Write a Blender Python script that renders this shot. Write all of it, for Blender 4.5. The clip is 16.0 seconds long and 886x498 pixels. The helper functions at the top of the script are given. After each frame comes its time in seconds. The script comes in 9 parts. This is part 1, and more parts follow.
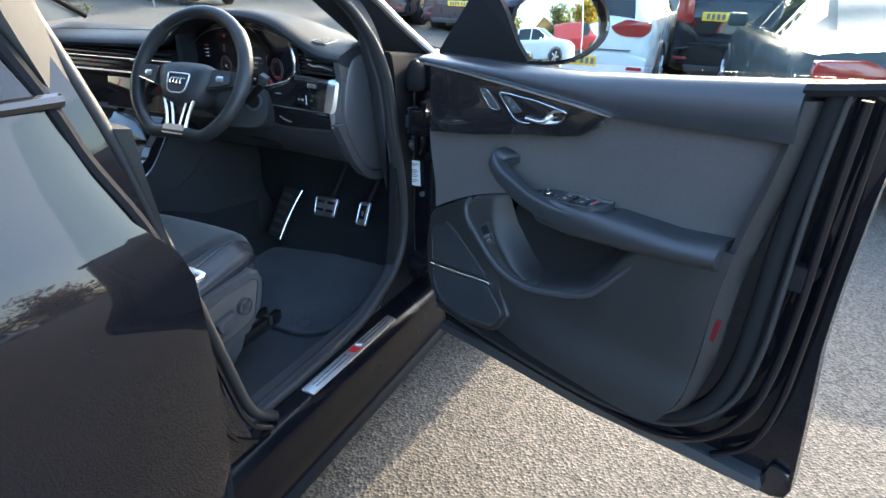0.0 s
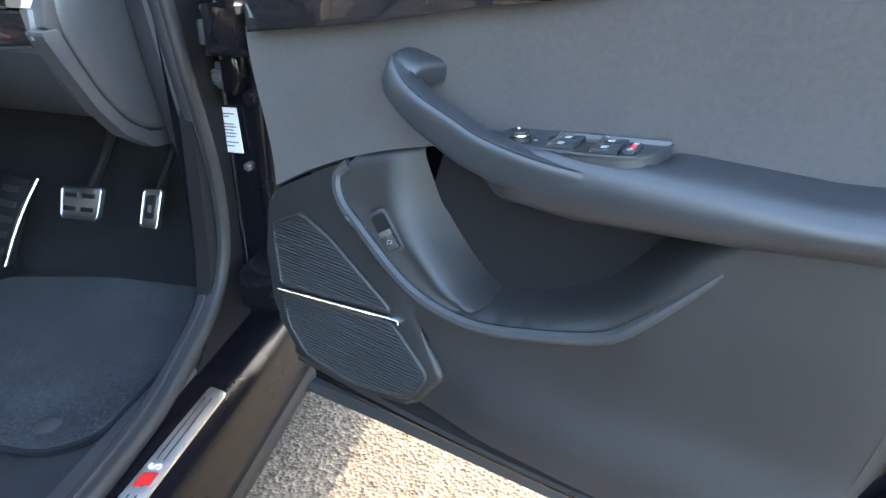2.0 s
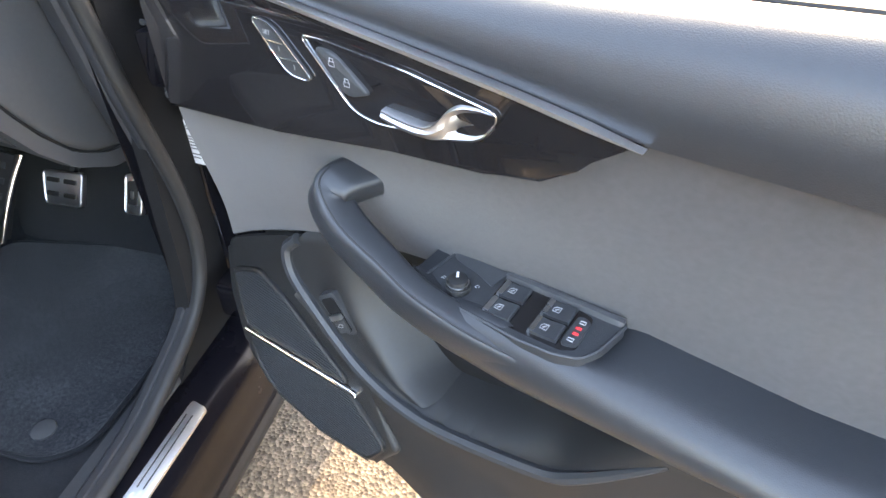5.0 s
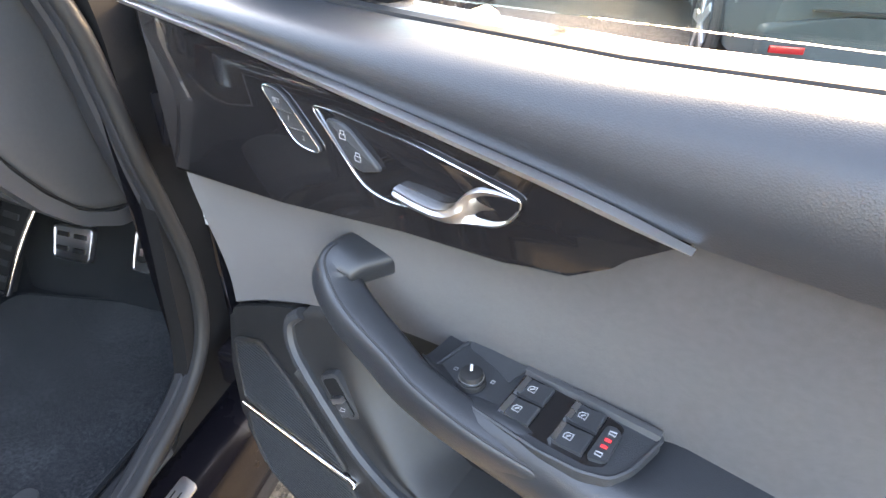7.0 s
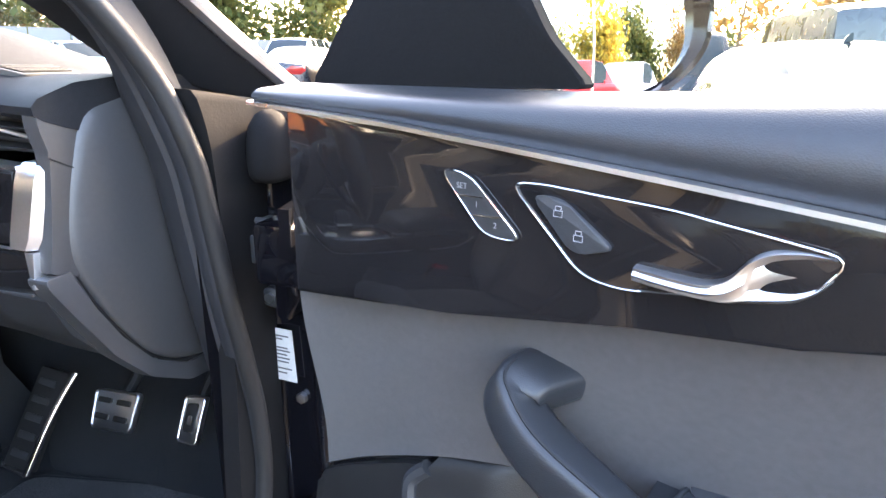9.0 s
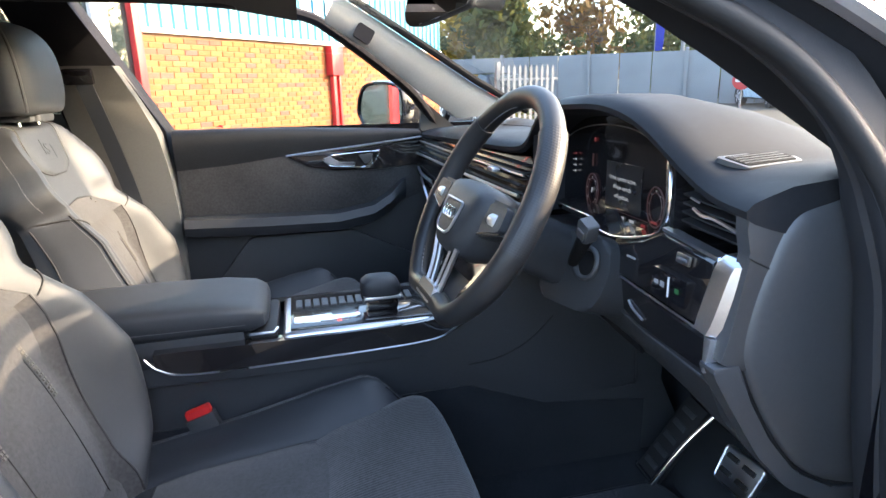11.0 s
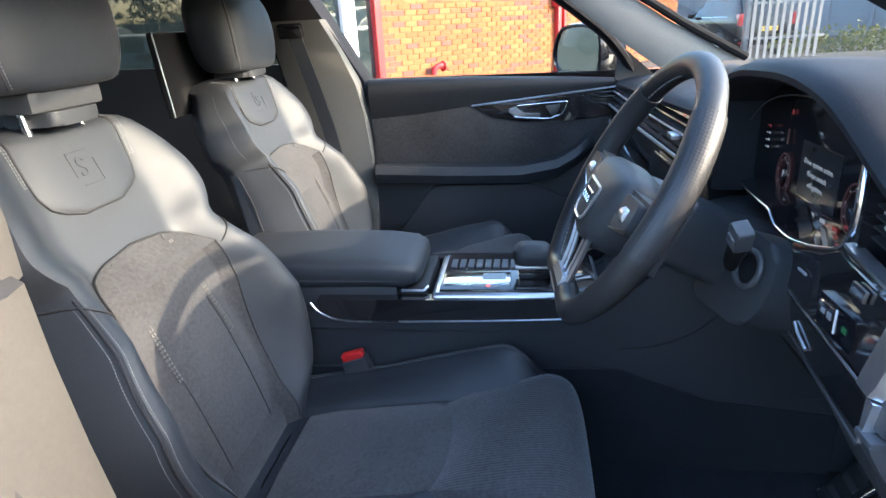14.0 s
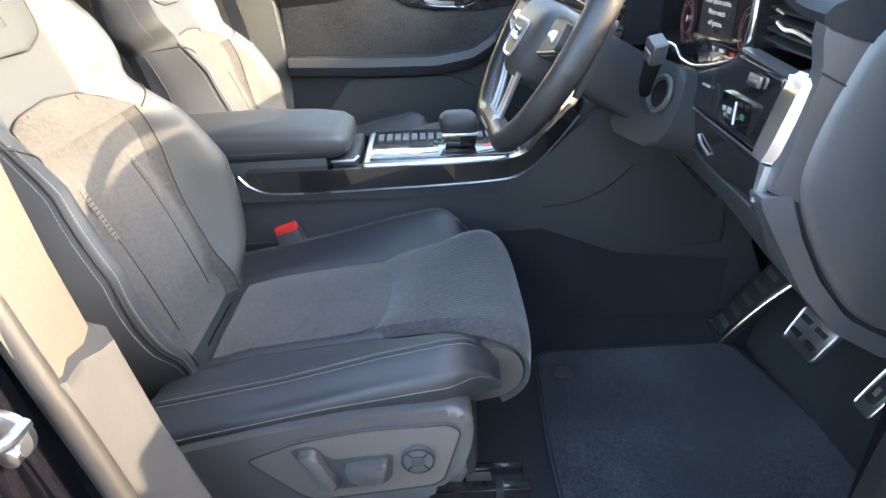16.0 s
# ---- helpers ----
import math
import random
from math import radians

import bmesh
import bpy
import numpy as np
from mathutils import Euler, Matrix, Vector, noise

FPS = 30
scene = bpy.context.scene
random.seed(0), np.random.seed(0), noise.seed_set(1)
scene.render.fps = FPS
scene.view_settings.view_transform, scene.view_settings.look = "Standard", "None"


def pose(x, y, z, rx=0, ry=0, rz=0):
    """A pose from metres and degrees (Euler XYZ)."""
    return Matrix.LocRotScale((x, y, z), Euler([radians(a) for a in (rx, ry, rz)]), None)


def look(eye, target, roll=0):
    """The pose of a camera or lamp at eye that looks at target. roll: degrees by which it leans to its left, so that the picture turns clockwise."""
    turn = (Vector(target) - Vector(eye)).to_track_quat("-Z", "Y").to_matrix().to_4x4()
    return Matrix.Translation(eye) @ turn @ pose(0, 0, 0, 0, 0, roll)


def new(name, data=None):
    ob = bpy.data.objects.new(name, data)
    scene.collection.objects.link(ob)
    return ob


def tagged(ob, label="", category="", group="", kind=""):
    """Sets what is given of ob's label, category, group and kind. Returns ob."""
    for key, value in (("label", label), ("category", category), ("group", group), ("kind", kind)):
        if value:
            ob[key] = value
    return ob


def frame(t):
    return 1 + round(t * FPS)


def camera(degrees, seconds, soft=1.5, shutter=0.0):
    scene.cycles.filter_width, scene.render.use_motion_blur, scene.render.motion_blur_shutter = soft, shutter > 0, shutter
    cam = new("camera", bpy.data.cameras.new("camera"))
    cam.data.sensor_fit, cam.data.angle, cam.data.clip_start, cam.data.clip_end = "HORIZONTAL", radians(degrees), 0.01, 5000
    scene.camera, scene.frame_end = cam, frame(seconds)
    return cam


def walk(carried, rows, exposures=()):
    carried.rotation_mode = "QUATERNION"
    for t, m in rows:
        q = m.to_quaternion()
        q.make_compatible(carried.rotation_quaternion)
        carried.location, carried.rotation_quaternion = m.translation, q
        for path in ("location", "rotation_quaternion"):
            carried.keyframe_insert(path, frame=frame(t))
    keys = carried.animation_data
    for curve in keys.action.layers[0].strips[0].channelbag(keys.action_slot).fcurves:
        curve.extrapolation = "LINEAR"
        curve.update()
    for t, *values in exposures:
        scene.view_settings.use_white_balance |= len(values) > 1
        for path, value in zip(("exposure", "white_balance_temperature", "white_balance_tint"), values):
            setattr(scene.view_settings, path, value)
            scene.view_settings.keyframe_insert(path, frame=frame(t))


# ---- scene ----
# the camera and its walk
cam = camera(72.9, 16.0)
PATH = [
    (0, (1.756, -1.233, 1.41), (0.984, 0.414, 0.579), 1.2),
    (0.5, (1.669, -1.004, 1.362), (1.109, 0.709, 0.496), 0.9),
    (1, (1.622, -0.784, 1.279), (1.191, 0.947, 0.375), 1.1),
    (1.5, (1.516, -0.657, 1.209), (1.192, 1.094, 0.298), 1.8),
    (2, (1.434, -0.581, 1.137), (1.157, 1.183, 0.236), 1.9),
    (2.5, (1.403, -0.54, 1.069), (1.13, 1.229, 0.178), 1.8),
    (3, (1.382, -0.525, 1.068), (1.117, 1.236, 0.157), 1.6),
    (3.5, (1.407, -0.517, 1.192), (1.17, 1.19, 0.176), 1.8),
    (4, (1.459, -0.49, 1.326), (1.217, 1.107, 0.147), 1.6),
    (4.2, (1.49, -0.456, 1.356), (1.226, 1.087, 0.112), 1.4),
    (6.3, (1.499, -0.277, 1.346), (1.081, 1.173, 0.034), 1.2),
    (6.5, (1.499, -0.281, 1.347), (1.079, 1.195, 0.064), 1.5),
    (7, (1.484, -0.288, 1.34), (1.038, 1.291, 0.197), 1.9),
    (7.5, (1.442, -0.288, 1.311), (0.986, 1.435, 0.405), 1.5),
    (8, (1.379, -0.278, 1.258), (0.953, 1.541, 0.544), 1.0),
    (8.5, (1.344, -0.275, 1.231), (0.941, 1.585, 0.616), 0.6),
    (9, (1.33, -0.286, 1.238), (0.786, 1.548, 0.654), 0.7),
    (9.5, (1.287, -0.315, 1.284), (0.335, 1.345, 0.7), -0.1),
    (10, (1.263, -0.304, 1.315), (-0.131, 1.006, 0.732), -0.8),
    (10.2, (1.282, -0.299, 1.312), (-0.273, 0.827, 0.749), -1.1),
    (12.3, (1.281, -0.175, 1.395), (-0.633, -0.422, 0.867), -2.1),
    (12.5, (1.259, -0.162, 1.407), (-0.65, -0.473, 0.896), -2.3),
    (13, (1.225, -0.141, 1.424), (-0.671, -0.54, 0.931), -2.6),
    (13.5, (1.217, -0.137, 1.416), (-0.664, -0.519, 0.854), -2.9),
    (14, (1.228, -0.133, 1.374), (-0.622, -0.407, 0.665), -3.2),
    (14.5, (1.26, -0.163, 1.298), (-0.528, -0.303, 0.412), -3.4),
    (15, (1.308, -0.186, 1.246), (-0.419, -0.244, 0.238), -3.3),
    (15.5, (1.346, -0.186, 1.235), (-0.37, -0.204, 0.207), -2.8),
    (16, (1.326, -0.177, 1.266), (-0.448, -0.156, 0.342), -2.1),
]
EXPOSURES = [(0, 2.82, 5750, 6), (0.5, 2.90, 5900, 8), (1.0, 3.40, 6200, 7), (1.5, 3.80, 6400, 6), (3.5, 4.37, 7600, 14), (4.2, 4.10, 7800, 14), (7, 4.10, 8100, 16), (8.5, 4.03, 7700, 18), (9.5, 3.65, 6600, 18), (10.2, 3.35, 6600, 16), (12.5, 2.7, 5650, 10), (13.5, 2.65, 5650, 10), (14.5, 3.15, 5500, 10), (15.5, 3.85, 6600, 10), (16, 3.85, 6600, 10)]
walk(cam, [(t, look(eye, target, roll)) for t, eye, target, roll in PATH], exposures=EXPOSURES)

# ---- world and sun ----
SUN_AZ, SUN_EL = 6.5, 22.0      # degrees: to the right of the car's nose, above the horizon
world = bpy.data.worlds.new("sky")
scene.world = world
world.use_nodes = True
wn = world.node_tree
sky = wn.nodes.new("ShaderNodeTexSky")
sky.sky_type = 'NISHITA'
sky.sun_disc = False
sky.sun_elevation = radians(SUN_EL)
sky.sun_rotation = radians(SUN_AZ)
sky.air_density, sky.dust_density, sky.ozone_density = 1.0, 3.0, 0.6
wn.links.new(sky.outputs[0], wn.nodes["Background"].inputs[0])
wn.nodes["Background"].inputs[1].default_value = 0.225
sun_dir = Vector((math.sin(radians(SUN_AZ)) * math.cos(radians(SUN_EL)), math.cos(radians(SUN_AZ)) * math.cos(radians(SUN_EL)), math.sin(radians(SUN_EL))))
sun_data = bpy.data.lights.new("sun", 'SUN')
sun_data.energy, sun_data.angle, sun_data.color = 1.95, radians(0.6), (1.0, 0.77, 0.49)
sun = new("sun", sun_data)
sun.rotation_euler = sun_dir.to_track_quat('Z', 'Y').to_euler()
sun.location = sun_dir * 60

# ---- mesh helpers ----
def part(name, bm, material, parent=None, label="", smooth=True):
    """Link a bmesh as one mesh object under a thing or a part."""
    me = bpy.data.meshes.new(name)
    bmesh.ops.recalc_face_normals(bm, faces=bm.faces)
    bm.to_mesh(me)
    bm.free()
    for m in (material if isinstance(material, (list, tuple)) else [material]):
        me.materials.append(m)
    ob = new(name, me)
    if smooth:
        me.shade_smooth()
        me.set_sharp_from_angle(angle=radians(38))
    if parent is not None:
        ob.parent = parent
    if label:
        ob["label"] = label
    return ob


def thing(name, label, category, group="", m=None):
    ob = new(name)
    ob.empty_display_size = 0.05
    if m is not None:
        ob.matrix_world = m
    return tagged(ob, label, category, group)


def join(a, b):
    """Add the geometry of b to a."""
    me = bpy.data.meshes.new("tmp")
    b.to_mesh(me)
    b.free()
    a.from_mesh(me)
    bpy.data.meshes.remove(me)
    return a


def moved(bm, m):
    bmesh.ops.transform(bm, matrix=m, verts=bm.verts)
    return bm


def box(x0, x1, y0, y1, z0, z1, bevel=0.0, seg=2):
    bm = bmesh.new()
    bmesh.ops.create_cube(bm, size=1.0)
    bmesh.ops.transform(bm, matrix=Matrix.Translation(((x0 + x1) / 2, (y0 + y1) / 2, (z0 + z1) / 2)) @ Matrix.Diagonal((x1 - x0, y1 - y0, z1 - z0, 1)), verts=bm.verts)
    if bevel:
        bmesh.ops.bevel(bm, geom=bm.edges[:], offset=bevel, segments=seg, profile=0.6, affect='EDGES')
    return bm


def smooth_line(pts, n=6, closed=False):
    """Catmull-Rom through points of any dimension."""
    p = [np.array(q, float) for q in pts]
    k = len(p)
    out = []
    for i in range(k if closed else k - 1):
        a, b, c, d = (p[(i - 1) % k], p[i], p[(i + 1) % k], p[(i + 2) % k]) if closed else (p[max(i - 1, 0)], p[i], p[i + 1], p[min(i + 2, k - 1)])
        for j in range(n):
            t = j / n
            out.append(0.5 * (2 * b + (c - a) * t + (2 * a - 5 * b + 4 * c - d) * t * t + (3 * b - a - 3 * c + d) * t ** 3))
    if not closed:
        out.append(p[-1])
    return [tuple(q) for q in out]


def loft(sections, ring=True, caps=True, loop=False):
    """Skin a list of sections (each a list of points); ring: each section is closed; loop: the last joins the first."""
    bm = bmesh.new()
    vs = [[bm.verts.new(p) for p in s] for s in sections]
    n = len(vs[0])
    for i in range(len(vs) if loop else len(vs) - 1):
        a, b = vs[i], vs[(i + 1) % len(vs)]
        for j in range(n if ring else n - 1):
            k = (j + 1) % n
            bm.faces.new((a[j], a[k], b[k], b[j]))
    if caps and ring and not loop:
        bm.faces.new(vs[0])
        bm.faces.new(vs[-1][::-1])
    return bm


def prism(outline, d0, d1, axis="y", bevel=0.0, seg=2):
    """A flat outline (two coordinates) made thick along an axis: y takes (x, z), x takes (y, z), z takes (x, y)."""
    def at(p, d):
        return {"y": (p[0], d, p[1]), "x": (d, p[0], p[1]), "z": (p[0], p[1], d)}[axis]
    bm = bmesh.new()
    a = [bm.verts.new(at(p, d0)) for p in outline]
    b = [bm.verts.new(at(p, d1)) for p in outline]
    n = len(a)
    f0 = bm.faces.new(a)
    bm.faces.new(b[::-1])
    for i in range(n):
        bm.faces.new((a[i], b[i], b[(i + 1) % n], a[(i + 1) % n]))
    if bevel:
        bmesh.ops.bevel(bm, geom=f0.edges[:], offset=bevel, segments=seg, profile=0.6, affect='EDGES')
    return bm


def tube(pts, r, sides=8, closed=False, flat=1.0):
    """A round bar along points; r a number or one per point; flat squashes it along the world's z."""
    p = [Vector(q) for q in pts]
    rings = []
    n = len(p)
    up = None
    for i in range(n):
        t = (p[(i + 1) % n] - p[i - 1]) if closed else (p[min(i + 1, n - 1)] - p[max(i - 1, 0)])
        t.normalize()
        if up is None:
            up = t.orthogonal().normalized()
        side = t.cross(up)
        if side.length < 1e-6:
            side = t.orthogonal()
        side.normalize()
        up = side.cross(t).normalized()
        rad = r[i] if isinstance(r, (list, tuple)) else r
        ring = []
        for k in range(sides):
            a = 2 * math.pi * k / sides
            o = (side * math.cos(a) + up * math.sin(a)) * rad
            ring.append(p[i] + o)
        rings.append(ring)
    return loft(rings, True, not closed, closed)


def cyl(r, h, sides=24, bevel=0.0, r2=None):
    """A cylinder along z from 0 to h."""
    bm = bmesh.new()
    bmesh.ops.create_cone(bm, cap_ends=True, segments=sides, radius1=r, radius2=r if r2 is None else r2, depth=h)
    bmesh.ops.translate(bm, vec=(0, 0, h / 2), verts=bm.verts)
    if bevel:
        e = [x for x in bm.edges if abs(x.verts[0].co.z - x.verts[1].co.z) < 1e-6]
        bmesh.ops.bevel(bm, geom=e, offset=bevel, segments=2, profile=0.6, affect='EDGES')
    return bm


def rrect(w, h, r, n=4, cx=0.0, cy=0.0):
    """A rounded rectangle outline."""
    out = []
    for sx, sy, a0 in ((1, 1, 0), (-1, 1, 90), (-1, -1, 180), (1, -1, 270)):
        for i in range(n + 1):
            a = radians(a0 + 90 * i / n)
            out.append((cx + sx * (w / 2 - r) + r * math.cos(a), cy + sy * (h / 2 - r) + r * math.sin(a)))
    return out


def rounded(outline, r, n=4):
    """Round the corners of a polygon."""
    k = len(outline)
    out = []
    for i in range(k):
        a, b, c = (np.array(outline[j % k], float) for j in (i - 1, i, i + 1))
        u, v = a - b, c - b
        lu, lv = np.linalg.norm(u), np.linalg.norm(v)
        d = min(r, lu * 0.45, lv * 0.45)
        p0, p1 = b + u / lu * d, b + v / lv * d
        for j in range(n + 1):
            t = j / n
            out.append(tuple((1 - t) ** 2 * p0 + 2 * t * (1 - t) * b + t * t * p1))
    return out


def inside(poly, x, y):
    c = False
    for (x0, y0), (x1, y1) in zip(poly, poly[1:] + poly[:1]):
        if (y0 > y) != (y1 > y) and x < (x1 - x0) * (y - y0) / (y1 - y0) + x0:
            c = not c
    return c


def edge_distance(poly, x, y):
    best = 9.0
    for (x0, y0), (x1, y1) in zip(poly, poly[1:] + poly[:1]):
        dx, dy = x1 - x0, y1 - y0
        t = max(0.0, min(1.0, ((x - x0) * dx + (y - y0) * dy) / (dx * dx + dy * dy + 1e-12)))
        best = min(best, math.hypot(x - x0 - t * dx, y - y0 - t * dy))
    return best


def ease(a, b, x):
    t = max(0.0, min(1.0, (x - a) / (b - a)))
    return t * t * (3 - 2 * t)


def line_at(pts, x):
    """Piecewise linear value at x."""
    return float(np.interp(x, [p[0] for p in pts], [p[1] for p in pts]))


def words(name, text, size, m, material, parent=None, label="", align='CENTER'):
    cu = bpy.data.curves.new(name, 'FONT')
    cu.body, cu.size, cu.extrude, cu.align_x, cu.align_y = text, size, size * 0.02, align, 'CENTER'
    tmp = bpy.data.objects.new("tmp_text", cu)
    scene.collection.objects.link(tmp)
    bpy.context.view_layer.update()
    me = bpy.data.meshes.new_from_object(tmp.evaluated_get(bpy.context.evaluated_depsgraph_get()))
    bpy.data.objects.remove(tmp)
    bm = bmesh.new()
    bm.from_mesh(me)
    bpy.data.meshes.remove(me)
    moved(bm, m)
    return part(name, bm, material, parent, label, smooth=False)

# ---- materials ----
def surface(name, color, rough=0.5, metal=0.0, vary=0.12, scale=6.0, fine=160.0, bump=0.0, bump_scale=400.0, coat=0.0, spec=0.5, rough_vary=0.08, sheen=0.0, stain=None, bump_kind='noise', coat_rough=0.03, wrinkle=0.0, sharp=(0.3, 0.7)):
    """A principled surface with variation at two scales, worn gloss and fine relief."""
    m = bpy.data.materials.new(name)
    m.use_nodes = True
    t = m.node_tree
    b = t.nodes["Principled BSDF"]
    co = t.nodes.new("ShaderNodeTexCoord")
    big = t.nodes.new("ShaderNodeTexNoise")
    big.inputs["Scale"].default_value, big.inputs["Detail"].default_value = scale, 5
    small = t.nodes.new("ShaderNodeTexNoise")
    small.inputs["Scale"].default_value, small.inputs["Detail"].default_value = fine, 3
    for n in (big, small):
        t.links.new(co.outputs["Object"], n.inputs["Vector"])
    mix = t.nodes.new("ShaderNodeMath")
    mix.operation = 'MULTIPLY_ADD'
    mix.inputs[1].default_value = 0.6
    t.links.new(big.outputs[0], mix.inputs[0])
    half = t.nodes.new("ShaderNodeMath")
    half.operation = 'MULTIPLY'
    half.inputs[1].default_value = 0.4
    t.links.new(small.outputs[0], half.inputs[0])
    t.links.new(half.outputs[0], mix.inputs[2])
    ramp = t.nodes.new("ShaderNodeValToRGB")
    ramp.color_ramp.elements[0].position, ramp.color_ramp.elements[1].position = sharp
    c0 = tuple(c * (1 - vary) for c in color)
    c1 = stain if stain else tuple(min(1.0, c * (1 + vary)) for c in color)
    ramp.color_ramp.elements[0].color = (*c0, 1)
    ramp.color_ramp.elements[1].color = (*c1, 1)
    t.links.new(mix.outputs[0], ramp.inputs[0])
    t.links.new(ramp.outputs[0], b.inputs["Base Color"])
    b.inputs["Metallic"].default_value = metal
    b.inputs["Specular IOR Level"].default_value = spec
    rr = t.nodes.new("ShaderNodeMapRange")
    rr.inputs[1].default_value, rr.inputs[2].default_value = 0.3, 0.7
    rr.inputs[3].default_value, rr.inputs[4].default_value = max(0.0, rough - rough_vary), min(1.0, rough + rough_vary)
    t.links.new(big.outputs[0], rr.inputs[0])
    t.links.new(rr.outputs[0], b.inputs["Roughness"])
    if coat:
        b.inputs["Coat Weight"].default_value, b.inputs["Coat Roughness"].default_value = coat, coat_rough
    if sheen:
        b.inputs["Sheen Weight"].default_value, b.inputs["Sheen Roughness"].default_value = sheen, 0.5
    if bump:
        if bump_kind == 'voronoi':
            g = t.nodes.new("ShaderNodeTexVoronoi")
        else:
            g = t.nodes.new("ShaderNodeTexNoise")
            g.inputs["Detail"].default_value = 4
        g.inputs["Scale"].default_value = bump_scale
        t.links.new(co.outputs["Object"], g.inputs["Vector"])
        bp = t.nodes.new("ShaderNodeBump")
        bp.inputs["Strength"].default_value, bp.inputs["Distance"].default_value = bump, 0.002
        t.links.new(g.outputs[0], bp.inputs["Height"])
        t.links.new(bp.outputs[0], b.inputs["Normal"])
        if wrinkle:
            w = t.nodes.new("ShaderNodeTexNoise")
            w.inputs["Scale"].default_value, w.inputs["Detail"].default_value, w.inputs["Distortion"].default_value = 16.0, 3, 1.5
            t.links.new(co.outputs["Object"], w.inputs["Vector"])
            wb = t.nodes.new("ShaderNodeBump")
            wb.inputs["Strength"].default_value, wb.inputs["Distance"].default_value = wrinkle, 0.006
            t.links.new(w.outputs[0], wb.inputs["Height"])
            t.links.new(wb.outputs[0], bp.inputs["Normal"])
    return m


def glass(name, tint=(0.9, 0.95, 0.93), gloss=0.1, dark=0.0):
    """A thin pane: mostly clear, with a mirror sheen that grows at a slant."""
    m = bpy.data.materials.new(name)
    m.use_nodes = True
    t = m.node_tree
    t.nodes.remove(t.nodes["Principled BSDF"])
    tr = t.nodes.new("ShaderNodeBsdfTransparent")
    tr.inputs[0].default_value = (*tint, 1)
    gl = t.nodes.new("ShaderNodeBsdfGlossy")
    gl.inputs["Roughness"].default_value = 0.015
    lw = t.nodes.new("ShaderNodeLayerWeight")
    lw.inputs[0].default_value = 0.5
    pw = t.nodes.new("ShaderNodeMath")
    pw.operation = 'POWER'
    pw.inputs[1].default_value = 5.0
    t.links.new(lw.outputs["Facing"], pw.inputs[0])
    fr = t.nodes.new("ShaderNodeMath")
    fr.operation = 'MULTIPLY_ADD'
    fr.inputs[1].default_value, fr.inputs[2].default_value = 0.65, 0.05
    t.links.new(pw.outputs[0], fr.inputs[0])
    mx = t.nodes.new("ShaderNodeMixShader")
    t.links.new(fr.outputs[0], mx.inputs[0])
    t.links.new(tr.outputs[0], mx.inputs[1])
    t.links.new(gl.outputs[0], mx.inputs[2])
    t.links.new(mx.outputs[0], t.nodes["Material Output"].inputs[0])
    return m


def glow(name, color, strength):
    m = bpy.data.materials.new(name)
    m.use_nodes = True
    b = m.node_tree.nodes["Principled BSDF"]
    b.inputs["Base Color"].default_value = (0.01, 0.01, 0.01, 1)
    b.inputs["Emission Color"].default_value = (*color, 1)
    b.inputs["Emission Strength"].default_value = strength
    return m


M_PAINT = surface("black_paint", (0.005, 0.005, 0.007), 0.3, coat=1.0, vary=0.2, rough_vary=0.05, spec=0.05)
M_PAINT.node_tree.nodes["Principled BSDF"].inputs["Coat IOR"].default_value = 1.42
M_GLOSS = surface("gloss_black_veneer", (0.012, 0.011, 0.012), 0.2, coat=1.0, vary=0.1, coat_rough=0.03, spec=0.15, rough_vary=0.02)
M_PLASTIC = surface("dark_grey_plastic", (0.034, 0.036, 0.040), 0.5, bump=0.25, bump_scale=900, vary=0.15)
M_PLASTIC_L = surface("grey_plastic", (0.056, 0.057, 0.061), 0.42, bump=0.15, bump_scale=900, vary=0.12, spec=0.7)
M_PLASTIC_B = surface("brown_grey_plastic", (0.095, 0.088, 0.083), 0.5, bump=0.2, bump_scale=900, vary=0.1)
M_RUBBER = surface("black_rubber", (0.014, 0.014, 0.015), 0.6, bump=0.15, bump_scale=300)
M_LEATHER = surface("black_leather", (0.012, 0.015, 0.020), 0.60, bump=0.12, bump_scale=750, bump_kind='voronoi', vary=0.15, wrinkle=0.05, rough_vary=0.03, spec=0.80)
M_DOORLOW = surface("dark_door_plastic", (0.017, 0.017, 0.018), 0.5, bump=0.2, bump_scale=900, vary=0.15)
M_DASH = surface("dashboard_leather", (0.021, 0.022, 0.025), 0.58, bump=0.15, bump_scale=750, bump_kind='voronoi', vary=0.15, spec=0.12)
M_SUEDE = surface("grey_suede", (0.040, 0.039, 0.040), 0.9, sheen=0.25, vary=0.42, sharp=(0.36, 0.64), scale=6, bump=0.15, bump_scale=1200, spec=0.2, wrinkle=0.12)
M_SUEDE_DOOR = surface("grey_suede_door", (0.060, 0.056, 0.057), 0.85, sheen=0.4, vary=0.2, scale=5, bump=0.15, bump_scale=1200, spec=0.2)
M_TRIM = surface("grey_pillar_fabric", (0.135, 0.130, 0.120), 0.85, vary=0.08, bump=0.2, bump_scale=1000, spec=0.2)
# the pillar fabric again, lighter in place of bounced light
M_PILLAR_LIT = surface("lit_pillar_fabric", (0.26, 0.25, 0.23), 0.85, vary=0.08, bump=0.2, bump_scale=1000, spec=0.2)
M_COVER = surface("beige_grey_fabric", (0.060, 0.056, 0.050), 0.85, vary=0.1, bump=0.2, bump_scale=1000, spec=0.2)
# body paint with its gloss cut, in place of shaded reflections
M_SILL = surface("dulled_body_paint", (0.004, 0.004, 0.006), 0.25, vary=0.2, spec=0.12, rough_vary=0.05)
M_OPENING = surface("dark_opening_trim", (0.023, 0.024, 0.028), 0.6, bump=0.12, bump_scale=500, vary=0.15, spec=0.35)
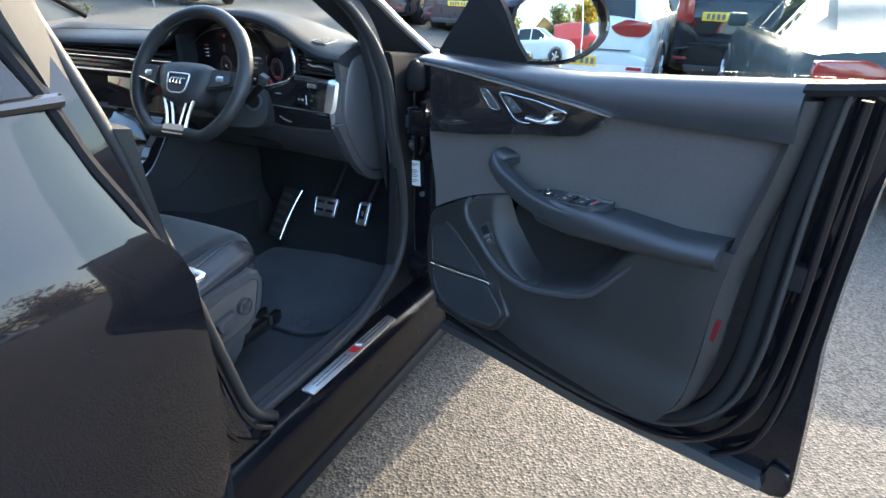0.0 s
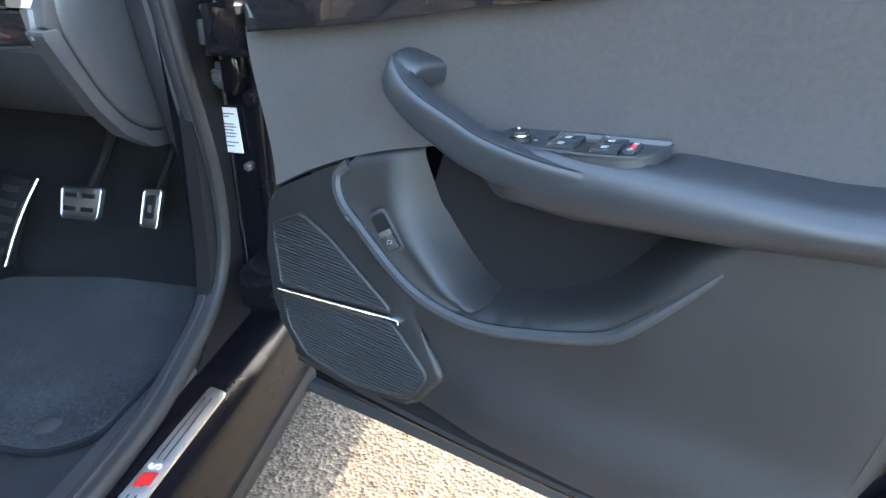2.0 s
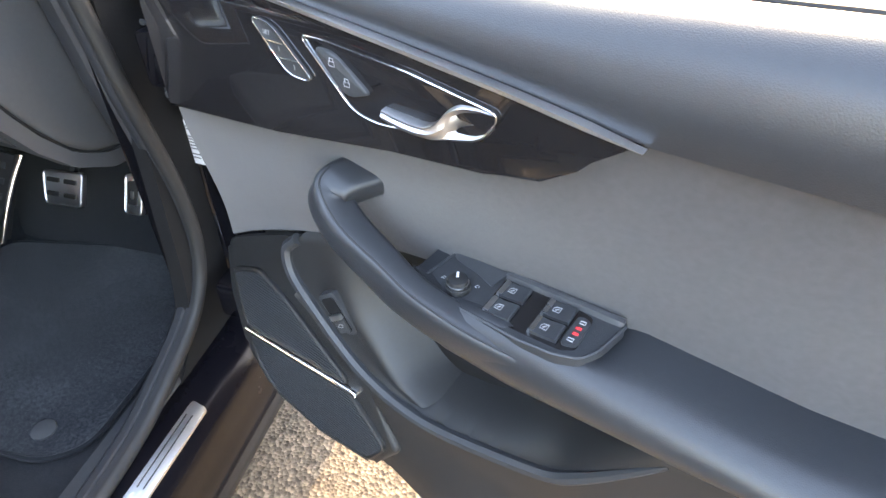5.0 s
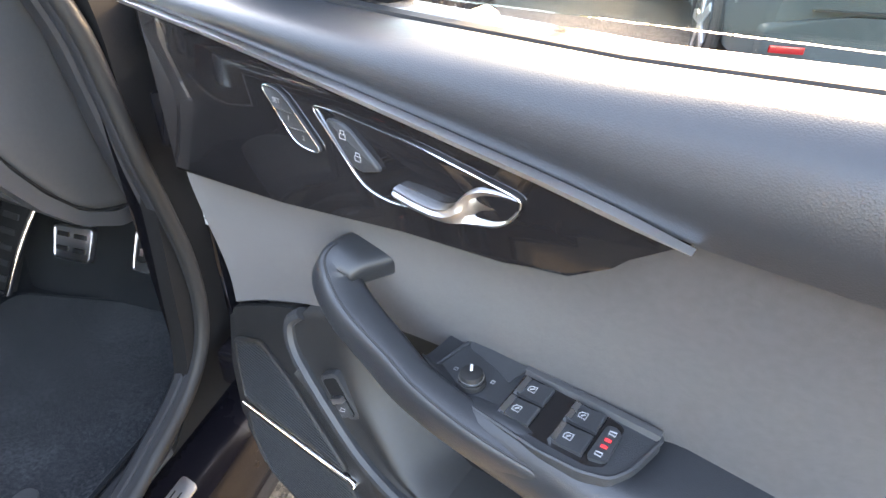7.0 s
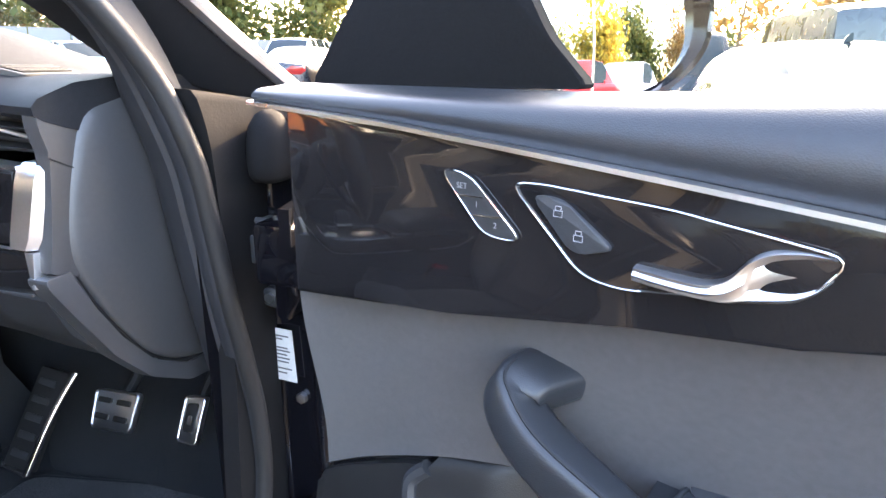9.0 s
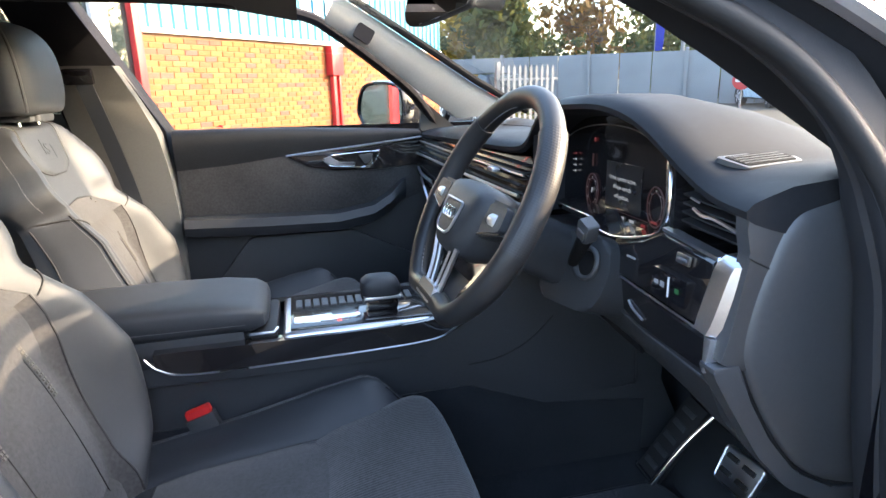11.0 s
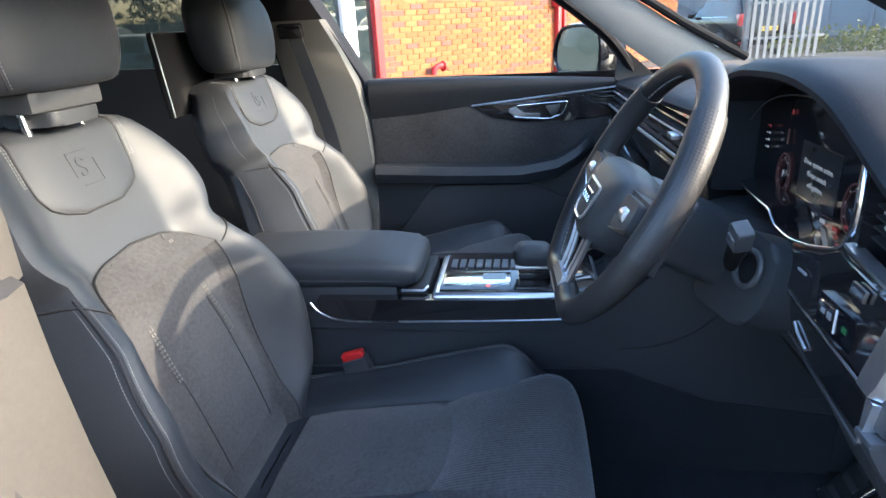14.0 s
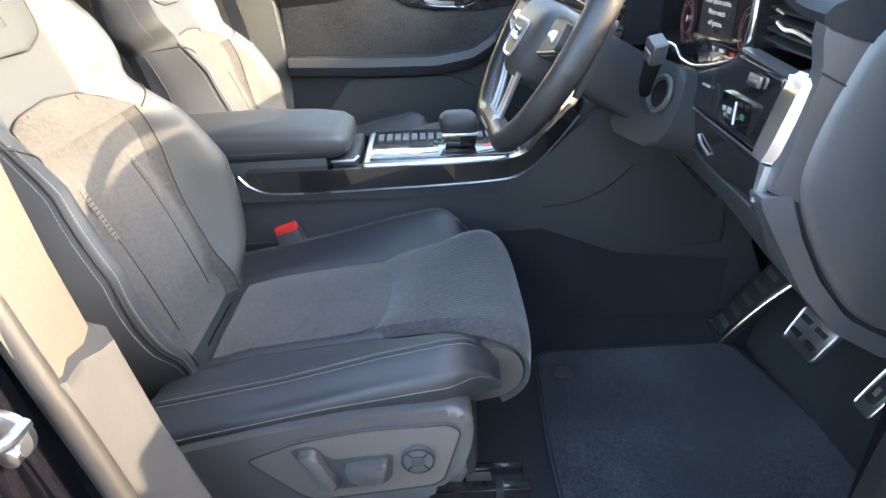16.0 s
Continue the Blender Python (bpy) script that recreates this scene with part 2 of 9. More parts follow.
M_HEADLINER = surface("black_headliner", (0.013, 0.013, 0.016), 0.95, sheen=0.1, bump=0.2, bump_scale=900, spec=0.1)
M_DULL = surface("dull_black_rubber", (0.012, 0.012, 0.013), 0.9, bump=0.15, bump_scale=300, spec=0.12)
M_CARPET = surface("charcoal_carpet", (0.018, 0.020, 0.024), 0.95, sheen=0.15, bump=0.8, bump_scale=700, vary=0.3, scale=12, spec=0.1)
M_MAT = surface("charcoal_floor_mat", (0.020, 0.025, 0.033), 0.95, sheen=0.25, bump=0.8, bump_scale=900, vary=0.35, scale=4, spec=0.1, stain=(0.082, 0.088, 0.098), sharp=(0.44, 0.66))
M_ALU = surface("brushed_aluminium", (0.74, 0.75, 0.78), 0.34, metal=1.0, vary=0.06, fine=300)
M_CHROME = surface("chrome", (0.85, 0.86, 0.88), 0.1, metal=1.0, vary=0.03)
M_STEEL = surface("brushed_steel", (0.55, 0.55, 0.56), 0.32, metal=1.0, vary=0.1)
M_STITCH = surface("pale_stitching", (0.24, 0.24, 0.24), 0.8)
M_RED = surface("red_plastic", (0.5, 0.02, 0.02), 0.35)
M_REDREF = surface("red_reflector", (0.10, 0.010, 0.013), 0.3, spec=0.2)
M_REDLENS = surface("red_lamp_lens", (0.28, 0.010, 0.013), 0.12, coat=0.8)
M_LABEL = surface("white_label", (0.7, 0.7, 0.7), 0.6)
M_INK = surface("grey_ink", (0.12, 0.12, 0.13), 0.7)
M_SCREEN = surface("dark_display", (0.006, 0.006, 0.008), 0.12, coat=0.6)
M_MIRROR = surface("mirror_glass", (0.92, 0.93, 0.94), 0.01, metal=1.0, vary=0.0, rough_vary=0.01)
M_GLASS = glass("clear_glass", (0.86, 0.91, 0.89))
M_TINT = glass("tinted_glass", (0.13, 0.15, 0.15))
M_SOFT = surface("soft_black_leather", (0.026, 0.028, 0.032), 0.38, bump=0.09, bump_scale=900, bump_kind='voronoi', vary=0.12)
M_REDGLOW = glow("red_key_light", (1.0, 0.05, 0.08), 0.12)
M_ICON = surface("white_print", (0.30, 0.30, 0.31), 0.5)


def asphalt():
    m = surface("asphalt", (0.066, 0.057, 0.045), 0.85, vary=0.22, scale=0.5, fine=9.0, bump=0.7, bump_scale=110, bump_kind='voronoi', spec=0.3)
    t = m.node_tree
    b = t.nodes["Principled BSDF"]
    ramp = [n for n in t.nodes if n.bl_idname == "ShaderNodeValToRGB"][0]
    co = [n for n in t.nodes if n.bl_idname == "ShaderNodeTexCoord"][0]
    v = t.nodes.new("ShaderNodeTexVoronoi")
    v.inputs["Scale"].default_value = 110
    t.links.new(co.outputs["Object"], v.inputs["Vector"])
    sep = t.nodes.new("ShaderNodeSeparateColor")
    t.links.new(v.outputs["Color"], sep.inputs[0])
    mr = t.nodes.new("ShaderNodeMapRange")
    mr.inputs[3].default_value, mr.inputs[4].default_value = 0.55, 1.9
    t.links.new(sep.outputs[0], mr.inputs[0])
    mul = t.nodes.new("ShaderNodeMix")
    mul.data_type, mul.blend_type = 'RGBA', 'MULTIPLY'
    mul.inputs[0].default_value = 1.0
    t.links.new(ramp.outputs[0], mul.inputs[6])
    t.links.new(mr.outputs[0], mul.inputs[7])
    t.links.new(mul.outputs[2], b.inputs["Base Color"])
    bp = [n for n in t.nodes if n.bl_idname == "ShaderNodeBump"][0]
    bp.inputs["Distance"].default_value = 0.006
    return m


M_ASPHALT = asphalt()

# ---- ground ----
def ground_z(x, y):
    """The car park's rise towards the brick building and its dip beyond, fitted to the camera's view."""
    rise = 0.36 * ease(-1.6, -8.5, x) if x < -1.6 else 0.0
    return rise - 0.46 * ease(-12.6, -15.5, x) * ease(12.0, 9.0, y) * ease(-12.0, -2.0, y)


def build_ground():
    bm = bmesh.new()
    xs = [-900, -300, -100, -50, -30, -22, -20, -18, -16.5, -15, -13, -11, -9, -8, -7, -6, -5, -4, -3, -2, -1.6, -1, 0, 1, 2, 3, 5, 8, 12, 20, 40, 100, 300, 900]
    ys = [-900, -300, -100, -40, -20, -10, -5, -2, 0, 2, 5, 7, 9, 10, 11, 12, 20, 40, 100, 300, 900]
    vs = [[bm.verts.new((x, y, ground_z(x, y))) for y in ys] for x in xs]
    for i in range(len(xs) - 1):
        for j in range(len(ys) - 1):
            bm.faces.new((vs[i][j], vs[i + 1][j], vs[i + 1][j + 1], vs[i][j + 1]))
    g = part("ground", bm, M_ASPHALT)
    tagged(g, "grey asphalt car park with fine pale stones", "ground", kind="structure")


build_ground()

# ---- the car's shell ----
car = thing("car", "black sports utility car with its driver's door wide open", "car")


def line_of(t, pts):
    x = t * (len(pts) - 1)
    k = min(len(pts) - 2, int(x))
    return Vector(pts[k]).lerp(Vector(pts[k + 1]), x - k)


def shell():
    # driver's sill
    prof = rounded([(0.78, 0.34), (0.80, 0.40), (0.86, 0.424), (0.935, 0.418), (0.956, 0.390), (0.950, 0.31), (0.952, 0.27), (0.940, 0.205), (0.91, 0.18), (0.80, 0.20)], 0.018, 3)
    part("sill", prism(prof, -0.66, 0.72, "y"), M_SILL, car, "black door sill, dulled in place of a shaded reflection")
    part("sill_skirt", prism(rounded([(0.88, 0.19), (0.942, 0.215), (0.953, 0.20), (0.945, 0.165), (0.88, 0.165)], 0.006, 2), -0.66, 0.9, "y"), M_DULL, car)
    # carpet well and tunnel
    well = [(-0.80, 0.42), (-0.78, 0.36), (-0.16, 0.36), (-0.12, 0.44), (0.12, 0.44), (0.16, 0.36), (0.77, 0.36), (0.80, 0.40), (0.80, 0.30), (-0.80, 0.30)]
    part("floor_carpet", prism(rounded(well, 0.02, 3), -2.3, 0.62, "y"), M_CARPET, car)
    toe = [(0.62, 0.36), (0.66, 0.36), (0.86, 0.75), (0.86, 1.05), (0.82, 1.05), (0.80, 0.75), (0.56, 0.355)]
    part("toe_board", prism(toe, -0.80, 0.80, "x"), M_CARPET, car)
    # inner sill trim and its rubber lip
    lip = smooth_line([(0.869, -0.62, 0.428), (0.869, -0.2, 0.428), (0.869, 0.06, 0.440), (0.869, 0.19, 0.480), (0.868, 0.28, 0.520), (0.868, 0.335, 0.58), (0.868, 0.358, 0.66), (0.868, 0.356, 0.76), (0.867, 0.340, 0.85), (0.863, 0.322, 0.95), (0.856, 0.312, 1.05), (0.848, 0.300, 1.14), (0.824, 0.268, 1.24), (0.788, 0.18, 1.348), (0.75, 0.03, 1.43), (0.715, -0.15, 1.505), (0.68, -0.42, 1.575)], 6)
    part("door_seal", tube(lip, 0.013, 10), M_RUBBER, car, "black rubber door seal")
    # broad soft trim between the seal and the dashboard's end
    secs = []
    for i, p in enumerate(lip):
        a, b = lip[max(i - 1, 0)], lip[min(i + 1, len(lip) - 1)]
        d = np.array((b[1] - a[1], b[2] - a[2]))
        d /= np.linalg.norm(d)
        q = (-d[1], d[0])
        k = ease(1.30, 1.18, p[2])
        k *= 0.35 + 0.65 * ease(0.60, 0.85, p[2])
        secs.append([(p[0] + dx * (0.4 + 0.6 * k), p[1] + q[0] * o, p[2] + q[1] * o) for dx, o in ((-0.008, -0.022), (0.002, -0.004), (0.004, 0.007), (-0.004, 0.0125), (-0.018, 0.012), (-0.024, 0.008), (-0.030, 0.012), (-0.050, 0.010), (-0.072, -0.006), (-0.080, -0.045), (-0.02, -0.05))])
    part("opening_trim", loft(secs), M_OPENING, car, "dark soft trim round the door opening")
    scuff = [(0.80, 0.402), (0.80, 0.425), (0.85, 0.432), (0.86, 0.426), (0.85, 0.40)]
    part("sill_trim", prism(scuff, -0.62, 0.22, "y"), M_PLASTIC, car)
    # foot-well side trim below the dashboard's end
    side = smooth_line([(0.05, 0.36), (0.16, 0.39), (0.25, 0.46), (0.30, 0.57), (0.315, 0.72), (0.325, 0.86), (0.325, 1.0), (0.32, 1.14), (0.30, 1.21)], 4)
    side = side + [(0.80, 1.15), (0.80, 0.36)]
    part("kick_panel", prism(side, 0.862, 0.834, "x", 0.012, 3), M_DULL, car, "black kick panel")
    # hinge post behind the open door
    post = [(0.835, 0.30), (0.845, 0.40), (0.865, 0.435), (0.935, 0.42), (0.965, 0.45), (0.985, 0.56), (0.985, 0.9), (0.835, 0.9)]
    part("hinge_post", prism(rounded(post, 0.012, 3), 0.40, 1.17, "z"), M_PAINT, car, "gloss black hinge post")
    for z0, z1 in ((0.50, 0.58), (0.97, 1.05)):
        h = box(0.90, 0.985, 0.33, 0.43, z0, z1, 0.008)
        part("hinge", h, M_PAINT, car)
    # check strap housing: a rounded grey frame round a dark well, with the bolt below it
    fr = rrect(0.066, 0.072, 0.010, 4, 0.866, 0.999)
    part("check_strap", prism(fr, 0.398, 0.43, "y", 0.004), M_PLASTIC, car, "black plastic check strap housing")
    part("check_frame", tube([(x, 0.398, z) for x, z in fr], 0.0045, 8, True), M_PLASTIC_L, car, "grey rim of the check strap housing")
    part("check_well", prism(rrect(0.048, 0.052, 0.006, 3, 0.868, 0.999), 0.3965, 0.41, "y"), M_DULL, car)
    part("check_arm", box(0.860, 0.872, 0.380, 0.42, 0.978, 1.018, 0.004), M_PLASTIC, car)
    bolt = join(moved(cyl(0.015, 0.016, 20, 0.003), pose(0.872, 0.418, 0.922, 90, 0, 0)), moved(cyl(0.024, 0.006, 24, 0.002), pose(0.872, 0.424, 0.922, 90, 0, 0)))
    part("bolt", bolt, M_PLASTIC, car)
    part("bolt", moved(cyl(0.008, 0.004, 6), pose(0.872, 0.402, 0.922, 90, 0, 0)), M_STEEL, car)
    ear = rounded([(0.884, 0.955), (0.912, 0.962), (0.918, 0.925), (0.905, 0.890), (0.884, 0.895)], 0.008, 3)
    part("hinge_leaf", prism(ear, 0.395, 0.425, "y", 0.006), M_PAINT, car, "painted hinge leaf")
    boot = [[(0.886 + a * math.cos(q), 0.408 + b * math.sin(q), z) for q in np.linspace(0, 2 * math.pi, 25)[:-1]] for z, a, b in ((1.088, 0.012, 0.018), (1.091, 0.021, 0.030), (1.098, 0.026, 0.036), (1.115, 0.028, 0.038), (1.14, 0.027, 0.037), (1.162, 0.022, 0.033), (1.176, 0.013, 0.024), (1.182, 0.004, 0.010))]
    part("hinge_cover", loft(boot), M_DULL, car, "dark rubber cover over the upper hinge")
    for bz in (1.075, 0.885, 0.58, 0.50):
        part("bolt", join(moved(cyl(0.011, 0.010, 6, 0.002), pose(0.925, 0.415, bz, 90, 0, 0)), moved(cyl(0.016, 0.003, 16), pose(0.925, 0.418, bz, 90, 0, 0))), M_PAINT, car)
    part("hinge_arm", loft([[(x, y, z - 0.022), (x + 0.014, y, z - 0.022), (x + 0.014, y, z + 0.022), (x, y, z + 0.022)] for x, y, z in ((0.90, 0.43, 1.06), (0.93, 0.39, 1.06), (0.955, 0.34, 1.06), (0.965, 0.29, 1.06))]), M_PAINT, car, "painted hinge arm")
    part("bolt", moved(cyl(0.009, 0.012, 6, 0.002), pose(0.90, 0.43, 0.755, 90, 0, 0)), M_STEEL, car)
    # driver's windscreen pillar
    secs = []
    for k in range(9):
        t = k / 8
        i = Vector(line_of(t, ((0.715, 0.36, 1.225), (0.682, 0.113, 1.386), (0.675, -0.04, 1.45), (0.63, -0.40, 1.575))))
        o = Vector(line_of(t, ((0.868, 0.56, 1.165), (0.802, 0.216, 1.385), (0.755, -0.05, 1.50), (0.675, -0.36, 1.605))))
        w = Vector(line_of(t, ((0.72, 0.60, 1.19), (0.68, 0.25, 1.39), (0.64, 0.02, 1.50), (0.57, -0.26, 1.605))))
        secs.append([i, i.lerp(o, 0.3) + Vector((0.015, 0, 0)), o, o + Vector((-0.02, 0.03, 0.03)), w, w.lerp(i, 0.5)])
    part("windscreen_pillar", loft(secs), M_HEADLINER, car, "black driver's windscreen pillar")
    # bright metal edge paints in the sun's glint on a black pillar
    trim = smooth_line([(0.875, 0.575, 1.168), (0.845, 0.42, 1.262), (0.805, 0.222, 1.39), (0.757, -0.045, 1.508), (0.68, -0.36, 1.615)], 5)
    part("pillar_glint", tube(trim, 0.012, 8), M_ALU, car, "windscreen pillar edge made bright to paint in the sun's glint")
    # wing and bonnet ahead of the door
    wing = [(0.30, 0.45), (0.30, 1.10), (0.45, 1.165), (0.60, 1.17), (1.2, 1.10), (1.75, 0.98), (1.9, 0.72), (1.85, 0.45), (1.5, 0.40), (1.4, 0.68), (1.15, 0.80), (0.90, 0.68), (0.80, 0.42)]
    part("front_wing", prism([(y + 0.15, z) for y, z in wing], 1.02, 0.86, "x", 0.05, 4), M_PAINT, car, "gloss black front wing")
    # arch lip and wheel shaped wide to cast the shade edge on the ground
    part("wheel_arch", tube(smooth_line([(1.05, 0.93, 0.28), (1.065, 0.98, 0.60), (1.08, 1.12, 0.82), (1.085, 1.35, 0.90), (1.08, 1.58, 0.86), (1.05, 1.78, 0.66), (1.04, 1.85, 0.32)], 5), 0.04, 8), M_PLASTIC, car, "dark wheel arch lip, set wide to cast shade")
    tyre = moved(cyl(0.37, 0.26, 40, 0.04), Matrix.Translation((1.10, 1.40, 0.37)) @ Matrix.Rotation(radians(5), 4, "Z") @ Matrix.Rotation(radians(-90), 4, "Y"))
    part("front_wheel", tyre, M_RUBBER, car, "front wheel, set out and steered to cast shade")
    part("front_wing", prism([(y + 0.15, z) for y, z in wing], -0.97, -0.86, "x", 0.03, 3), M_PAINT, car)
    bon = []
    for y, z, w in ((0.62, 1.135, 0.80), (0.85, 1.15, 0.88), (1.2, 1.12, 0.90), (1.6, 1.05, 0.90), (1.95, 0.93, 0.85), (2.05, 0.82, 0.8)):
        bon.append([(w * math.sin(math.pi * (j / 16 - 0.5)) , y, z + 0.05 * math.cos(math.pi * (j / 16 - 0.5)) - 0.03) for j in range(17)] + [(w, y, z - 0.12), (-w, y, z - 0.12)])
    part("bonnet", loft(bon), M_PAINT, car, "gloss black bonnet")
    part("front_bumper", box(-0.9, 0.9, 1.9, 2.12, 0.3, 0.85, 0.06, 3), M_PAINT, car)
    # roof and headlining
    outer, lining = [], []
    for y, z, w in ((-0.24, 1.615, 0.60), (-0.45, 1.655, 0.64), (-0.9, 1.69, 0.66), (-1.5, 1.68, 0.64), (-2.0, 1.62, 0.60), (-2.45, 1.50, 0.56)):
        xs = [w * (j / 10 - 0.5) * 2 for j in range(11)]
        outer.append([(x, y, z - 0.06 * (x / w) ** 2) for x in xs] + [(x * 0.98, y, z - 0.02 - 0.06 * (x / w) ** 2) for x in xs[::-1]])
        lining.append([(x, y, z - 0.035 - 0.05 * (x / w) ** 2) for x in xs] + [(x, y, z - 0.055 - 0.05 * (x / w) ** 2) for x in xs[::-1]])
    part("roof", loft(outer), M_PAINT, car, "gloss black roof")
    part("headlining", loft(lining), M_HEADLINER, car, "black fabric headlining")
    for s in (1, -1):
        rail = smooth_line([(0.61 * s, -0.40, 1.575), (0.655 * s, -0.62, 1.595), (0.67 * s, -0.9, 1.60), (0.67 * s, -1.3, 1.60), (0.65 * s, -1.8, 1.57), (0.60 * s, -2.4, 1.45)], 5)
        part("roof_rail", tube(rail, 0.035, 10), M_HEADLINER if s < 0 else M_PAINT, car)
    # windscreen
    ws = loft([[(x * w, y, z + 0.03 * (1 - x * x)) for x in (-1, -0.6, -0.2, 0.2, 0.6, 1)] for y, z, w in ((0.62, 1.165, 0.78), (0.36, 1.32, 0.73), (0.05, 1.485, 0.66), (-0.24, 1.60, 0.58))], ring=False)
    g = part("windscreen", ws, M_GLASS, car, "clear windscreen")
    g.visible_shadow = False
    # rear of the body, closing the cabin
    part("rear_panel", box(-0.86, 0.86, -2.75, -2.6, 0.35, 1.2, 0.05), M_PAINT, car)
    tail = loft([[(x * 0.62, -2.45, 1.46 - 0.03 * x * x) for x in (-1, -0.5, 0, 0.5, 1)], [(x * 0.74, -2.72, 1.2) for x in (-1, -0.5, 0, 0.5, 1)]], ring=False)
    part("rear_screen", tail, M_TINT, car, "dark rear screen")


shell()


def driver_side_rear():
    # closed rear door: skin, crease, edge and window
    prof = [(0.955, 0.36), (0.985, 0.50), (0.992, 0.72), (0.991, 0.93), (0.985, 0.985), (0.957, 1.05), (0.928, 1.13), (0.906, 1.205), (0.898, 1.232)]
    front = [(0.36, -0.565), (0.5, -0.560), (0.72, -0.562), (0.93, -0.575), (1.0, -0.600), (1.05, -0.645), (1.13, -0.675), (1.205, -0.695), (1.232, -0.70)]
    secs = []
    for k, (x, z) in enumerate(prof):
        y0 = line_at(front, z)
        ys = [y0 - 0.0, y0 - 0.012, y0 - 0.06, -1.0, -1.35, -1.7, -2.0]
        dx = [-0.03, -0.006, 0.0, 0.004, 0.004, 0.0, -0.01]
        secs.append([(x + d, y, z) for d, y in zip(dx, ys)])
    sk = loft(secs, ring=False)
    geom = bmesh.ops.extrude_face_region(sk, geom=sk.faces[:])
    bmesh.ops.translate(sk, vec=(-0.05, 0, 0), verts=[v for v in geom["geom"] if isinstance(v, bmesh.types.BMVert)])
    part("rear_door", sk, M_PAINT, car, "gloss black closed rear door")
    part("belt_strip", tube([(0.898, -0.69, 1.238), (0.894, -1.3, 1.248), (0.88, -2.0, 1.262)], 0.011, 8), M_GLOSS, car)
    glassy = loft([[(0.892, -0.71, 1.235), (0.89, -1.3, 1.245), (0.875, -2.0, 1.26)], [(0.80, -0.76, 1.42), (0.80, -1.3, 1.44), (0.78, -1.9, 1.43)], [(0.70, -0.80, 1.575), (0.70, -1.3, 1.59), (0.68, -1.75, 1.555)]], ring=False)
    part("rear_window", glassy, M_TINT, car, "dark tinted rear side window")
    part("rear_door_edge", tube(smooth_line([(0.955, -0.575, 0.36), (0.966, -0.578, 0.6), (0.966, -0.60, 0.88), (0.945, -0.63, 1.02), (0.908, -0.68, 1.15), (0.885, -0.705, 1.24), (0.80, -0.755, 1.42), (0.705, -0.79, 1.57)], 5), 0.012, 8), M_DULL, car, "rubber edge of the rear door")
    part("rear_quarter", prism([(-1.98, 0.36), (-1.98, 1.23), (-2.6, 1.2), (-2.7, 0.9), (-2.65, 0.5), (-2.55, 0.36)], 0.86, 0.97, "x", 0.03), M_PAINT, car)
    # door pillar: painted face, striker, seal and grey inner cover
    face = []
    for z, x, yf, yb in ((0.40, 0.925, -0.44, -0.665), (0.62, 0.925, -0.52, -0.665), (0.95, 0.92, -0.58, -0.665), (1.10, 0.905, -0.615, -0.70), (1.25, 0.88, -0.655, -0.735), (1.42, 0.79, -0.69, -0.775), (1.56, 0.70, -0.72, -0.81)):
        face.append([(x, yf, z), (x, yb, z), (x - 0.04, yb, z), (x - 0.04, yf, z)])
    part("door_pillar", loft(face), M_PAINT, car, "gloss black door pillar")
    sl = smooth_line([(0.905, -0.36, 0.43), (0.905, -0.43, 0.50), (0.90, -0.475, 0.65), (0.89, -0.525, 0.85), (0.878, -0.565, 1.0), (0.86, -0.602, 1.16), (0.815, -0.648, 1.34), (0.705, -0.69, 1.56)], 6)
    part("door_seal", tube(sl, 0.013, 10), M_RUBBER, car)
    part("pillar_rib", tube([(x + 0.022, y - 0.035, z) for x, y, z in sl], 0.006, 6), M_PAINT, car)
    part("pillar_rib", tube([(x + 0.020, y - 0.085, z) for x, y, z in sl[:-8]], 0.007, 6), M_PAINT, car)
    # the cover: an upper piece over a lower piece
    low = []
    for z, yb, yf in ((0.40, -0.42, -0.36), (0.47, -0.46, -0.395), (0.545, -0.48, -0.427), (0.66, -0.50, -0.457), (0.78, -0.52, -0.487), (0.90, -0.535, -0.509), (0.912, -0.537, -0.511)):
        low.append([(0.895, yb, z), (0.88, yb + 0.012, z), (0.850, yf - 0.016, z), (0.832, yf - 0.003, z), (0.815, yf, z), (0.79, yf - 0.02, z), (0.76, yf - 0.10, z), (0.76, yb - 0.08, z)])
    part("pillar_cover", loft(low), M_PLASTIC, car, "grey plastic lower door pillar cover")
    mid = []
    for z, yb, yf in ((0.90, -0.535, -0.537), (1.0, -0.555, -0.553), (1.09, -0.570, -0.563), (1.175, -0.580, -0.568)):
        mid.append([(0.895, yb - 0.005, z), (0.872, yb + 0.004, z), (0.845, yf - 0.004, z), (0.82, yf, z), (0.79, yf - 0.01, z), (0.75, yf - 0.08, z), (0.75, yb - 0.08, z)])
    part("pillar_cover", loft(mid), M_COVER, car, "grained grey middle pillar cover")
    up = []
    for z, dx, yb, yf in ((1.165, 0.0, -0.67, -0.605), (1.22, 0.002, -0.68, -0.606), (1.32, 0.014, -0.71, -0.624), (1.45, 0.04, -0.74, -0.644), (1.585, 0.10, -0.77, -0.672)):
        up.append([(0.885 - dx, yb, z), (0.86 - dx, yf - 0.03, z), (0.83 - dx, yf - 0.004, z), (0.775 - dx, yf, z), (0.75 - dx, yf - 0.012, z), (0.72 - dx, yf - 0.09, z), (0.72 - dx, yb - 0.03, z)])
    part("pillar_cover", loft(up), M_COVER, car, "beige grey fabric upper door pillar cover")
    # striker
    st = moved(cyl(0.028, 0.008, 24, 0.002), pose(0.925, -0.560, 0.895, 0, 90, 0))
    join(st, tube(smooth_line([(0.925, -0.578, 0.905), (0.950, -0.576, 0.905), (0.957, -0.557, 0.905), (0.950, -0.540, 0.905), (0.925, -0.538, 0.905)], 4), 0.006, 8))
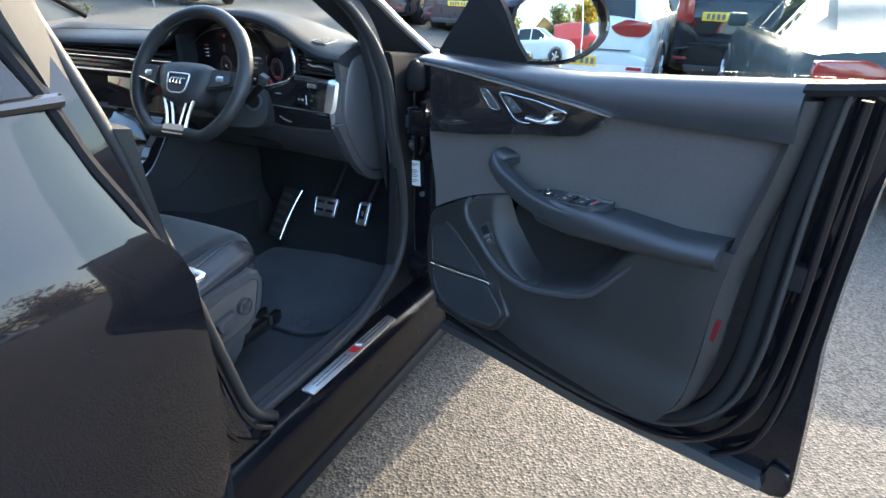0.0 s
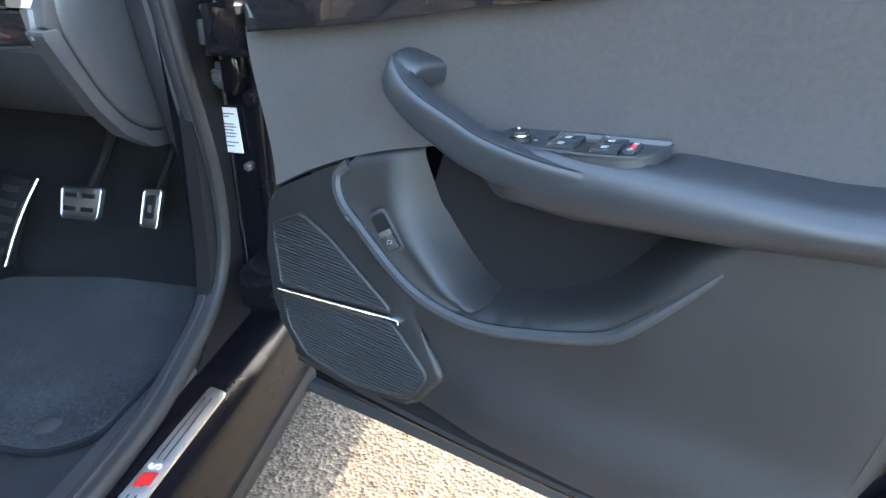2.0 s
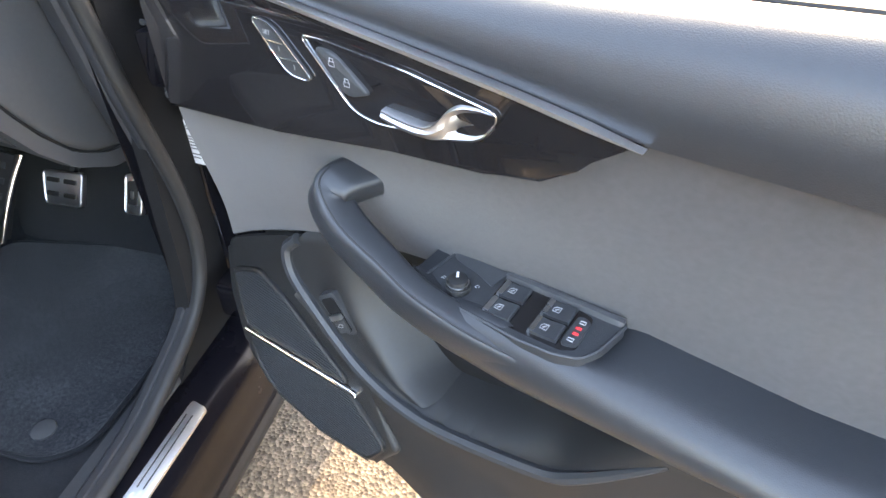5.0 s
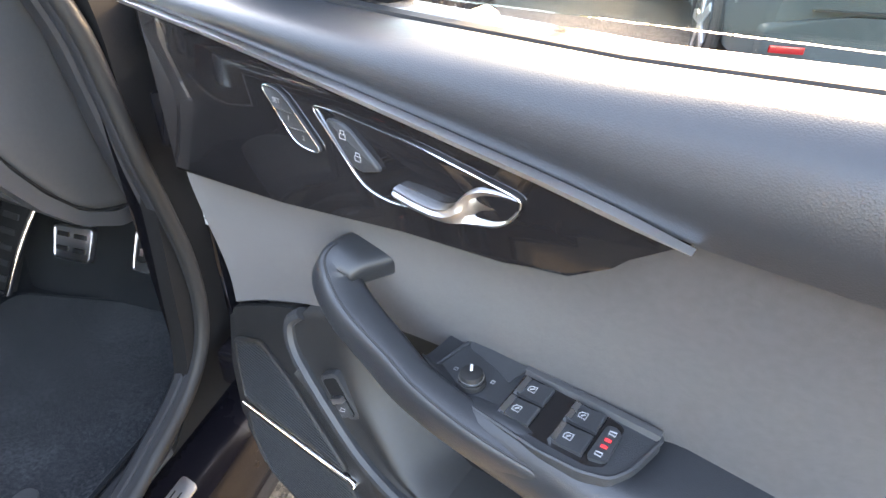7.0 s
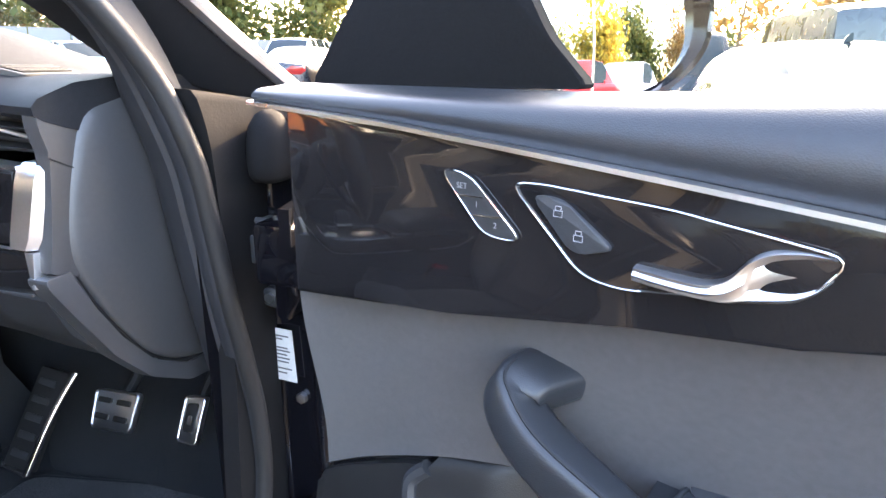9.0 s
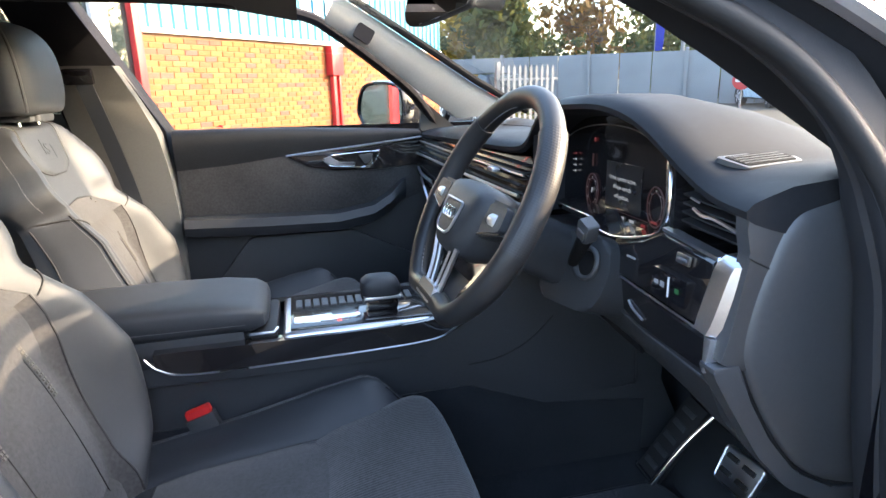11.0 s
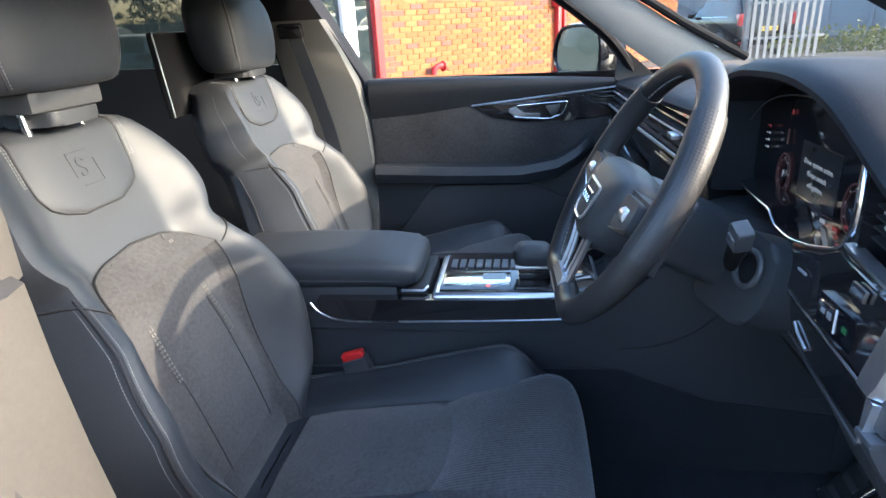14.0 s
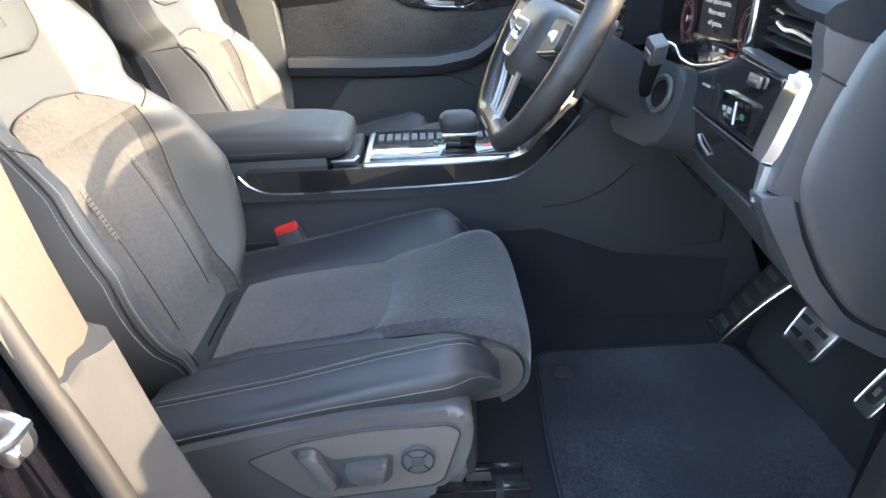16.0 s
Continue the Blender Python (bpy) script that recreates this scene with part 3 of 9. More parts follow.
    join(st, moved(cyl(0.010, 0.014, 12, 0.002), pose(0.925, -0.556, 0.875, 0, 90, 0)))
    part("striker", st, M_STEEL, car, "bright steel door striker")


driver_side_rear()


def passenger_side():
    x = -0.82
    # lower body
    part("outer_side", prism([(-2.0, 0.36), (-2.0, 1.21), (0.45, 1.19), (0.45, 0.36)], -0.97, -0.90, "x", 0.02), M_PAINT, car)
    # grey windscreen pillar trim with a speaker patch
    secs = []
    for k in range(13):
        t = k / 12
        a = line_of(t, ((-0.70, 0.488, 1.226), (-0.675, 0.30, 1.328), (-0.645, 0.158, 1.414), (-0.62, 0.02, 1.497), (-0.59, -0.124, 1.582)))
        b = line_of(t, ((-0.700, 0.260, 1.214), (-0.675, 0.130, 1.301), (-0.652, 0.035, 1.374), (-0.628, -0.045, 1.434), (-0.600, -0.165, 1.508)))
        secs.append([a, a.lerp(b, 0.12) + Vector((0.006, 0.0, 0.001)), a.lerp(b, 0.5) + Vector((0.012, 0.0, 0.002)), a.lerp(b, 0.9) + Vector((0.006, 0.0, 0.0)), b, b + Vector((-0.075, 0.012, 0.0)), a + Vector((-0.06, 0.004, -0.004))])
    part("windscreen_pillar", loft(secs), M_PILLAR_LIT, car, "grey passenger windscreen pillar trim")
    part("screen_border", tube([(-0.692, 0.502, 1.232), (-0.668, 0.312, 1.336), (-0.637, 0.168, 1.423), (-0.612, 0.030, 1.506), (-0.583, -0.114, 1.590)], 0.012, 8), M_DULL, car, "black border of the windscreen")
    part("speaker_patch", moved(prism(rrect(0.045, 0.055, 0.008, 3), -0.012, 0.004, "z", 0.002), Matrix.Translation((-0.601, -0.050, 1.476)) @ Matrix.Rotation(radians(-32), 4, 'X') @ Matrix.Rotation(radians(86), 4, 'Y')), M_HEADLINER, car, "square grey speaker patch")
    # door pillar
    up = []
    for z, dx, y0, y1 in ((0.42, 0.0, -0.98, -0.72), (0.90, 0.0, -0.96, -0.66), (1.20, 0.0, -0.94, -0.672), (1.35, 0.05, -0.97, -0.745), (1.60, 0.14, -1.03, -0.87)):
        up.append([(x + dx - 0.08, y0, z), (x + dx + 0.01, y0, z), (x + dx + 0.03, (y0 + y1) / 2, z), (x + dx + 0.01, y1, z), (x + dx - 0.08, y1 + 0.01, z)])
    part("door_pillar", loft(up), M_HEADLINER, car, "black passenger door pillar")
    low = []
    for z, dx, y0, y1 in ((0.42, 0.02, -0.96, -0.70), (0.60, 0.021, -0.95, -0.672), (0.80, 0.022, -0.94, -0.66), (0.95, 0.024, -0.93, -0.662), (1.10, 0.030, -0.92, -0.675), (1.20, 0.044, -0.925, -0.692), (1.30, 0.060, -0.94, -0.730), (1.40, 0.090, -0.96, -0.775)):
        low.append([(x + dx - 0.03, y0, z), (x + dx + 0.012, y0, z), (x + dx + 0.03, (y0 + y1) / 2, z), (x + dx + 0.012, y1, z), (x + dx - 0.03, y1 + 0.01, z)])
    part("pillar_cover", loft(low), M_TRIM, car, "grey lower passenger pillar cover")
    # side windows
    w1 = loft([[(-0.845, -0.67, 1.19), (-0.845, 0.20, 1.17)], [(-0.765, -0.75, 1.39), (-0.765, 0.0, 1.385)], [(-0.70, -0.81, 1.53), (-0.69, -0.21, 1.52)], [(-0.68, -0.85, 1.59), (-0.66, -0.40, 1.575)]], ring=False)
    g = part("side_window", w1, M_GLASS, car, "clear passenger window")
    g.visible_shadow = False
    w2 = loft([[(-0.845, -2.0, 1.22), (-0.845, -0.93, 1.20)], [(-0.68, -1.85, 1.57), (-0.68, -1.04, 1.60)]], ring=False)
    part("side_window", w2, M_TINT, car, "dark tinted rear window")
    fr = smooth_line([(-0.82, 0.225, 1.165), (-0.785, 0.13, 1.292), (-0.76, 0.018, 1.385), (-0.72, -0.13, 1.49), (-0.69, -0.22, 1.535), (-0.655, -0.42, 1.568), (-0.655, -0.6, 1.578), (-0.665, -0.85, 1.585)], 5)
    part("window_frame", tube(fr, 0.017, 8), M_HEADLINER, car, "black window frame")
    part("mirror_corner", prism(rounded([(0.29, 1.165), (0.15, 1.17), (0.155, 1.25), (0.175, 1.265)], 0.008, 3), -0.825, -0.795, "x", 0.006), M_PLASTIC, car, "black mirror corner cover")
    # rear door trim
    part("rear_door_trim", prism([(-2.0, 0.42), (-2.0, 1.28), (-0.95, 1.265), (-0.96, 0.42)], -0.86, -0.80, "x", 0.02), M_PLASTIC, car)


passenger_side()

# ---- the open driver's door ----
DOOR = pose(0.95, 0.235, 0, 0, 0, -20)
door = thing("driver_door", "open black car door with grey suede and gloss black trim", "car door", m=DOOR)
BELT = [(0.05, 1.220), (0.35, 1.221), (0.55, 1.227), (0.75, 1.243), (1.0, 1.266), (1.08, 1.274)]
STRIP = [(0.05, 1.2035), (0.22, 1.1945), (0.337, 1.185), (0.44, 1.176), (0.54, 1.1665), (0.632, 1.155)]
# pocket and pod outlines are placed to fit the camera's view
POCKET = smooth_line([(0.212, 0.90), (0.216, 0.858), (0.226, 0.812), (0.258, 0.786), (0.32, 0.737), (0.365, 0.712), (0.412, 0.700), (0.47, 0.699), (0.56, 0.718), (0.62, 0.740), (0.654, 0.772), (0.70, 0.84), (0.735, 0.90), (0.60, 0.895), (0.50, 0.905), (0.42, 0.97), (0.36, 0.975), (0.27, 0.955)], 4, True)
SPEAKER = [(0.062, 0.778), (0.10, 0.802), (0.15, 0.828), (0.20, 0.852), (0.224, 0.858), (0.211, 0.838), (0.222, 0.808), (0.252, 0.784), (0.314, 0.735), (0.360, 0.708), (0.362, 0.660), (0.416, 0.591), (0.368, 0.526), (0.253, 0.505), (0.137, 0.516), (0.078, 0.58), (0.056, 0.68)]


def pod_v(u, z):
    """How far back the loudspeaker pod's face is set to fit the camera's view."""
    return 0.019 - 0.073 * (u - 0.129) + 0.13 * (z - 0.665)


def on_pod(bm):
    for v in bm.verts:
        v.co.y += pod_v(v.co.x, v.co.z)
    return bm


def door_bottom(u):
    return line_at([(0.07, 0.62), (0.10, 0.575), (0.14, 0.53), (0.26, 0.512), (0.37, 0.525), (0.60, 0.508), (0.78, 0.500), (0.87, 0.500), (0.98, 0.508)], u)


FIELD_TOP = [(0.10, 1.028), (0.28, 1.053), (0.425, 1.081), (0.516, 1.093), (0.60, 1.125), (0.632, 1.155), (0.97, 1.165)]
FIELD_LOW = smooth_line([(0.05, 0.772), (0.10, 0.802), (0.15, 0.829), (0.22, 0.860), (0.29, 0.884), (0.38, 0.906), (0.46, 0.918), (0.56, 0.925), (0.97, 0.945)], 5)


def door_depth(u, z):
    """How far the trim stands back from the veneer (towards the seat: minus)."""
    d = 0.0
    zt, zl = line_at(FIELD_TOP, u), line_at(FIELD_LOW, u)
    if zl < z < zt + 0.01:
        d += (0.016 + 0.027 * ease(zt, zl + 0.03, z)) * ease(zl, zl + 0.006, z)
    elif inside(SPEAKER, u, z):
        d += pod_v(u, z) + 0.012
    elif inside(POCKET, u, z):
        lip = line_at([(0.22, 0.052), (0.26, 0.036), (0.32, 0.024), (0.41, 0.010), (0.48, 0.0)], u)
        d += lip + 0.115 * ease(0.0, 0.035 + 0.035 * ease(0.50, 0.62, u), edge_distance(POCKET, u, z))
    elif z > 0.80 and u < 0.34:
        d += 0.036
    d -= 0.018 * ease(0.66, 0.54, z) * ease(0.35, 0.5, u)
    d += 0.006 * ease(0.86, 0.97, u)
    return d


def build_door():
    # inner trim as one shaped panel
    rear = [(0.50, 0.840), (0.566, 0.876), (0.61, 0.889), (0.717, 0.899), (0.82, 0.904), (0.90, 0.913), (0.975, 0.926), (1.096, 0.952), (1.20, 0.966)]
    us = np.linspace(0.075, 0.965, 150)
    bm = bmesh.new()
    grid = []
    for u in us:
        z0, z1 = door_bottom(u), line_at(BELT, u) - 0.03
        col = []
        for k in range(96):
            zl = line_at(FIELD_LOW, u)
            z = z0 + (zl - z0) * k / 54 if k < 55 else zl + 0.0065 + (z1 - zl - 0.0065) * (k - 55) / 40
            uu = 0.10 + (u - 0.10) * (1 + (line_at(rear, z) - 0.965) / 0.865 * ease(0.55, 0.9, u))
            col.append(bm.verts.new((uu, door_depth(uu, zl - 0.012 if 52 < k < 55 else z), z)))
        grid.append(col)
    for i in range(len(us) - 1):
        for k in range(95):
            f = bm.faces.new((grid[i][k], grid[i + 1][k], grid[i + 1][k + 1], grid[i][k + 1]))
            f.material_index = 1 if k >= 55 else 0
    border = [e for e in bm.edges if e.is_boundary]
    ex = bmesh.ops.extrude_edge_only(bm, edges=border)
    bmesh.ops.translate(bm, vec=(0, 0.09, 0), verts=[v for v in ex["geom"] if isinstance(v, bmesh.types.BMVert)])
    part("trim_panel", bm, [M_DOORLOW, M_SUEDE_DOOR], door, "dark grey lower trim with a grey suede field")
    edge = [(0.497, 0.790, 0.800), (0.523, 0.848, 0.862), (0.566, 0.878, 0.896), (0.62, 0.891, 0.911), (0.70, 0.900, 0.925), (0.82, 0.905, 0.932), (0.90, 0.914, 0.939), (0.98, 0.927, 0.953), (1.08, 0.949, 0.972), (1.18, 0.966, 0.986), (1.235, 0.970, 0.992)]
    part("edge_strip", loft([[(a - 0.012, 0.010, z), (a, 0.006, z), (0.5 * (a + b), 0.014, z), (b, 0.030, z), (b, 0.055, z), (a - 0.012, 0.055, z)] for z, a, b in smooth_line(edge, 4)]), M_DOORLOW, door, "dark grey rear edge strip of the door trim")
    part("corner_panel", prism(rounded([(0.70, 0.462), (0.86, 0.47), (0.945, 0.525), (0.982, 0.62), (1.0, 0.90), (1.012, 1.10), (1.016, 1.248), (0.95, 1.24), (0.93, 1.05), (0.88, 0.90), (0.86, 0.66), (0.82, 0.56), (0.70, 0.53)], 0.01), 0.047, 0.060, "y"), M_DULL, door, "black sheet behind the trim's edge")
    # upper leather roll between the metal strip and the window
    secs = []
    for u in np.linspace(0.055, 0.968, 40):
        zb, zs = line_at(BELT, u), line_at(STRIP, u) if u < 0.632 else 1.155 + (u - 0.632) * 0.03
        secs.append(smooth_line([(u, -0.004, zs), (u, -0.010, zs + 0.35 * (zb - zs)), (u, -0.002, zs + 0.75 * (zb - zs)), (u, 0.018, zb - 0.002), (u, 0.045, zb + 0.001), (u, 0.07, zb - 0.004)], 3) + [(u, 0.07, zs), (u, 0.03, zs)])
    part("upper_trim", loft(secs), M_SOFT, door, "black grained leather upper roll")
    # gloss black veneer and its metal strip
    ven = [(0.10, 1.028), (0.28, 1.053), (0.425, 1.081), (0.516, 1.093), (0.565, 1.103), (0.592, 1.122), (0.612, 1.148), (0.63, 1.154)] + [(u, line_at(STRIP, u) - 0.001) for u in (0.56, 0.46, 0.337, 0.22, 0.10)]
    part("veneer", prism(ven, -0.008, 0.045, "y", 0.004, 2), M_GLOSS, door, "gloss black veneer")
    st = []
    for u in np.linspace(0.052, 0.634, 30):
        z = line_at(STRIP, u)
        h = 0.0027 * min(1.0, (0.64 - u) / 0.05)
        st.append([(u, -0.006, z - h), (u, -0.014, z - h * 0.6), (u, -0.014, z + h * 0.6), (u, -0.006, z + h)])
    part("metal_strip", loft(st), M_ALU, door, "thin brushed metal strip")
    # seat memory buttons
    sb = rounded([(0.273, 1.1675), (0.299, 1.1655), (0.345, 1.1225), (0.313, 1.1225)], 0.012, 4)
    part("memory_buttons", prism(sb, -0.0105, 0.0, "y", 0.002), M_PLASTIC, door, "seat memory buttons")
    part("bright_frame", tube([(u, -0.011, z) for u, z in sb], 0.0006, 6, True), M_CHROME, door)
    for t in (0.36, 0.66):
        a, b = (0.270 + t * 0.044, 1.165 - t * 0.044), (0.297 + t * 0.051, 1.164 - t * 0.040)
        part("button_gap", tube([(a[0] + 0.004, -0.0108, a[1]), (b[0] - 0.004, -0.0108, b[1])], 0.0007, 5), M_CHROME, door)
    rot = pose(0, 0, 0, 90, 0, 0)
    for txt, u, z in (("SET", 0.293, 1.156), ("1", 0.306, 1.144), ("2", 0.322, 1.131)):
        words("print", txt, 0.006, Matrix.Translation((u, -0.0109, z)) @ rot, M_ICON, door)
    # inner handle: bright frame, dished plate, lever, lock buttons
    fr = rounded([(0.333, 1.1635), (0.357, 1.165), (0.443, 1.160), (0.531, 1.148), (0.516, 1.126), (0.504, 1.119), (0.414, 1.105), (0.388, 1.109)], 0.012, 4)
    part("handle_plate", prism(fr, -0.0105, 0.0, "y", 0.002), M_GLOSS, door)
    part("bright_frame", tube([(u, -0.011, z) for u, z in fr], 0.0007, 6, True), M_CHROME, door, "thin chrome frame round the inner handle")
    lever = []
    shape = [(0.424, 1.1195, 0.0050, -0.018), (0.445, 1.1185, 0.0050, -0.0205), (0.464, 1.1182, 0.0052, -0.0205), (0.476, 1.1205, 0.0080, -0.0185), (0.485, 1.1270, 0.0135, -0.0155), (0.495, 1.1310, 0.0165, -0.0135), (0.508, 1.1340, 0.0160, -0.0125), (0.518, 1.1375, 0.0120, -0.0120), (0.524, 1.1410, 0.0070, -0.0115)]
    for u, z, h, y in smooth_line(shape, 5):
        dish = 0.004 * ease(0.478, 0.495, u)
        lever.append([(u, y + 0.012, z - h), (u, y + 0.003, z - h * 0.92), (u, y, z - h * 0.75), (u, y + dish, z - h * 0.4), (u, y - 0.002 + dish, z), (u, y + dish, z + h * 0.45), (u, y, z + h * 0.8), (u, y + 0.003, z + h * 0.95), (u, y + 0.012, z + h)])
    part("inner_handle", loft(lever), M_STEEL, door, "satin metal inner door handle")
    part("lock_buttons", prism(rounded([(0.350, 1.158), (0.372, 1.158), (0.411, 1.130), (0.383, 1.122)], 0.008, 3), -0.014, 0.0, "y", 0.002), M_PLASTIC, door, "door lock buttons")
    for u, z in ((0.371, 1.149), (0.386, 1.135)):
        ic = join(tube([(u - 0.003, -0.0143, z - 0.003), (u + 0.003, -0.0143, z - 0.003), (u + 0.003, -0.0143, z + 0.001), (u - 0.003, -0.0143, z + 0.001)], 0.0004, 4, True), tube([(u - 0.002, -0.0143, z + 0.001), (u - 0.002, -0.0143, z + 0.0038), (u + 0.002, -0.0143, z + 0.0038), (u + 0.002, -0.0143, z + 0.0015)], 0.0004, 4))
        part("print", ic, M_ICON, door)
    # grab handle running down into the armrest
    path = smooth_line([(0.368, 0.052, 1.012), (0.355, 0.026, 1.010), (0.345, 0.004, 1.008), (0.342, -0.006, 1.001), (0.350, -0.012, 0.990), (0.374, -0.018, 0.974), (0.412, -0.022, 0.956), (0.455, -0.027, 0.939), (0.52, -0.026, 0.926), (0.60, -0.018, 0.918)], 6)
    secs = []
    n = len(path)
    for i, p in enumerate(path):
        a, b = Vector(path[max(i - 1, 0)]), Vector(path[min(i + 1, n - 1)])
        t = (b - a).normalized()
        f = i / (n - 1)
        up = Vector((0.35, 0, 0.94)).lerp(Vector((0.6, -0.1, 0.8)), ease(0.1, 0.4, f)).normalized()
        up = (up - t * up.dot(t)).normalized()
        side = t.cross(up).normalized()
        h = 0.0180 + 0.005 * ease(0.45, 0.75, f) - 0.002 * ease(0.2, 0.0, f)
        w = 0.024 - 0.003 * ease(0.0, 0.35, f) - 0.004 * ease(0.5, 0.8, f)
        ring = []
        for k in range(28):
            an = 2 * math.pi * k / 28
            c, s_ = math.cos(an), math.sin(an)
            ring.append(Vector(p) + side * (w * math.copysign(abs(c) ** 0.5, c)) + up * (h * math.copysign(abs(s_) ** 0.5, s_)))
        secs.append(ring)
    grip = part("grab_handle", loft(secs), M_SOFT, door, "black leather grab handle")
    inner = [r[5] for r in secs[12:]]
    part("grip_seam", tube([tuple(p) for p in inner], 0.0013, 5), M_RUBBER, grip)
    # armrest
    shelf = []
    for u in np.linspace(0.44, 0.902, 40):
        zt = line_at([(0.44, 0.962), (0.49, 0.954), (0.61, 0.951), (0.80, 0.946), (0.90, 0.955), (0.932, 0.965)], u)
        zl = line_at([(0.44, 0.905), (0.48, 0.885), (0.57, 0.879), (0.73, 0.889), (0.932, 0.912)], u)
        q = ease(0.43, 0.50, u)
        dip = line_at([(0.44, 0.024), (0.50, 0.017), (0.62, 0.0085), (0.648, 0.006), (0.656, 0.0)], u)
        shelf.append(smooth_line([(u, 0.06, zt + 0.004 - dip), (u, 0.01, zt + 0.006 - dip), (u, -0.018 * q, zt + 0.003 - 0.5 * dip * ease(0.55, 0.48, u)), (u, -0.036 * q, zt - 0.010), (u, -0.040 * q, 0.5 * (zt + zl)), (u, -0.030 * q, zl + 0.010), (u, -0.012 * q, zl), (u, 0.06, zl - 0.002)], 3))
    part("armrest", loft(shelf), M_SOFT, door, "black leather armrest")
    # switch pack lying on the armrest
    base = Matrix.Translation((0.565, 0.012, 0.9530)) @ Matrix.Rotation(radians(-5.5), 4, 'Y')

    def sw(bm):
        return moved(bm, base)
    plate = rounded([(-0.104, 0.035), (-0.113, -0.020), (-0.100, -0.029), (-0.035, -0.037), (0.010, -0.0428), (0.044, -0.042), (0.065, -0.036), (0.0745, -0.020), (0.084, 0.022)], 0.006, 4)
    part("switch_plate", sw(prism(plate, -0.016, 0.0015, "z", 0.001)), M_PLASTIC, door, "dark grey window switch housing")
    part("switch_rim", sw(tube([(x, y, 0.002) for x, y in plate], 0.0020, 6, True)), M_PLASTIC, door)
    well = rounded([(-0.0385, 0.0235), (0.044, 0.0180), (0.056, 0.0140), (0.0575, -0.028), (0.046, -0.0345), (0.010, -0.0335), (-0.037, -0.0300)], 0.004, 4)
    part("key_well", sw(prism(well, -0.002, 0.0022, "z")), M_GLOSS, door, "gloss black well round the window keys")
    part("switch_ledge", sw(loft([[(x, y + 0.004, 0.0), (x, y + 0.004, 0.0055), (x, y + 0.002, 0.0068), (x, y - 0.003, 0.0062), (x, y - 0.005, 0.0015)] for x, y in ((-0.040, 0.0285), (0.02, 0.0252), (0.082, 0.0212))])), M_PLASTIC_L, door, "raised grey ledge behind the keys")
    part("switch_ramp", sw(loft([[(x0, y0, 0.0), (x0, y0, 0.0062), (x1, y1, 0.0022), (x1, y1, 0.0)] for x0, y0, x1, y1 in ((-0.103, 0.033, -0.099, 0.026), (-0.070, 0.0305, -0.066, 0.016), (-0.038, 0.0285, -0.0455, 0.007))])), M_PLASTIC, door, "sloping shoulder beside the mirror knob")
    kx, ky = -0.072, -0.0115
    part("mirror_knob", sw(moved(join(cyl(0.0125, 0.006, 28, 0.001), moved(cyl(0.0105, 0.013, 28, 0.003), pose(0, 0, 0.001))), pose(kx, ky, 0.0015))), M_RUBBER, door, "round black mirror adjuster knob")
    part("knob_ring", sw(tube([(kx + 0.0108 * math.cos(g), ky + 0.0108 * math.sin(g), 0.0100) for g in np.linspace(0, 2 * math.pi, 25)[:-1]], 0.0008, 5, True)), M_CHROME, door)
    part("knob_mark", sw(moved(box(-0.0012, 0.0012, 0.001, 0.0085, 0.0, 0.0006), pose(kx, ky, 0.0155, 0, 0, 30))), M_LABEL, door)
    for x, y in ((-0.094, -0.004), (-0.088, -0.0205), (-0.0575, 0.0), (-0.058, -0.0255)):
        part("print", sw(tube([(x - 0.0018, y - 0.0014, 0.0018), (x + 0.0018, y - 0.0014, 0.0018), (x + 0.0014, y + 0.0016, 0.0018), (x - 0.0014, y + 0.0016, 0.0018)], 0.00045, 4, True)), M_ICON, door)
    for x, y0, y1 in ((-0.0365, -0.0022, 0.0185), (-0.0365, -0.0280, -0.0068), (0.0110, -0.0048, 0.0158), (0.0108, -0.0302, -0.0092)):
        key = sw(loft([[(x + 0.004, y, 0.0015), (x + 0.004, y, 0.0062), (x + 0.014, y, 0.0050), (x + 0.0275, y, 0.0060), (x + 0.0290, y, 0.0050), (x + 0.0290, y, 0.0015)] for y in (y0, y0 + 0.001, y1 - 0.001, y1)]))
        part("window_key", key, M_PLASTIC, door, "black window switch", smooth=False)
        part("key_edge", sw(prism(rounded([(x, 0.0015), (x + 0.0072, 0.0015), (x + 0.0072, 0.0068), (x + 0.0025, 0.0078)], 0.0008, 2), y0 + 0.0008, y1 - 0.0008, "y")), M_STEEL, door, "metal front edge of the window switch")
        cx, cy = x + 0.0132, 0.5 * (y0 + y1)
        pane = [(cx - 0.0032, cy - 0.0028, 0.0058), (cx + 0.0032, cy - 0.0034, 0.0058), (cx + 0.0032, cy + 0.0034, 0.0058), (cx - 0.0018, cy + 0.0030, 0.0058), (cx - 0.0034, cy + 0.0008, 0.0058)]
        part("print", sw(join(tube(pane, 0.0005, 4, True), tube([(cx - 0.0012, cy - 0.0012, 0.0058), (cx + 0.0014, cy + 0.0014, 0.0058)], 0.0007, 4))), M_ICON, door)
    kid = rounded([(0.0430, -0.0300), (0.0575, -0.0265), (0.0575, 0.0050), (0.0500, 0.0090), (0.0440, 0.0070)], 0.005, 4)
    part("child_lock_key", sw(prism(kid, 0.0015, 0.0055, "z", 0.001)), M_PLASTIC, door, "child lock key")
    for y in (-0.0140, -0.0068):
        part("child_lock_light", sw(box(0.0482, 0.0532, y - 0.0014, y + 0.0014, 0.0054, 0.0060)), M_REDGLOW, door)
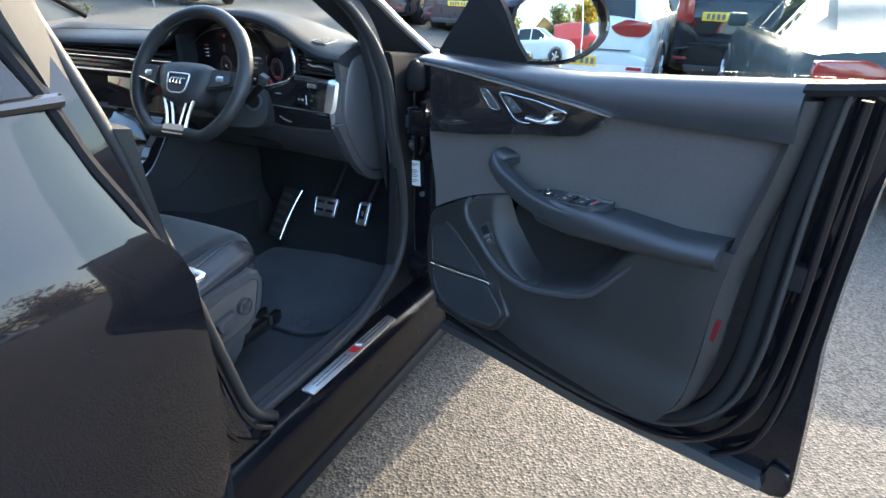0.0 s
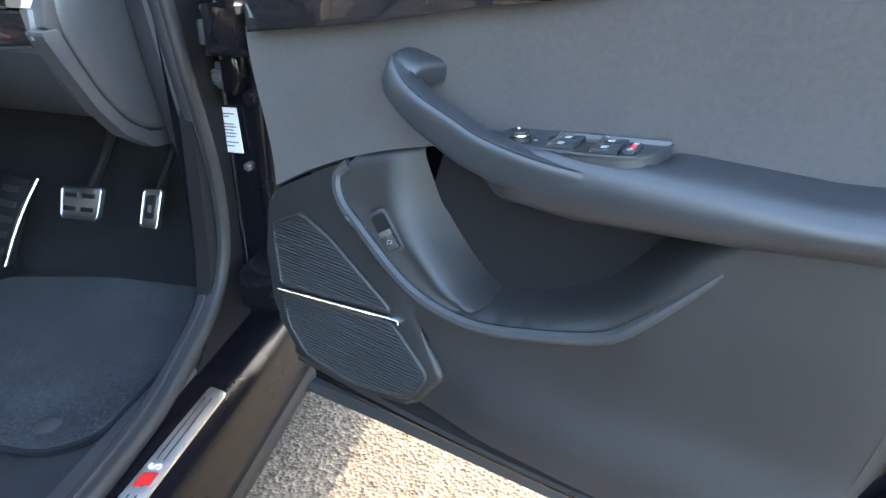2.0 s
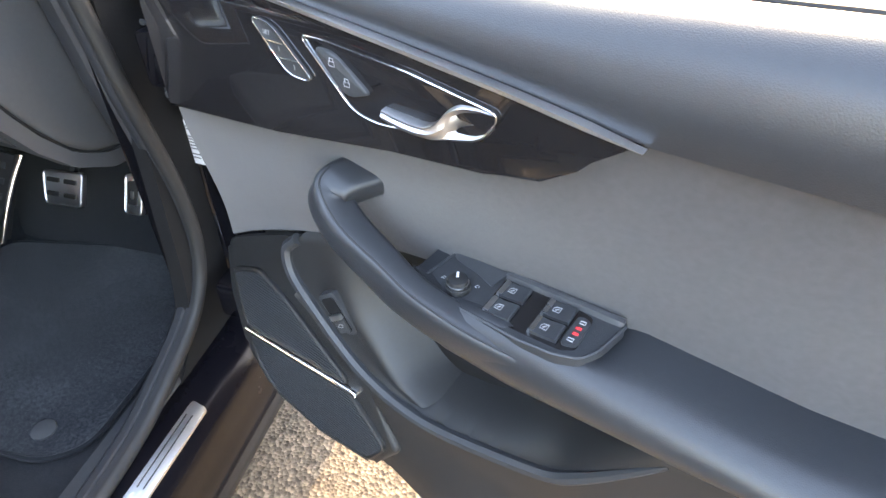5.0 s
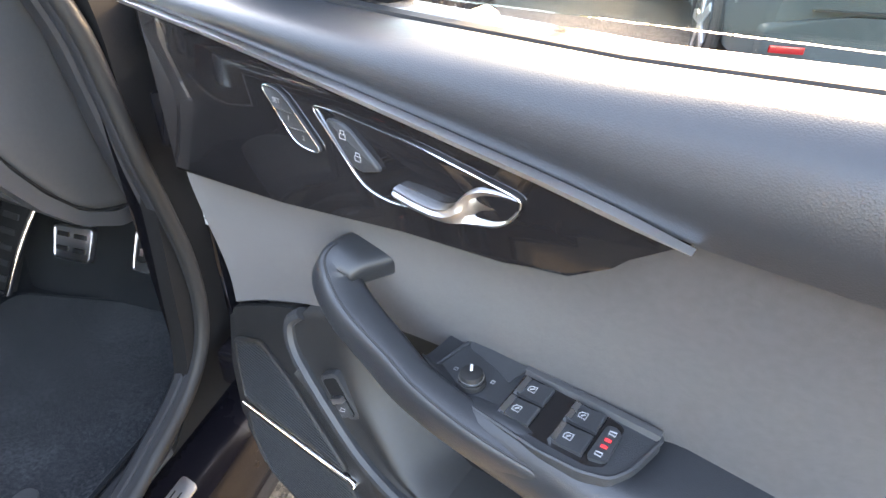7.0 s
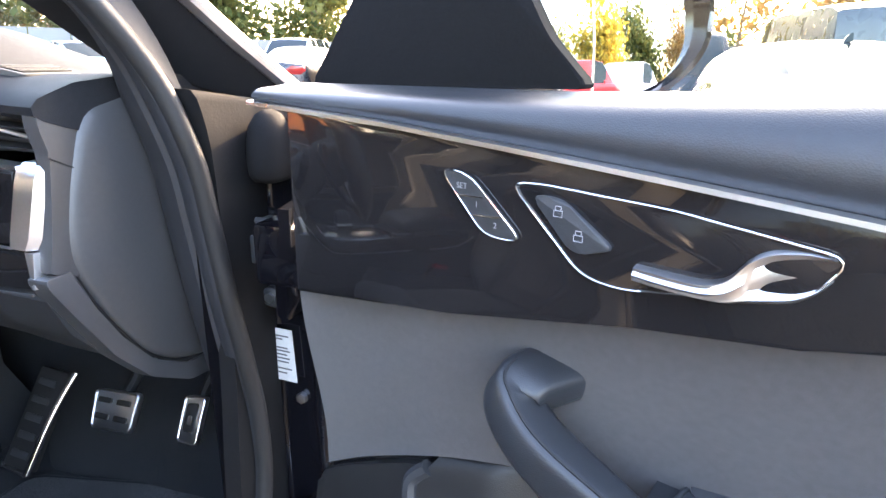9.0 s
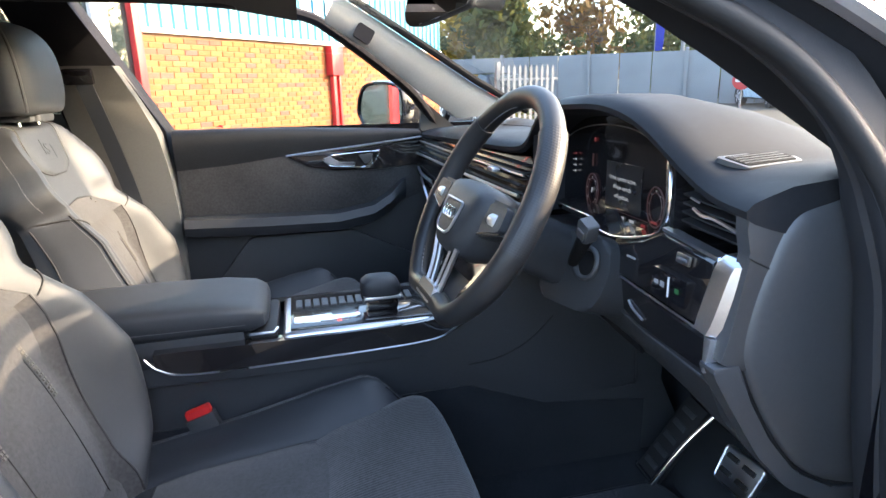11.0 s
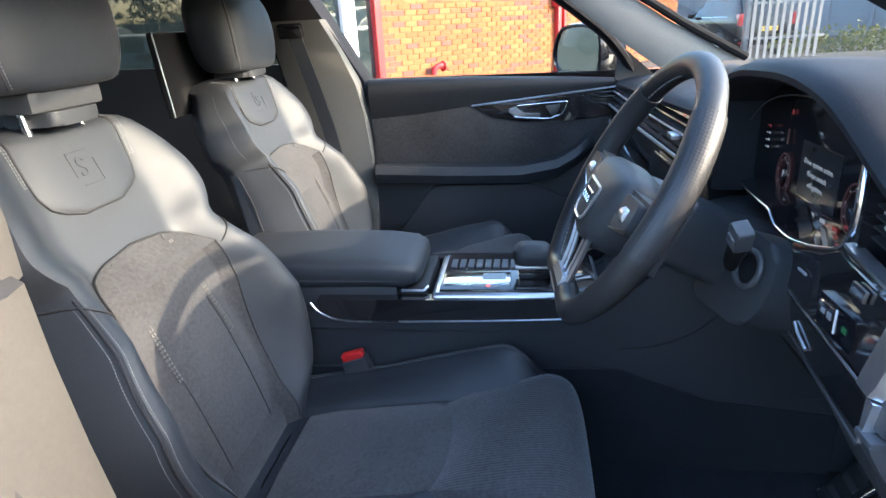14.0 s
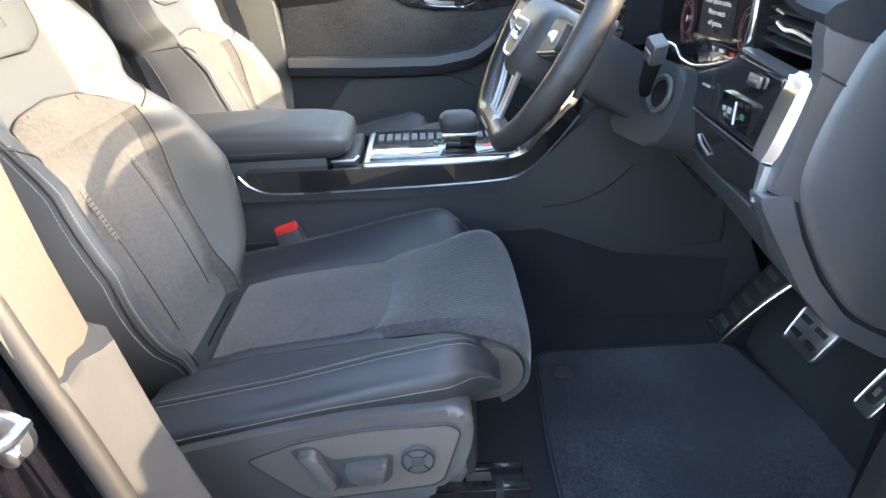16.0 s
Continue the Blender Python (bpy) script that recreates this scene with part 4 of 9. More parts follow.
    for x, y in ((0.0511, 0.0012), (0.0499, -0.0224)):
        part("print", sw(tube([(x - 0.0026, y - 0.0014, 0.0058), (x + 0.0026, y - 0.0018, 0.0058), (x + 0.0026, y + 0.0018, 0.0058), (x - 0.0026, y + 0.0014, 0.0058)], 0.0007, 4, True)), M_ICON, door)
    # pocket lip
    rim = smooth_line([(0.229, 0.034, 0.862), (0.212, 0.028, 0.842), (0.222, 0.020, 0.812), (0.255, 0.012, 0.785), (0.318, 0.004, 0.735), (0.362, 0.000, 0.710), (0.41, -0.003, 0.697), (0.47, -0.004, 0.695), (0.56, -0.003, 0.715), (0.622, -0.003, 0.737), (0.655, -0.002, 0.765), (0.692, 0.000, 0.808), (0.725, 0.003, 0.850)], 6)
    part("pocket_lip", tube(rim, [0.0085 * min(1, 0.4 + 3 * (1 - i / len(rim))) for i in range(len(rim))], 8), M_PLASTIC, door, "raised lip of the door pocket")
    wall = smooth_line([(0.237, 0.046, 0.874, 0.302, 0.052, 0.893, 0.337, 0.072, 0.900), (0.229, 0.034, 0.862, 0.300, 0.042, 0.882, 0.335, 0.064, 0.890), (0.214, 0.028, 0.840, 0.305, 0.036, 0.852, 0.348, 0.066, 0.852), (0.222, 0.021, 0.812, 0.318, 0.030, 0.818, 0.362, 0.072, 0.815), (0.255, 0.014, 0.785, 0.338, 0.026, 0.788, 0.388, 0.078, 0.785), (0.318, 0.006, 0.735, 0.375, 0.020, 0.752, 0.418, 0.082, 0.752), (0.362, 0.002, 0.710, 0.410, 0.014, 0.722, 0.442, 0.080, 0.728), (0.410, 0.000, 0.699, 0.450, 0.012, 0.706, 0.472, 0.078, 0.715)], 4)
    rows = [smooth_line([w[0:3], [0.5 * (p + q) for p, q in zip(w[0:3], w[3:6])], w[3:6], w[6:9]], 4) for w in wall]
    part("pocket_wall", loft(rows, ring=False), M_DOORLOW, door, "dark slanting wall of the door pocket")
    # flat black sheet stands in for the shade deep in the pocket
    part("pocket_shade", prism([(0.40, 0.705), (0.48, 0.702), (0.56, 0.722), (0.62, 0.744), (0.652, 0.776), (0.70, 0.84), (0.72, 0.89), (0.60, 0.89), (0.50, 0.90), (0.36, 0.90), (0.33, 0.80)], 0.074, 0.080, "y"), M_DULL, door, "dull black sheet painting in the shade inside the door pocket")
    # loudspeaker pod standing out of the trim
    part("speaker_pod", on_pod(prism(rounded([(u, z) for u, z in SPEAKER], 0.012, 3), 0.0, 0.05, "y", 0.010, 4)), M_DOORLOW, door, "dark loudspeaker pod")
    # tailgate switch
    tm = Matrix.Translation((0.303, 0.018, 0.783)) @ Matrix.Rotation(radians(-34), 4, 'Y') @ Matrix.Rotation(radians(8), 4, 'Z')
    part("tailgate_bezel", moved(prism(rrect(0.031, 0.066, 0.007, 4), -0.004, 0.02, "y", 0.002), tm), M_PLASTIC, door, "dark bezel of the tailgate switch")
    part("tailgate_switch_frame", moved(prism(rrect(0.022, 0.054, 0.004, 3), -0.0052, 0.0, "y"), tm), M_DULL, door, "tailgate switch well")
    part("tailgate_switch", moved(box(-0.0095, 0.0095, -0.0085, 0.0, -0.026, -0.004, 0.002), tm), M_PLASTIC, door)
    part("tailgate_edge", moved(box(-0.0095, 0.0095, -0.0105, -0.004, -0.005, 0.003, 0.0012), tm), M_ALU, door)
    part("print", moved(tube([(-0.005, -0.0088, -0.015), (0.0, -0.0088, -0.011), (0.005, -0.0088, -0.014), (0.002, -0.0088, -0.017)], 0.0006, 4, True), tm), M_ICON, door)
    # loudspeaker grilles as rows of fine ribs, split by a bright bar
    upper = [(0.076, 0.735), (0.138, 0.765), (0.196, 0.742), (0.320, 0.666), (0.094, 0.637)]
    lower = [(0.097, 0.621), (0.322, 0.648), (0.392, 0.589), (0.362, 0.540), (0.251, 0.520), (0.155, 0.530), (0.115, 0.570)]
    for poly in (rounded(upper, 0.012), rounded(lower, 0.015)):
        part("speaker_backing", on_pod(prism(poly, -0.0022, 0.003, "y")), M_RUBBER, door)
        ribs = bmesh.new()
        zs = [p[1] for p in poly]
        z = min(zs) + 0.002
        while z < max(zs):
            cut = []
            for (x0, y0), (x1, y1) in zip(poly, poly[1:] + poly[:1]):
                if (y0 > z) != (y1 > z):
                    cut.append(x0 + (z - y0) * (x1 - x0) / (y1 - y0))
            if len(cut) >= 2 and max(cut) - min(cut) > 0.004:
                join(ribs, box(min(cut), max(cut), -0.0058, -0.001, z, z + 0.0026))
            z += 0.0052
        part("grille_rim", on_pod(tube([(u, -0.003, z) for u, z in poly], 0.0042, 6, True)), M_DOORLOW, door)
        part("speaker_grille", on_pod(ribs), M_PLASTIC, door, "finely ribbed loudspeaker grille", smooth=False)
    bar = [(0.090, 0.629), (0.203, 0.643), (0.319, 0.657), (0.336, 0.654)]
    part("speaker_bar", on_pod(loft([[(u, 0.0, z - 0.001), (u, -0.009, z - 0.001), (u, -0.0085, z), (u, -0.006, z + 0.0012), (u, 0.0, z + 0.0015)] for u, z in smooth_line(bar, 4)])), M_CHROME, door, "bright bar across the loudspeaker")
    # outer shell of the door: pressed steel edge all round
    out = [(0.06, 0.350), (0.60, 0.352), (0.90, 0.362), (1.095, 0.375), (1.112, 0.40), (1.098, 0.60), (1.084, 0.76), (1.084, 0.90), (1.090, 1.08), (1.10, 1.20), (1.085, 1.266), (1.0, 1.257), (0.75, 1.232), (0.55, 1.216), (0.06, 1.204), (0.03, 1.0), (0.02, 0.7), (0.035, 0.45)]
    part("outer_skin", prism(rounded(out, 0.02, 3), 0.115, 0.15, "y", 0.006), M_PAINT, door, "gloss black outer skin")
    frame_in = [(0.09, 0.47), (0.60, 0.45), (0.86, 0.465), (0.95, 0.52), (0.985, 0.62), (1.005, 0.90), (1.015, 1.10), (1.02, 1.252), (0.75, 1.229), (0.55, 1.212), (0.07, 1.20), (0.05, 1.0), (0.05, 0.7), (0.06, 0.55)]
    ring = rounded(frame_in, 0.03, 4)
    secs = []
    for i, q in enumerate(ring):
        a, b = np.array(ring[i - 1]), np.array(ring[(i + 1) % len(ring)])
        t = (b - a) / (np.linalg.norm(b - a) + 1e-9)
        n = np.array((-t[1], t[0]))
        p0, p1, p2, p3 = (np.array(q) + n * k for k in (0.0, 0.012, 0.03, 0.095))
        secs.append([(p0[0], 0.12, p0[1]), (p0[0], 0.085, p0[1]), (p1[0], 0.060, p1[1]), (p2[0], 0.046, p2[1]), (p3[0], 0.046, p3[1]), (p3[0], 0.12, p3[1])])
    part("inner_frame", loft(secs, loop=True), M_PAINT, door, "gloss black pressed door frame")
    # seals and pressed ridges sweeping round the rear edge
    for nm, mat, dy, r, pts in (("door_seal", M_DULL, 0.040, 0.017, [(0.10, 0.500), (0.35, 0.474), (0.60, 0.462), (0.76, 0.478), (0.87, 0.516), (0.935, 0.585), (0.968, 0.70), (0.978, 0.86), (0.982, 0.98), (0.992, 1.10), (1.005, 1.25)]),
                                ("seal_bead", M_RUBBER, 0.034, 0.006, [(0.10, 0.478), (0.35, 0.452), (0.62, 0.442), (0.80, 0.466), (0.90, 0.515), (0.975, 0.615), (1.002, 0.74), (1.008, 0.88), (1.010, 1.0), (1.014, 1.12), (1.024, 1.255)]),
                                ("pressed_ridge", M_PAINT, 0.058, 0.010, [(0.12, 0.436), (0.40, 0.420), (0.66, 0.414), (0.82, 0.424), (0.93, 0.478), (1.000, 0.58), (1.026, 0.70), (1.036, 0.86), (1.038, 1.0), (1.040, 1.12), (1.045, 1.24)]),
                                ("pressed_ridge", M_PAINT, 0.085, 0.008, [(0.95, 0.425), (1.02, 0.50), (1.048, 0.62), (1.056, 0.76), (1.060, 0.92), (1.064, 1.08), (1.068, 1.235)])):
        part(nm, tube(smooth_line([(u, dy, z) for u, z in pts], 6), r, 10), mat, door, "black rubber door seal" if nm == "door_seal" else "")
    part("edge_plug", moved(prism(rrect(0.040, 0.075, 0.008, 3), -0.006, 0.004, "y", 0.002), Matrix.Translation((1.075, 0.105, 0.425)) @ Matrix.Rotation(radians(16), 4, 'Y')), M_GLOSS, door, "black plug in the door's lower corner")
    part("latch", join(box(0.985, 1.045, 0.05, 0.115, 0.905, 0.925, 0.005), box(0.99, 1.035, 0.046, 0.06, 0.89, 0.94, 0.004)), M_DULL, door, "door latch")
    part("red_reflector", moved(box(-0.0055, 0.0055, -0.0015, 0.003, -0.026, 0.026, 0.002), Matrix.Translation((0.917, 0.0125, 0.772)) @ Matrix.Rotation(radians(6), 4, 'Y')), M_REDREF, door, "small red door edge reflector")
    part("bottom_strip", prism([(0.08, 0.385), (1.05, 0.425), (1.06, 0.40), (0.6, 0.362), (0.06, 0.357)], 0.075, 0.118, "y", 0.006), M_PLASTIC, door, "dark plastic lower edge strip")
    part("weather_strip", tube([(u, 0.078, line_at(BELT, u) - 0.007) for u in np.linspace(0.06, 1.08, 20)], 0.007, 6), M_RUBBER, door)
    part("belt_cap", loft([[(u, v0, line_at(BELT, u) - 0.020), (u, v0 - 0.006, line_at(BELT, u) - 0.010), (u, v0 + 0.004, line_at(BELT, u) - 0.001), (u, 0.072, line_at(BELT, u) - 0.001), (u, 0.072, line_at(BELT, u) - 0.022)] for u, v0 in ((0.964, 0.006), (0.99, 0.010), (1.03, 0.024), (1.075, 0.048))]), M_DULL, door, "black cap closing the top of the door's edge")
    # raised frameless window
    win = [(0.20, 1.22), (1.06, 1.27), (1.045, 1.42), (0.98, 1.62), (0.72, 1.60), (0.45, 1.48)]
    w = part("window", prism(win, 0.095, 0.099, "y"), M_GLASS, door, "raised frameless side window")
    w.visible_shadow = False
    tri = rounded([(0.03, 1.216), (0.345, 1.222), (0.305, 1.262), (0.265, 1.33), (0.215, 1.40), (0.17, 1.39)], 0.012, 3)
    part("mirror_corner", prism(tri, 0.084, 0.10, "y", 0.003), M_DULL, door, "black mirror corner cover")
    # outside mirror: its slightly domed glass looks out across the car park
    face = smooth_line([(-0.145, -0.005), (-0.130, -0.045), (-0.08, -0.078), (0.01, -0.086), (0.09, -0.068), (0.145, -0.028), (0.15, 0.02), (0.125, 0.062), (0.06, 0.085), (-0.06, 0.085), (-0.13, 0.055)], 4, True)
    head = Matrix.Translation((0.279, 0.28, 1.29)) @ Matrix.Rotation(radians(MIRROR_TOE), 4, 'Z')
    hous = [[(u, y * sc, z * sc) for y, z in face] for u, sc in ((-0.004, 0.93), (0.012, 1.0), (0.012, 1.07), (-0.005, 1.13), (-0.06, 1.14), (-0.12, 1.0), (-0.165, 0.78), (-0.19, 0.45))]
    part("mirror_housing", moved(loft(hous), head), M_PAINT, door, "gloss black mirror housing")
    part("mirror_arm", box(0.16, 0.27, 0.09, 0.20, 1.205, 1.235, 0.012), M_PAINT, door)
    rings = []
    for k in range(9):
        rings.append([(0.006 - ((y * k / 8) ** 2 + (z * k / 8) ** 2) * 0.95 / 2.8, y * 0.95 * max(k, 0.02) / 8, z * 0.95 * max(k, 0.02) / 8) for y, z in face])
    part("mirror_glass", moved(loft(rings, caps=False), head @ Matrix.Rotation(radians(-MIRROR_TIP), 4, 'Y')), M_MIRROR, door, "silvered mirror glass")
    part("mirror_lamp", moved(box(0.004, 0.014, 0.152, 0.160, -0.01, 0.012, 0.002), head), M_ICON, door)


MIRROR_TOE, MIRROR_TIP = -18.0, 3.8
build_door()

# ---- seats ----
CUSH_MID = [(0, 0.648), (0.1, 0.672), (0.3, 0.698), (0.5, 0.70)]
CUSH_TOP = [(-0.03, 0.665), (0.18, 0.705), (0.32, 0.740), (0.41, 0.758), (0.44, 0.752), (0.468, 0.728), (0.485, 0.706), (0.495, 0.690)]
CUSH_LOW = [(-0.03, 0.632), (0.24, 0.690), (0.40, 0.716), (0.455, 0.715), (0.495, 0.69)]
CUSH_BOT = [(-0.03, 0.60), (0.23, 0.655), (0.44, 0.665), (0.495, 0.66)]


def cushion_section(y):
    """The right half of the cushion's skin at y, from the middle outwards."""
    m, t, l, b = (line_at(c, y) for c in (CUSH_MID, CUSH_TOP, CUSH_LOW, CUSH_BOT))
    k = 1 - 0.15 * ease(0.40, 0.495, y)
    q = [(0, m), (0.06, m), (0.118, m + 0.001), (0.131, m - 0.008), (0.144, m + 0.004), (0.175, m + (t - m) * 0.55), (0.205, t - 0.006), (0.228 * k, t), (0.247 * k, t - 0.003), (0.268 * k, t - 0.016), (0.281 * k, (t + l) / 2 - 0.004), (0.285 * k, l), (0.283 * k, l - 0.012), (0.274 * k, b + 0.008), (0.255 * k, b)]
    return smooth_line(q, 3)


def seat_cushion_z(x, y):
    s = cushion_section(y)
    return line_at([p for p in s if p[0] <= 0.247], abs(x))


BACK_W = [(0, 0.165), (0.07, 0.20), (0.165, 0.262), (0.295, 0.29), (0.44, 0.275), (0.567, 0.238), (0.655, 0.218), (0.70, 0.240), (0.755, 0.250), (0.872, 0.222), (0.95, 0.175), (1.0, 0.13)]


def back_half_width(s):
    return float(np.interp(s, [p[0] for p in BACK_CURVE], [p[1] for p in BACK_CURVE]))


BACK_CURVE = smooth_line(BACK_W, 5)


def seat_back_point(x, s, lift=0.0):
    """A point of the backrest's front skin; x across, s from 0 at its foot to 1 at its top."""
    y, z = -0.022 - 0.235 * s, 0.625 + 0.655 * s
    w = back_half_width(s)
    b = abs(x) / w
    rise = line_at([(0, 0.03), (0.12, 0.07), (0.35, 0.10), (0.52, 0.085), (0.64, 0.045), (0.70, 0.045), (0.8, 0.04), (0.92, 0.015), (1, 0.0)], s)
    d = rise * ease(0.45, 0.80, b) - (0.06 + 0.5 * rise) * ease(0.80, 1.0, b) ** 2
    d += 0.016 * math.sin(math.pi * min(1, s * 1.4)) * (1 - min(1, b) ** 2)
    d -= 0.05 * ease(0.93, 1.0, s) ** 2
    d += lift
    n = Vector((0, 0.941, 0.338))
    return Vector((x, y, z)) + n * d


def stitches(points, parent, up, r=0.00042, step=0.0050, name="stitching", material=None):
    """Short thread stitches along a line."""
    p = [Vector(q) for q in points]
    bm = bmesh.new()
    far = [0.0]
    for a, b in zip(p, p[1:]):
        far.append(far[-1] + (b - a).length)

    def at(d):
        k = 0
        while k < len(p) - 2 and far[k + 1] < d:
            k += 1
        return p[k].lerp(p[k + 1], (d - far[k]) / max(1e-6, far[k + 1] - far[k])) + up * 0.0012
    for n in range(int(far[-1] / step)):
        join(bm, tube([at(n * step), at(n * step + step * 0.62)], r, 4))
    if len(bm.verts):
        return part(name, bm, material or M_STITCH, parent, "pale contrast stitching" if material is None else "", smooth=False)


def seam(points, parent, r=0.0022):
    return part("seam", tube([tuple(p) for p in points], r, 6), M_RUBBER, parent)


FRONT = Vector((0, 0.94, 0.34))


def build_seat(name, label, m, detailed, head=0.0):
    seat = thing(name, label, "car seat", "front seats", m)
    # cushion with side bolsters
    secs = []
    for j in range(36):
        y = -0.03 + 0.525 * j / 35
        half = cushion_section(y)
        secs.append([(-x, y, z) for x, z in half[::-1]] + [(x, y, z) for x, z in half[1:]])
    part("cushion", loft(secs), M_LEATHER, seat, "black leather cushion with raised side bolsters")
    # suede middle, lying in the cushion
    rows = []
    for k in range(17):
        y = 0.03 + 0.285 * k / 16
        e = 0.117 - 0.012 * ease(0.27, 0.315, y)
        rows.append([(e * (i / 8 - 1), y + 0.012 * (1 - (i / 8 - 1) ** 2) * ease(0.25, 0.315, y), line_at(CUSH_MID, y) + 0.004 + 0.005 * (1 - (i / 8 - 1) ** 4)) for i in range(17)])
    part("cushion_centre", loft([r + [(r[-1][0], r[-1][1], r[-1][2] - 0.02), (r[0][0], r[0][1], r[0][2] - 0.02)] for r in rows]), M_SUEDE, seat, "grey ribbed suede cushion centre")
    seam([(x, 0.026, line_at(CUSH_MID, 0.026) + 0.001) for x in (-0.118, 0, 0.118)], seat, 0.003)
    # thigh support, rolled over at the front
    prof = smooth_line([(0.318, 0.700), (0.36, 0.718), (0.43, 0.734), (0.49, 0.739), (0.53, 0.728), (0.552, 0.700), (0.555, 0.665), (0.54, 0.635), (0.51, 0.615)], 5)
    rows = []
    for y, z in prof:
        e = line_at([(0.31, 0.120), (0.36, 0.138), (0.42, 0.150), (0.46, 0.172), (0.50, 0.186), (0.53, 0.189), (0.56, 0.189)], y)
        row = []
        for k in range(21):
            q = k / 10 - 1
            yy = y - 0.022 * q * q * ease(0.40, 0.32, y) - 0.010 * q ** 4 * ease(0.46, 0.54, y)
            row.append((e * q, yy, z + 0.004 * (1 - q * q) - 0.016 * ease(0.88, 1.0, abs(q))))
        rows.append(row)
    ins = [[(q[0] * 0.97, 0.43 + (q[1] - 0.43) * 0.93, 0.67 + (q[2] - 0.67) * 0.86) for q in r] for r in rows]
    part("thigh_support", loft([a + b[::-1] for a, b in zip(rows, ins)]), M_RIBBED, seat, "ribbed grey suede thigh support rolled over its front")
    part("thigh_core", prism(rounded([(0.40, 0.60), (0.40, 0.700), (0.485, 0.716), (0.520, 0.706), (0.535, 0.675), (0.53, 0.645), (0.505, 0.622)], 0.02), -0.197, 0.197, "x"), M_COVER, seat, "beige grey thigh support core")
    # backrest
    secs = []
    for j in range(49):
        s = j / 48
        w = back_half_width(s)
        front = [seat_back_point(w * (k / 20 - 1), s) for k in range(41)]
        c = seat_back_point(0, s)
        back = Vector((0, -0.941, -0.338)) * (0.12 - 0.02 * s)
        back_row = [Vector((w * 0.99, c.y, c.z)) + back * 0.6, Vector((w * 0.8, c.y, c.z)) + back, Vector((-w * 0.8, c.y, c.z)) + back, Vector((-w * 0.99, c.y, c.z)) + back * 0.6]
        secs.append(front + back_row)
    part("backrest", loft(secs), M_LEATHER, seat, "black leather backrest with deep side bolsters")
    # suede middle of the backrest
    top_edge = [(0.0, 0.672), (0.08, 0.66), (0.12, 0.635), (0.155, 0.57), (0.2, 0.57)]
    rows = []
    for j in range(23):
        t = j / 22
        row = []
        for k in range(25):
            q = k / 12 - 1
            w = line_at([(0, 0.125), (0.3, 0.145), (0.8, 0.158), (1.0, 0.150)], t)
            x = w * q
            s = 0.02 + (line_at(top_edge, abs(x)) - 0.02) * t
            row.append(seat_back_point(x, s, 0.003 + 0.005 * (1 - q ** 4) * math.sin(math.pi * min(1, max(0, t * 0.98 + 0.01))) ** 0.5))
        rows.append(row)
    part("backrest_centre", loft([r + [r[-1] + Vector((0, -0.02, -0.007)), r[0] + Vector((0, -0.02, -0.007))] for r in rows]), M_SUEDE, seat, "grey suede backrest centre")
    seam([rows[-1][k] for k in range(25)], seat)
    for k in (0, 24):
        seam([r[k] for r in rows], seat)
    for sx in (-1, 1):
        line = [seat_back_point(sx * line_at([(0.02, 0.078), (0.4, 0.080), (0.66, 0.066)], s), s, 0.0078) for s in [0.03 + 0.625 * k / 30 for k in range(31)]]
        seam(line, seat, 0.0012)
        for off in (0.004, 0.010):
            line = [seat_back_point(sx * (line_at([(0.02, 0.078), (0.4, 0.080), (0.66, 0.066)], s) + off), s, 0.0095) for s in [0.36 + 0.285 * k / 25 for k in range(26)]]
            stitches(line, seat, FRONT, 0.0023, 0.0075, "chain_stitch", M_TRIM)
    # shoulder yoke, a rounded shield
    rows = []
    for j in range(15):
        t = j / 14
        s = 0.775 + 0.21 * t
        w = line_at([(0, 0.045), (0.06, 0.075), (0.15, 0.098), (0.3, 0.108), (0.7, 0.112), (1, 0.106)], t)
        rows.append([seat_back_point(w * (k / 8 - 1), s, 0.002 + 0.006 * (1 - (k / 8 - 1) ** 4)) for k in range(17)])
    part("shoulder_yoke", loft([r + [r[-1] + Vector((0, -0.02, -0.007)), r[0] + Vector((0, -0.02, -0.007))] for r in rows]), M_LEATHER, seat, "black leather shoulder panel with an embossed badge")
    ring = [r[16] for r in rows[::-1]] + [rows[0][k] for k in range(15, 0, -1)] + [r[0] for r in rows]
    seam(ring, seat, 0.002)
    for sx in (-1, 1):
        seam([seat_back_point(sx * x, s, 0.001) for x, s in smooth_line([(0.157, 0.568), (0.18, 0.60), (0.198, 0.632), (0.214, 0.656)], 4)], seat, 0.002)
        # stitched edges of the wings and bolsters
        for f, s0, s1 in ((0.93, 0.68, 0.93), (0.845, 0.03, 0.63), (0.885, 0.03, 0.63), (0.985, 0.05, 0.62)):
            if f != 0.93 and sx < 0:
                continue
            line = [seat_back_point(sx * back_half_width(s) * f, s, 0.0005) for s in [s0 + (s1 - s0) * k / 40 for k in range(41)]]
            stitches(line, seat, FRONT if f < 0.95 else Vector((0.94, 0.3, 0)), 0.00045)
        if sx > 0:
            for f in (0.865, 0.995):
                seam([seat_back_point(back_half_width(s) * f, s, 0.0) for s in [0.02 + 0.62 * k / 30 for k in range(31)]], seat, 0.0022)
        for x in (0.116, 0.122):
            line = [seat_back_point(sx * (x + 0.03 * (s - 0.9)), s, 0.0005) for s in [0.86 + 0.125 * k / 12 for k in range(13)]]
            stitches(line, seat, FRONT, 0.0005)
    # embossed badge
    bp = seat_back_point(0.0, 0.865, 0.0085)
    tilt = Matrix.Translation(bp) @ Matrix.Rotation(radians(180), 4, 'Z') @ Matrix.Rotation(radians(90 - 19.5), 4, 'X')
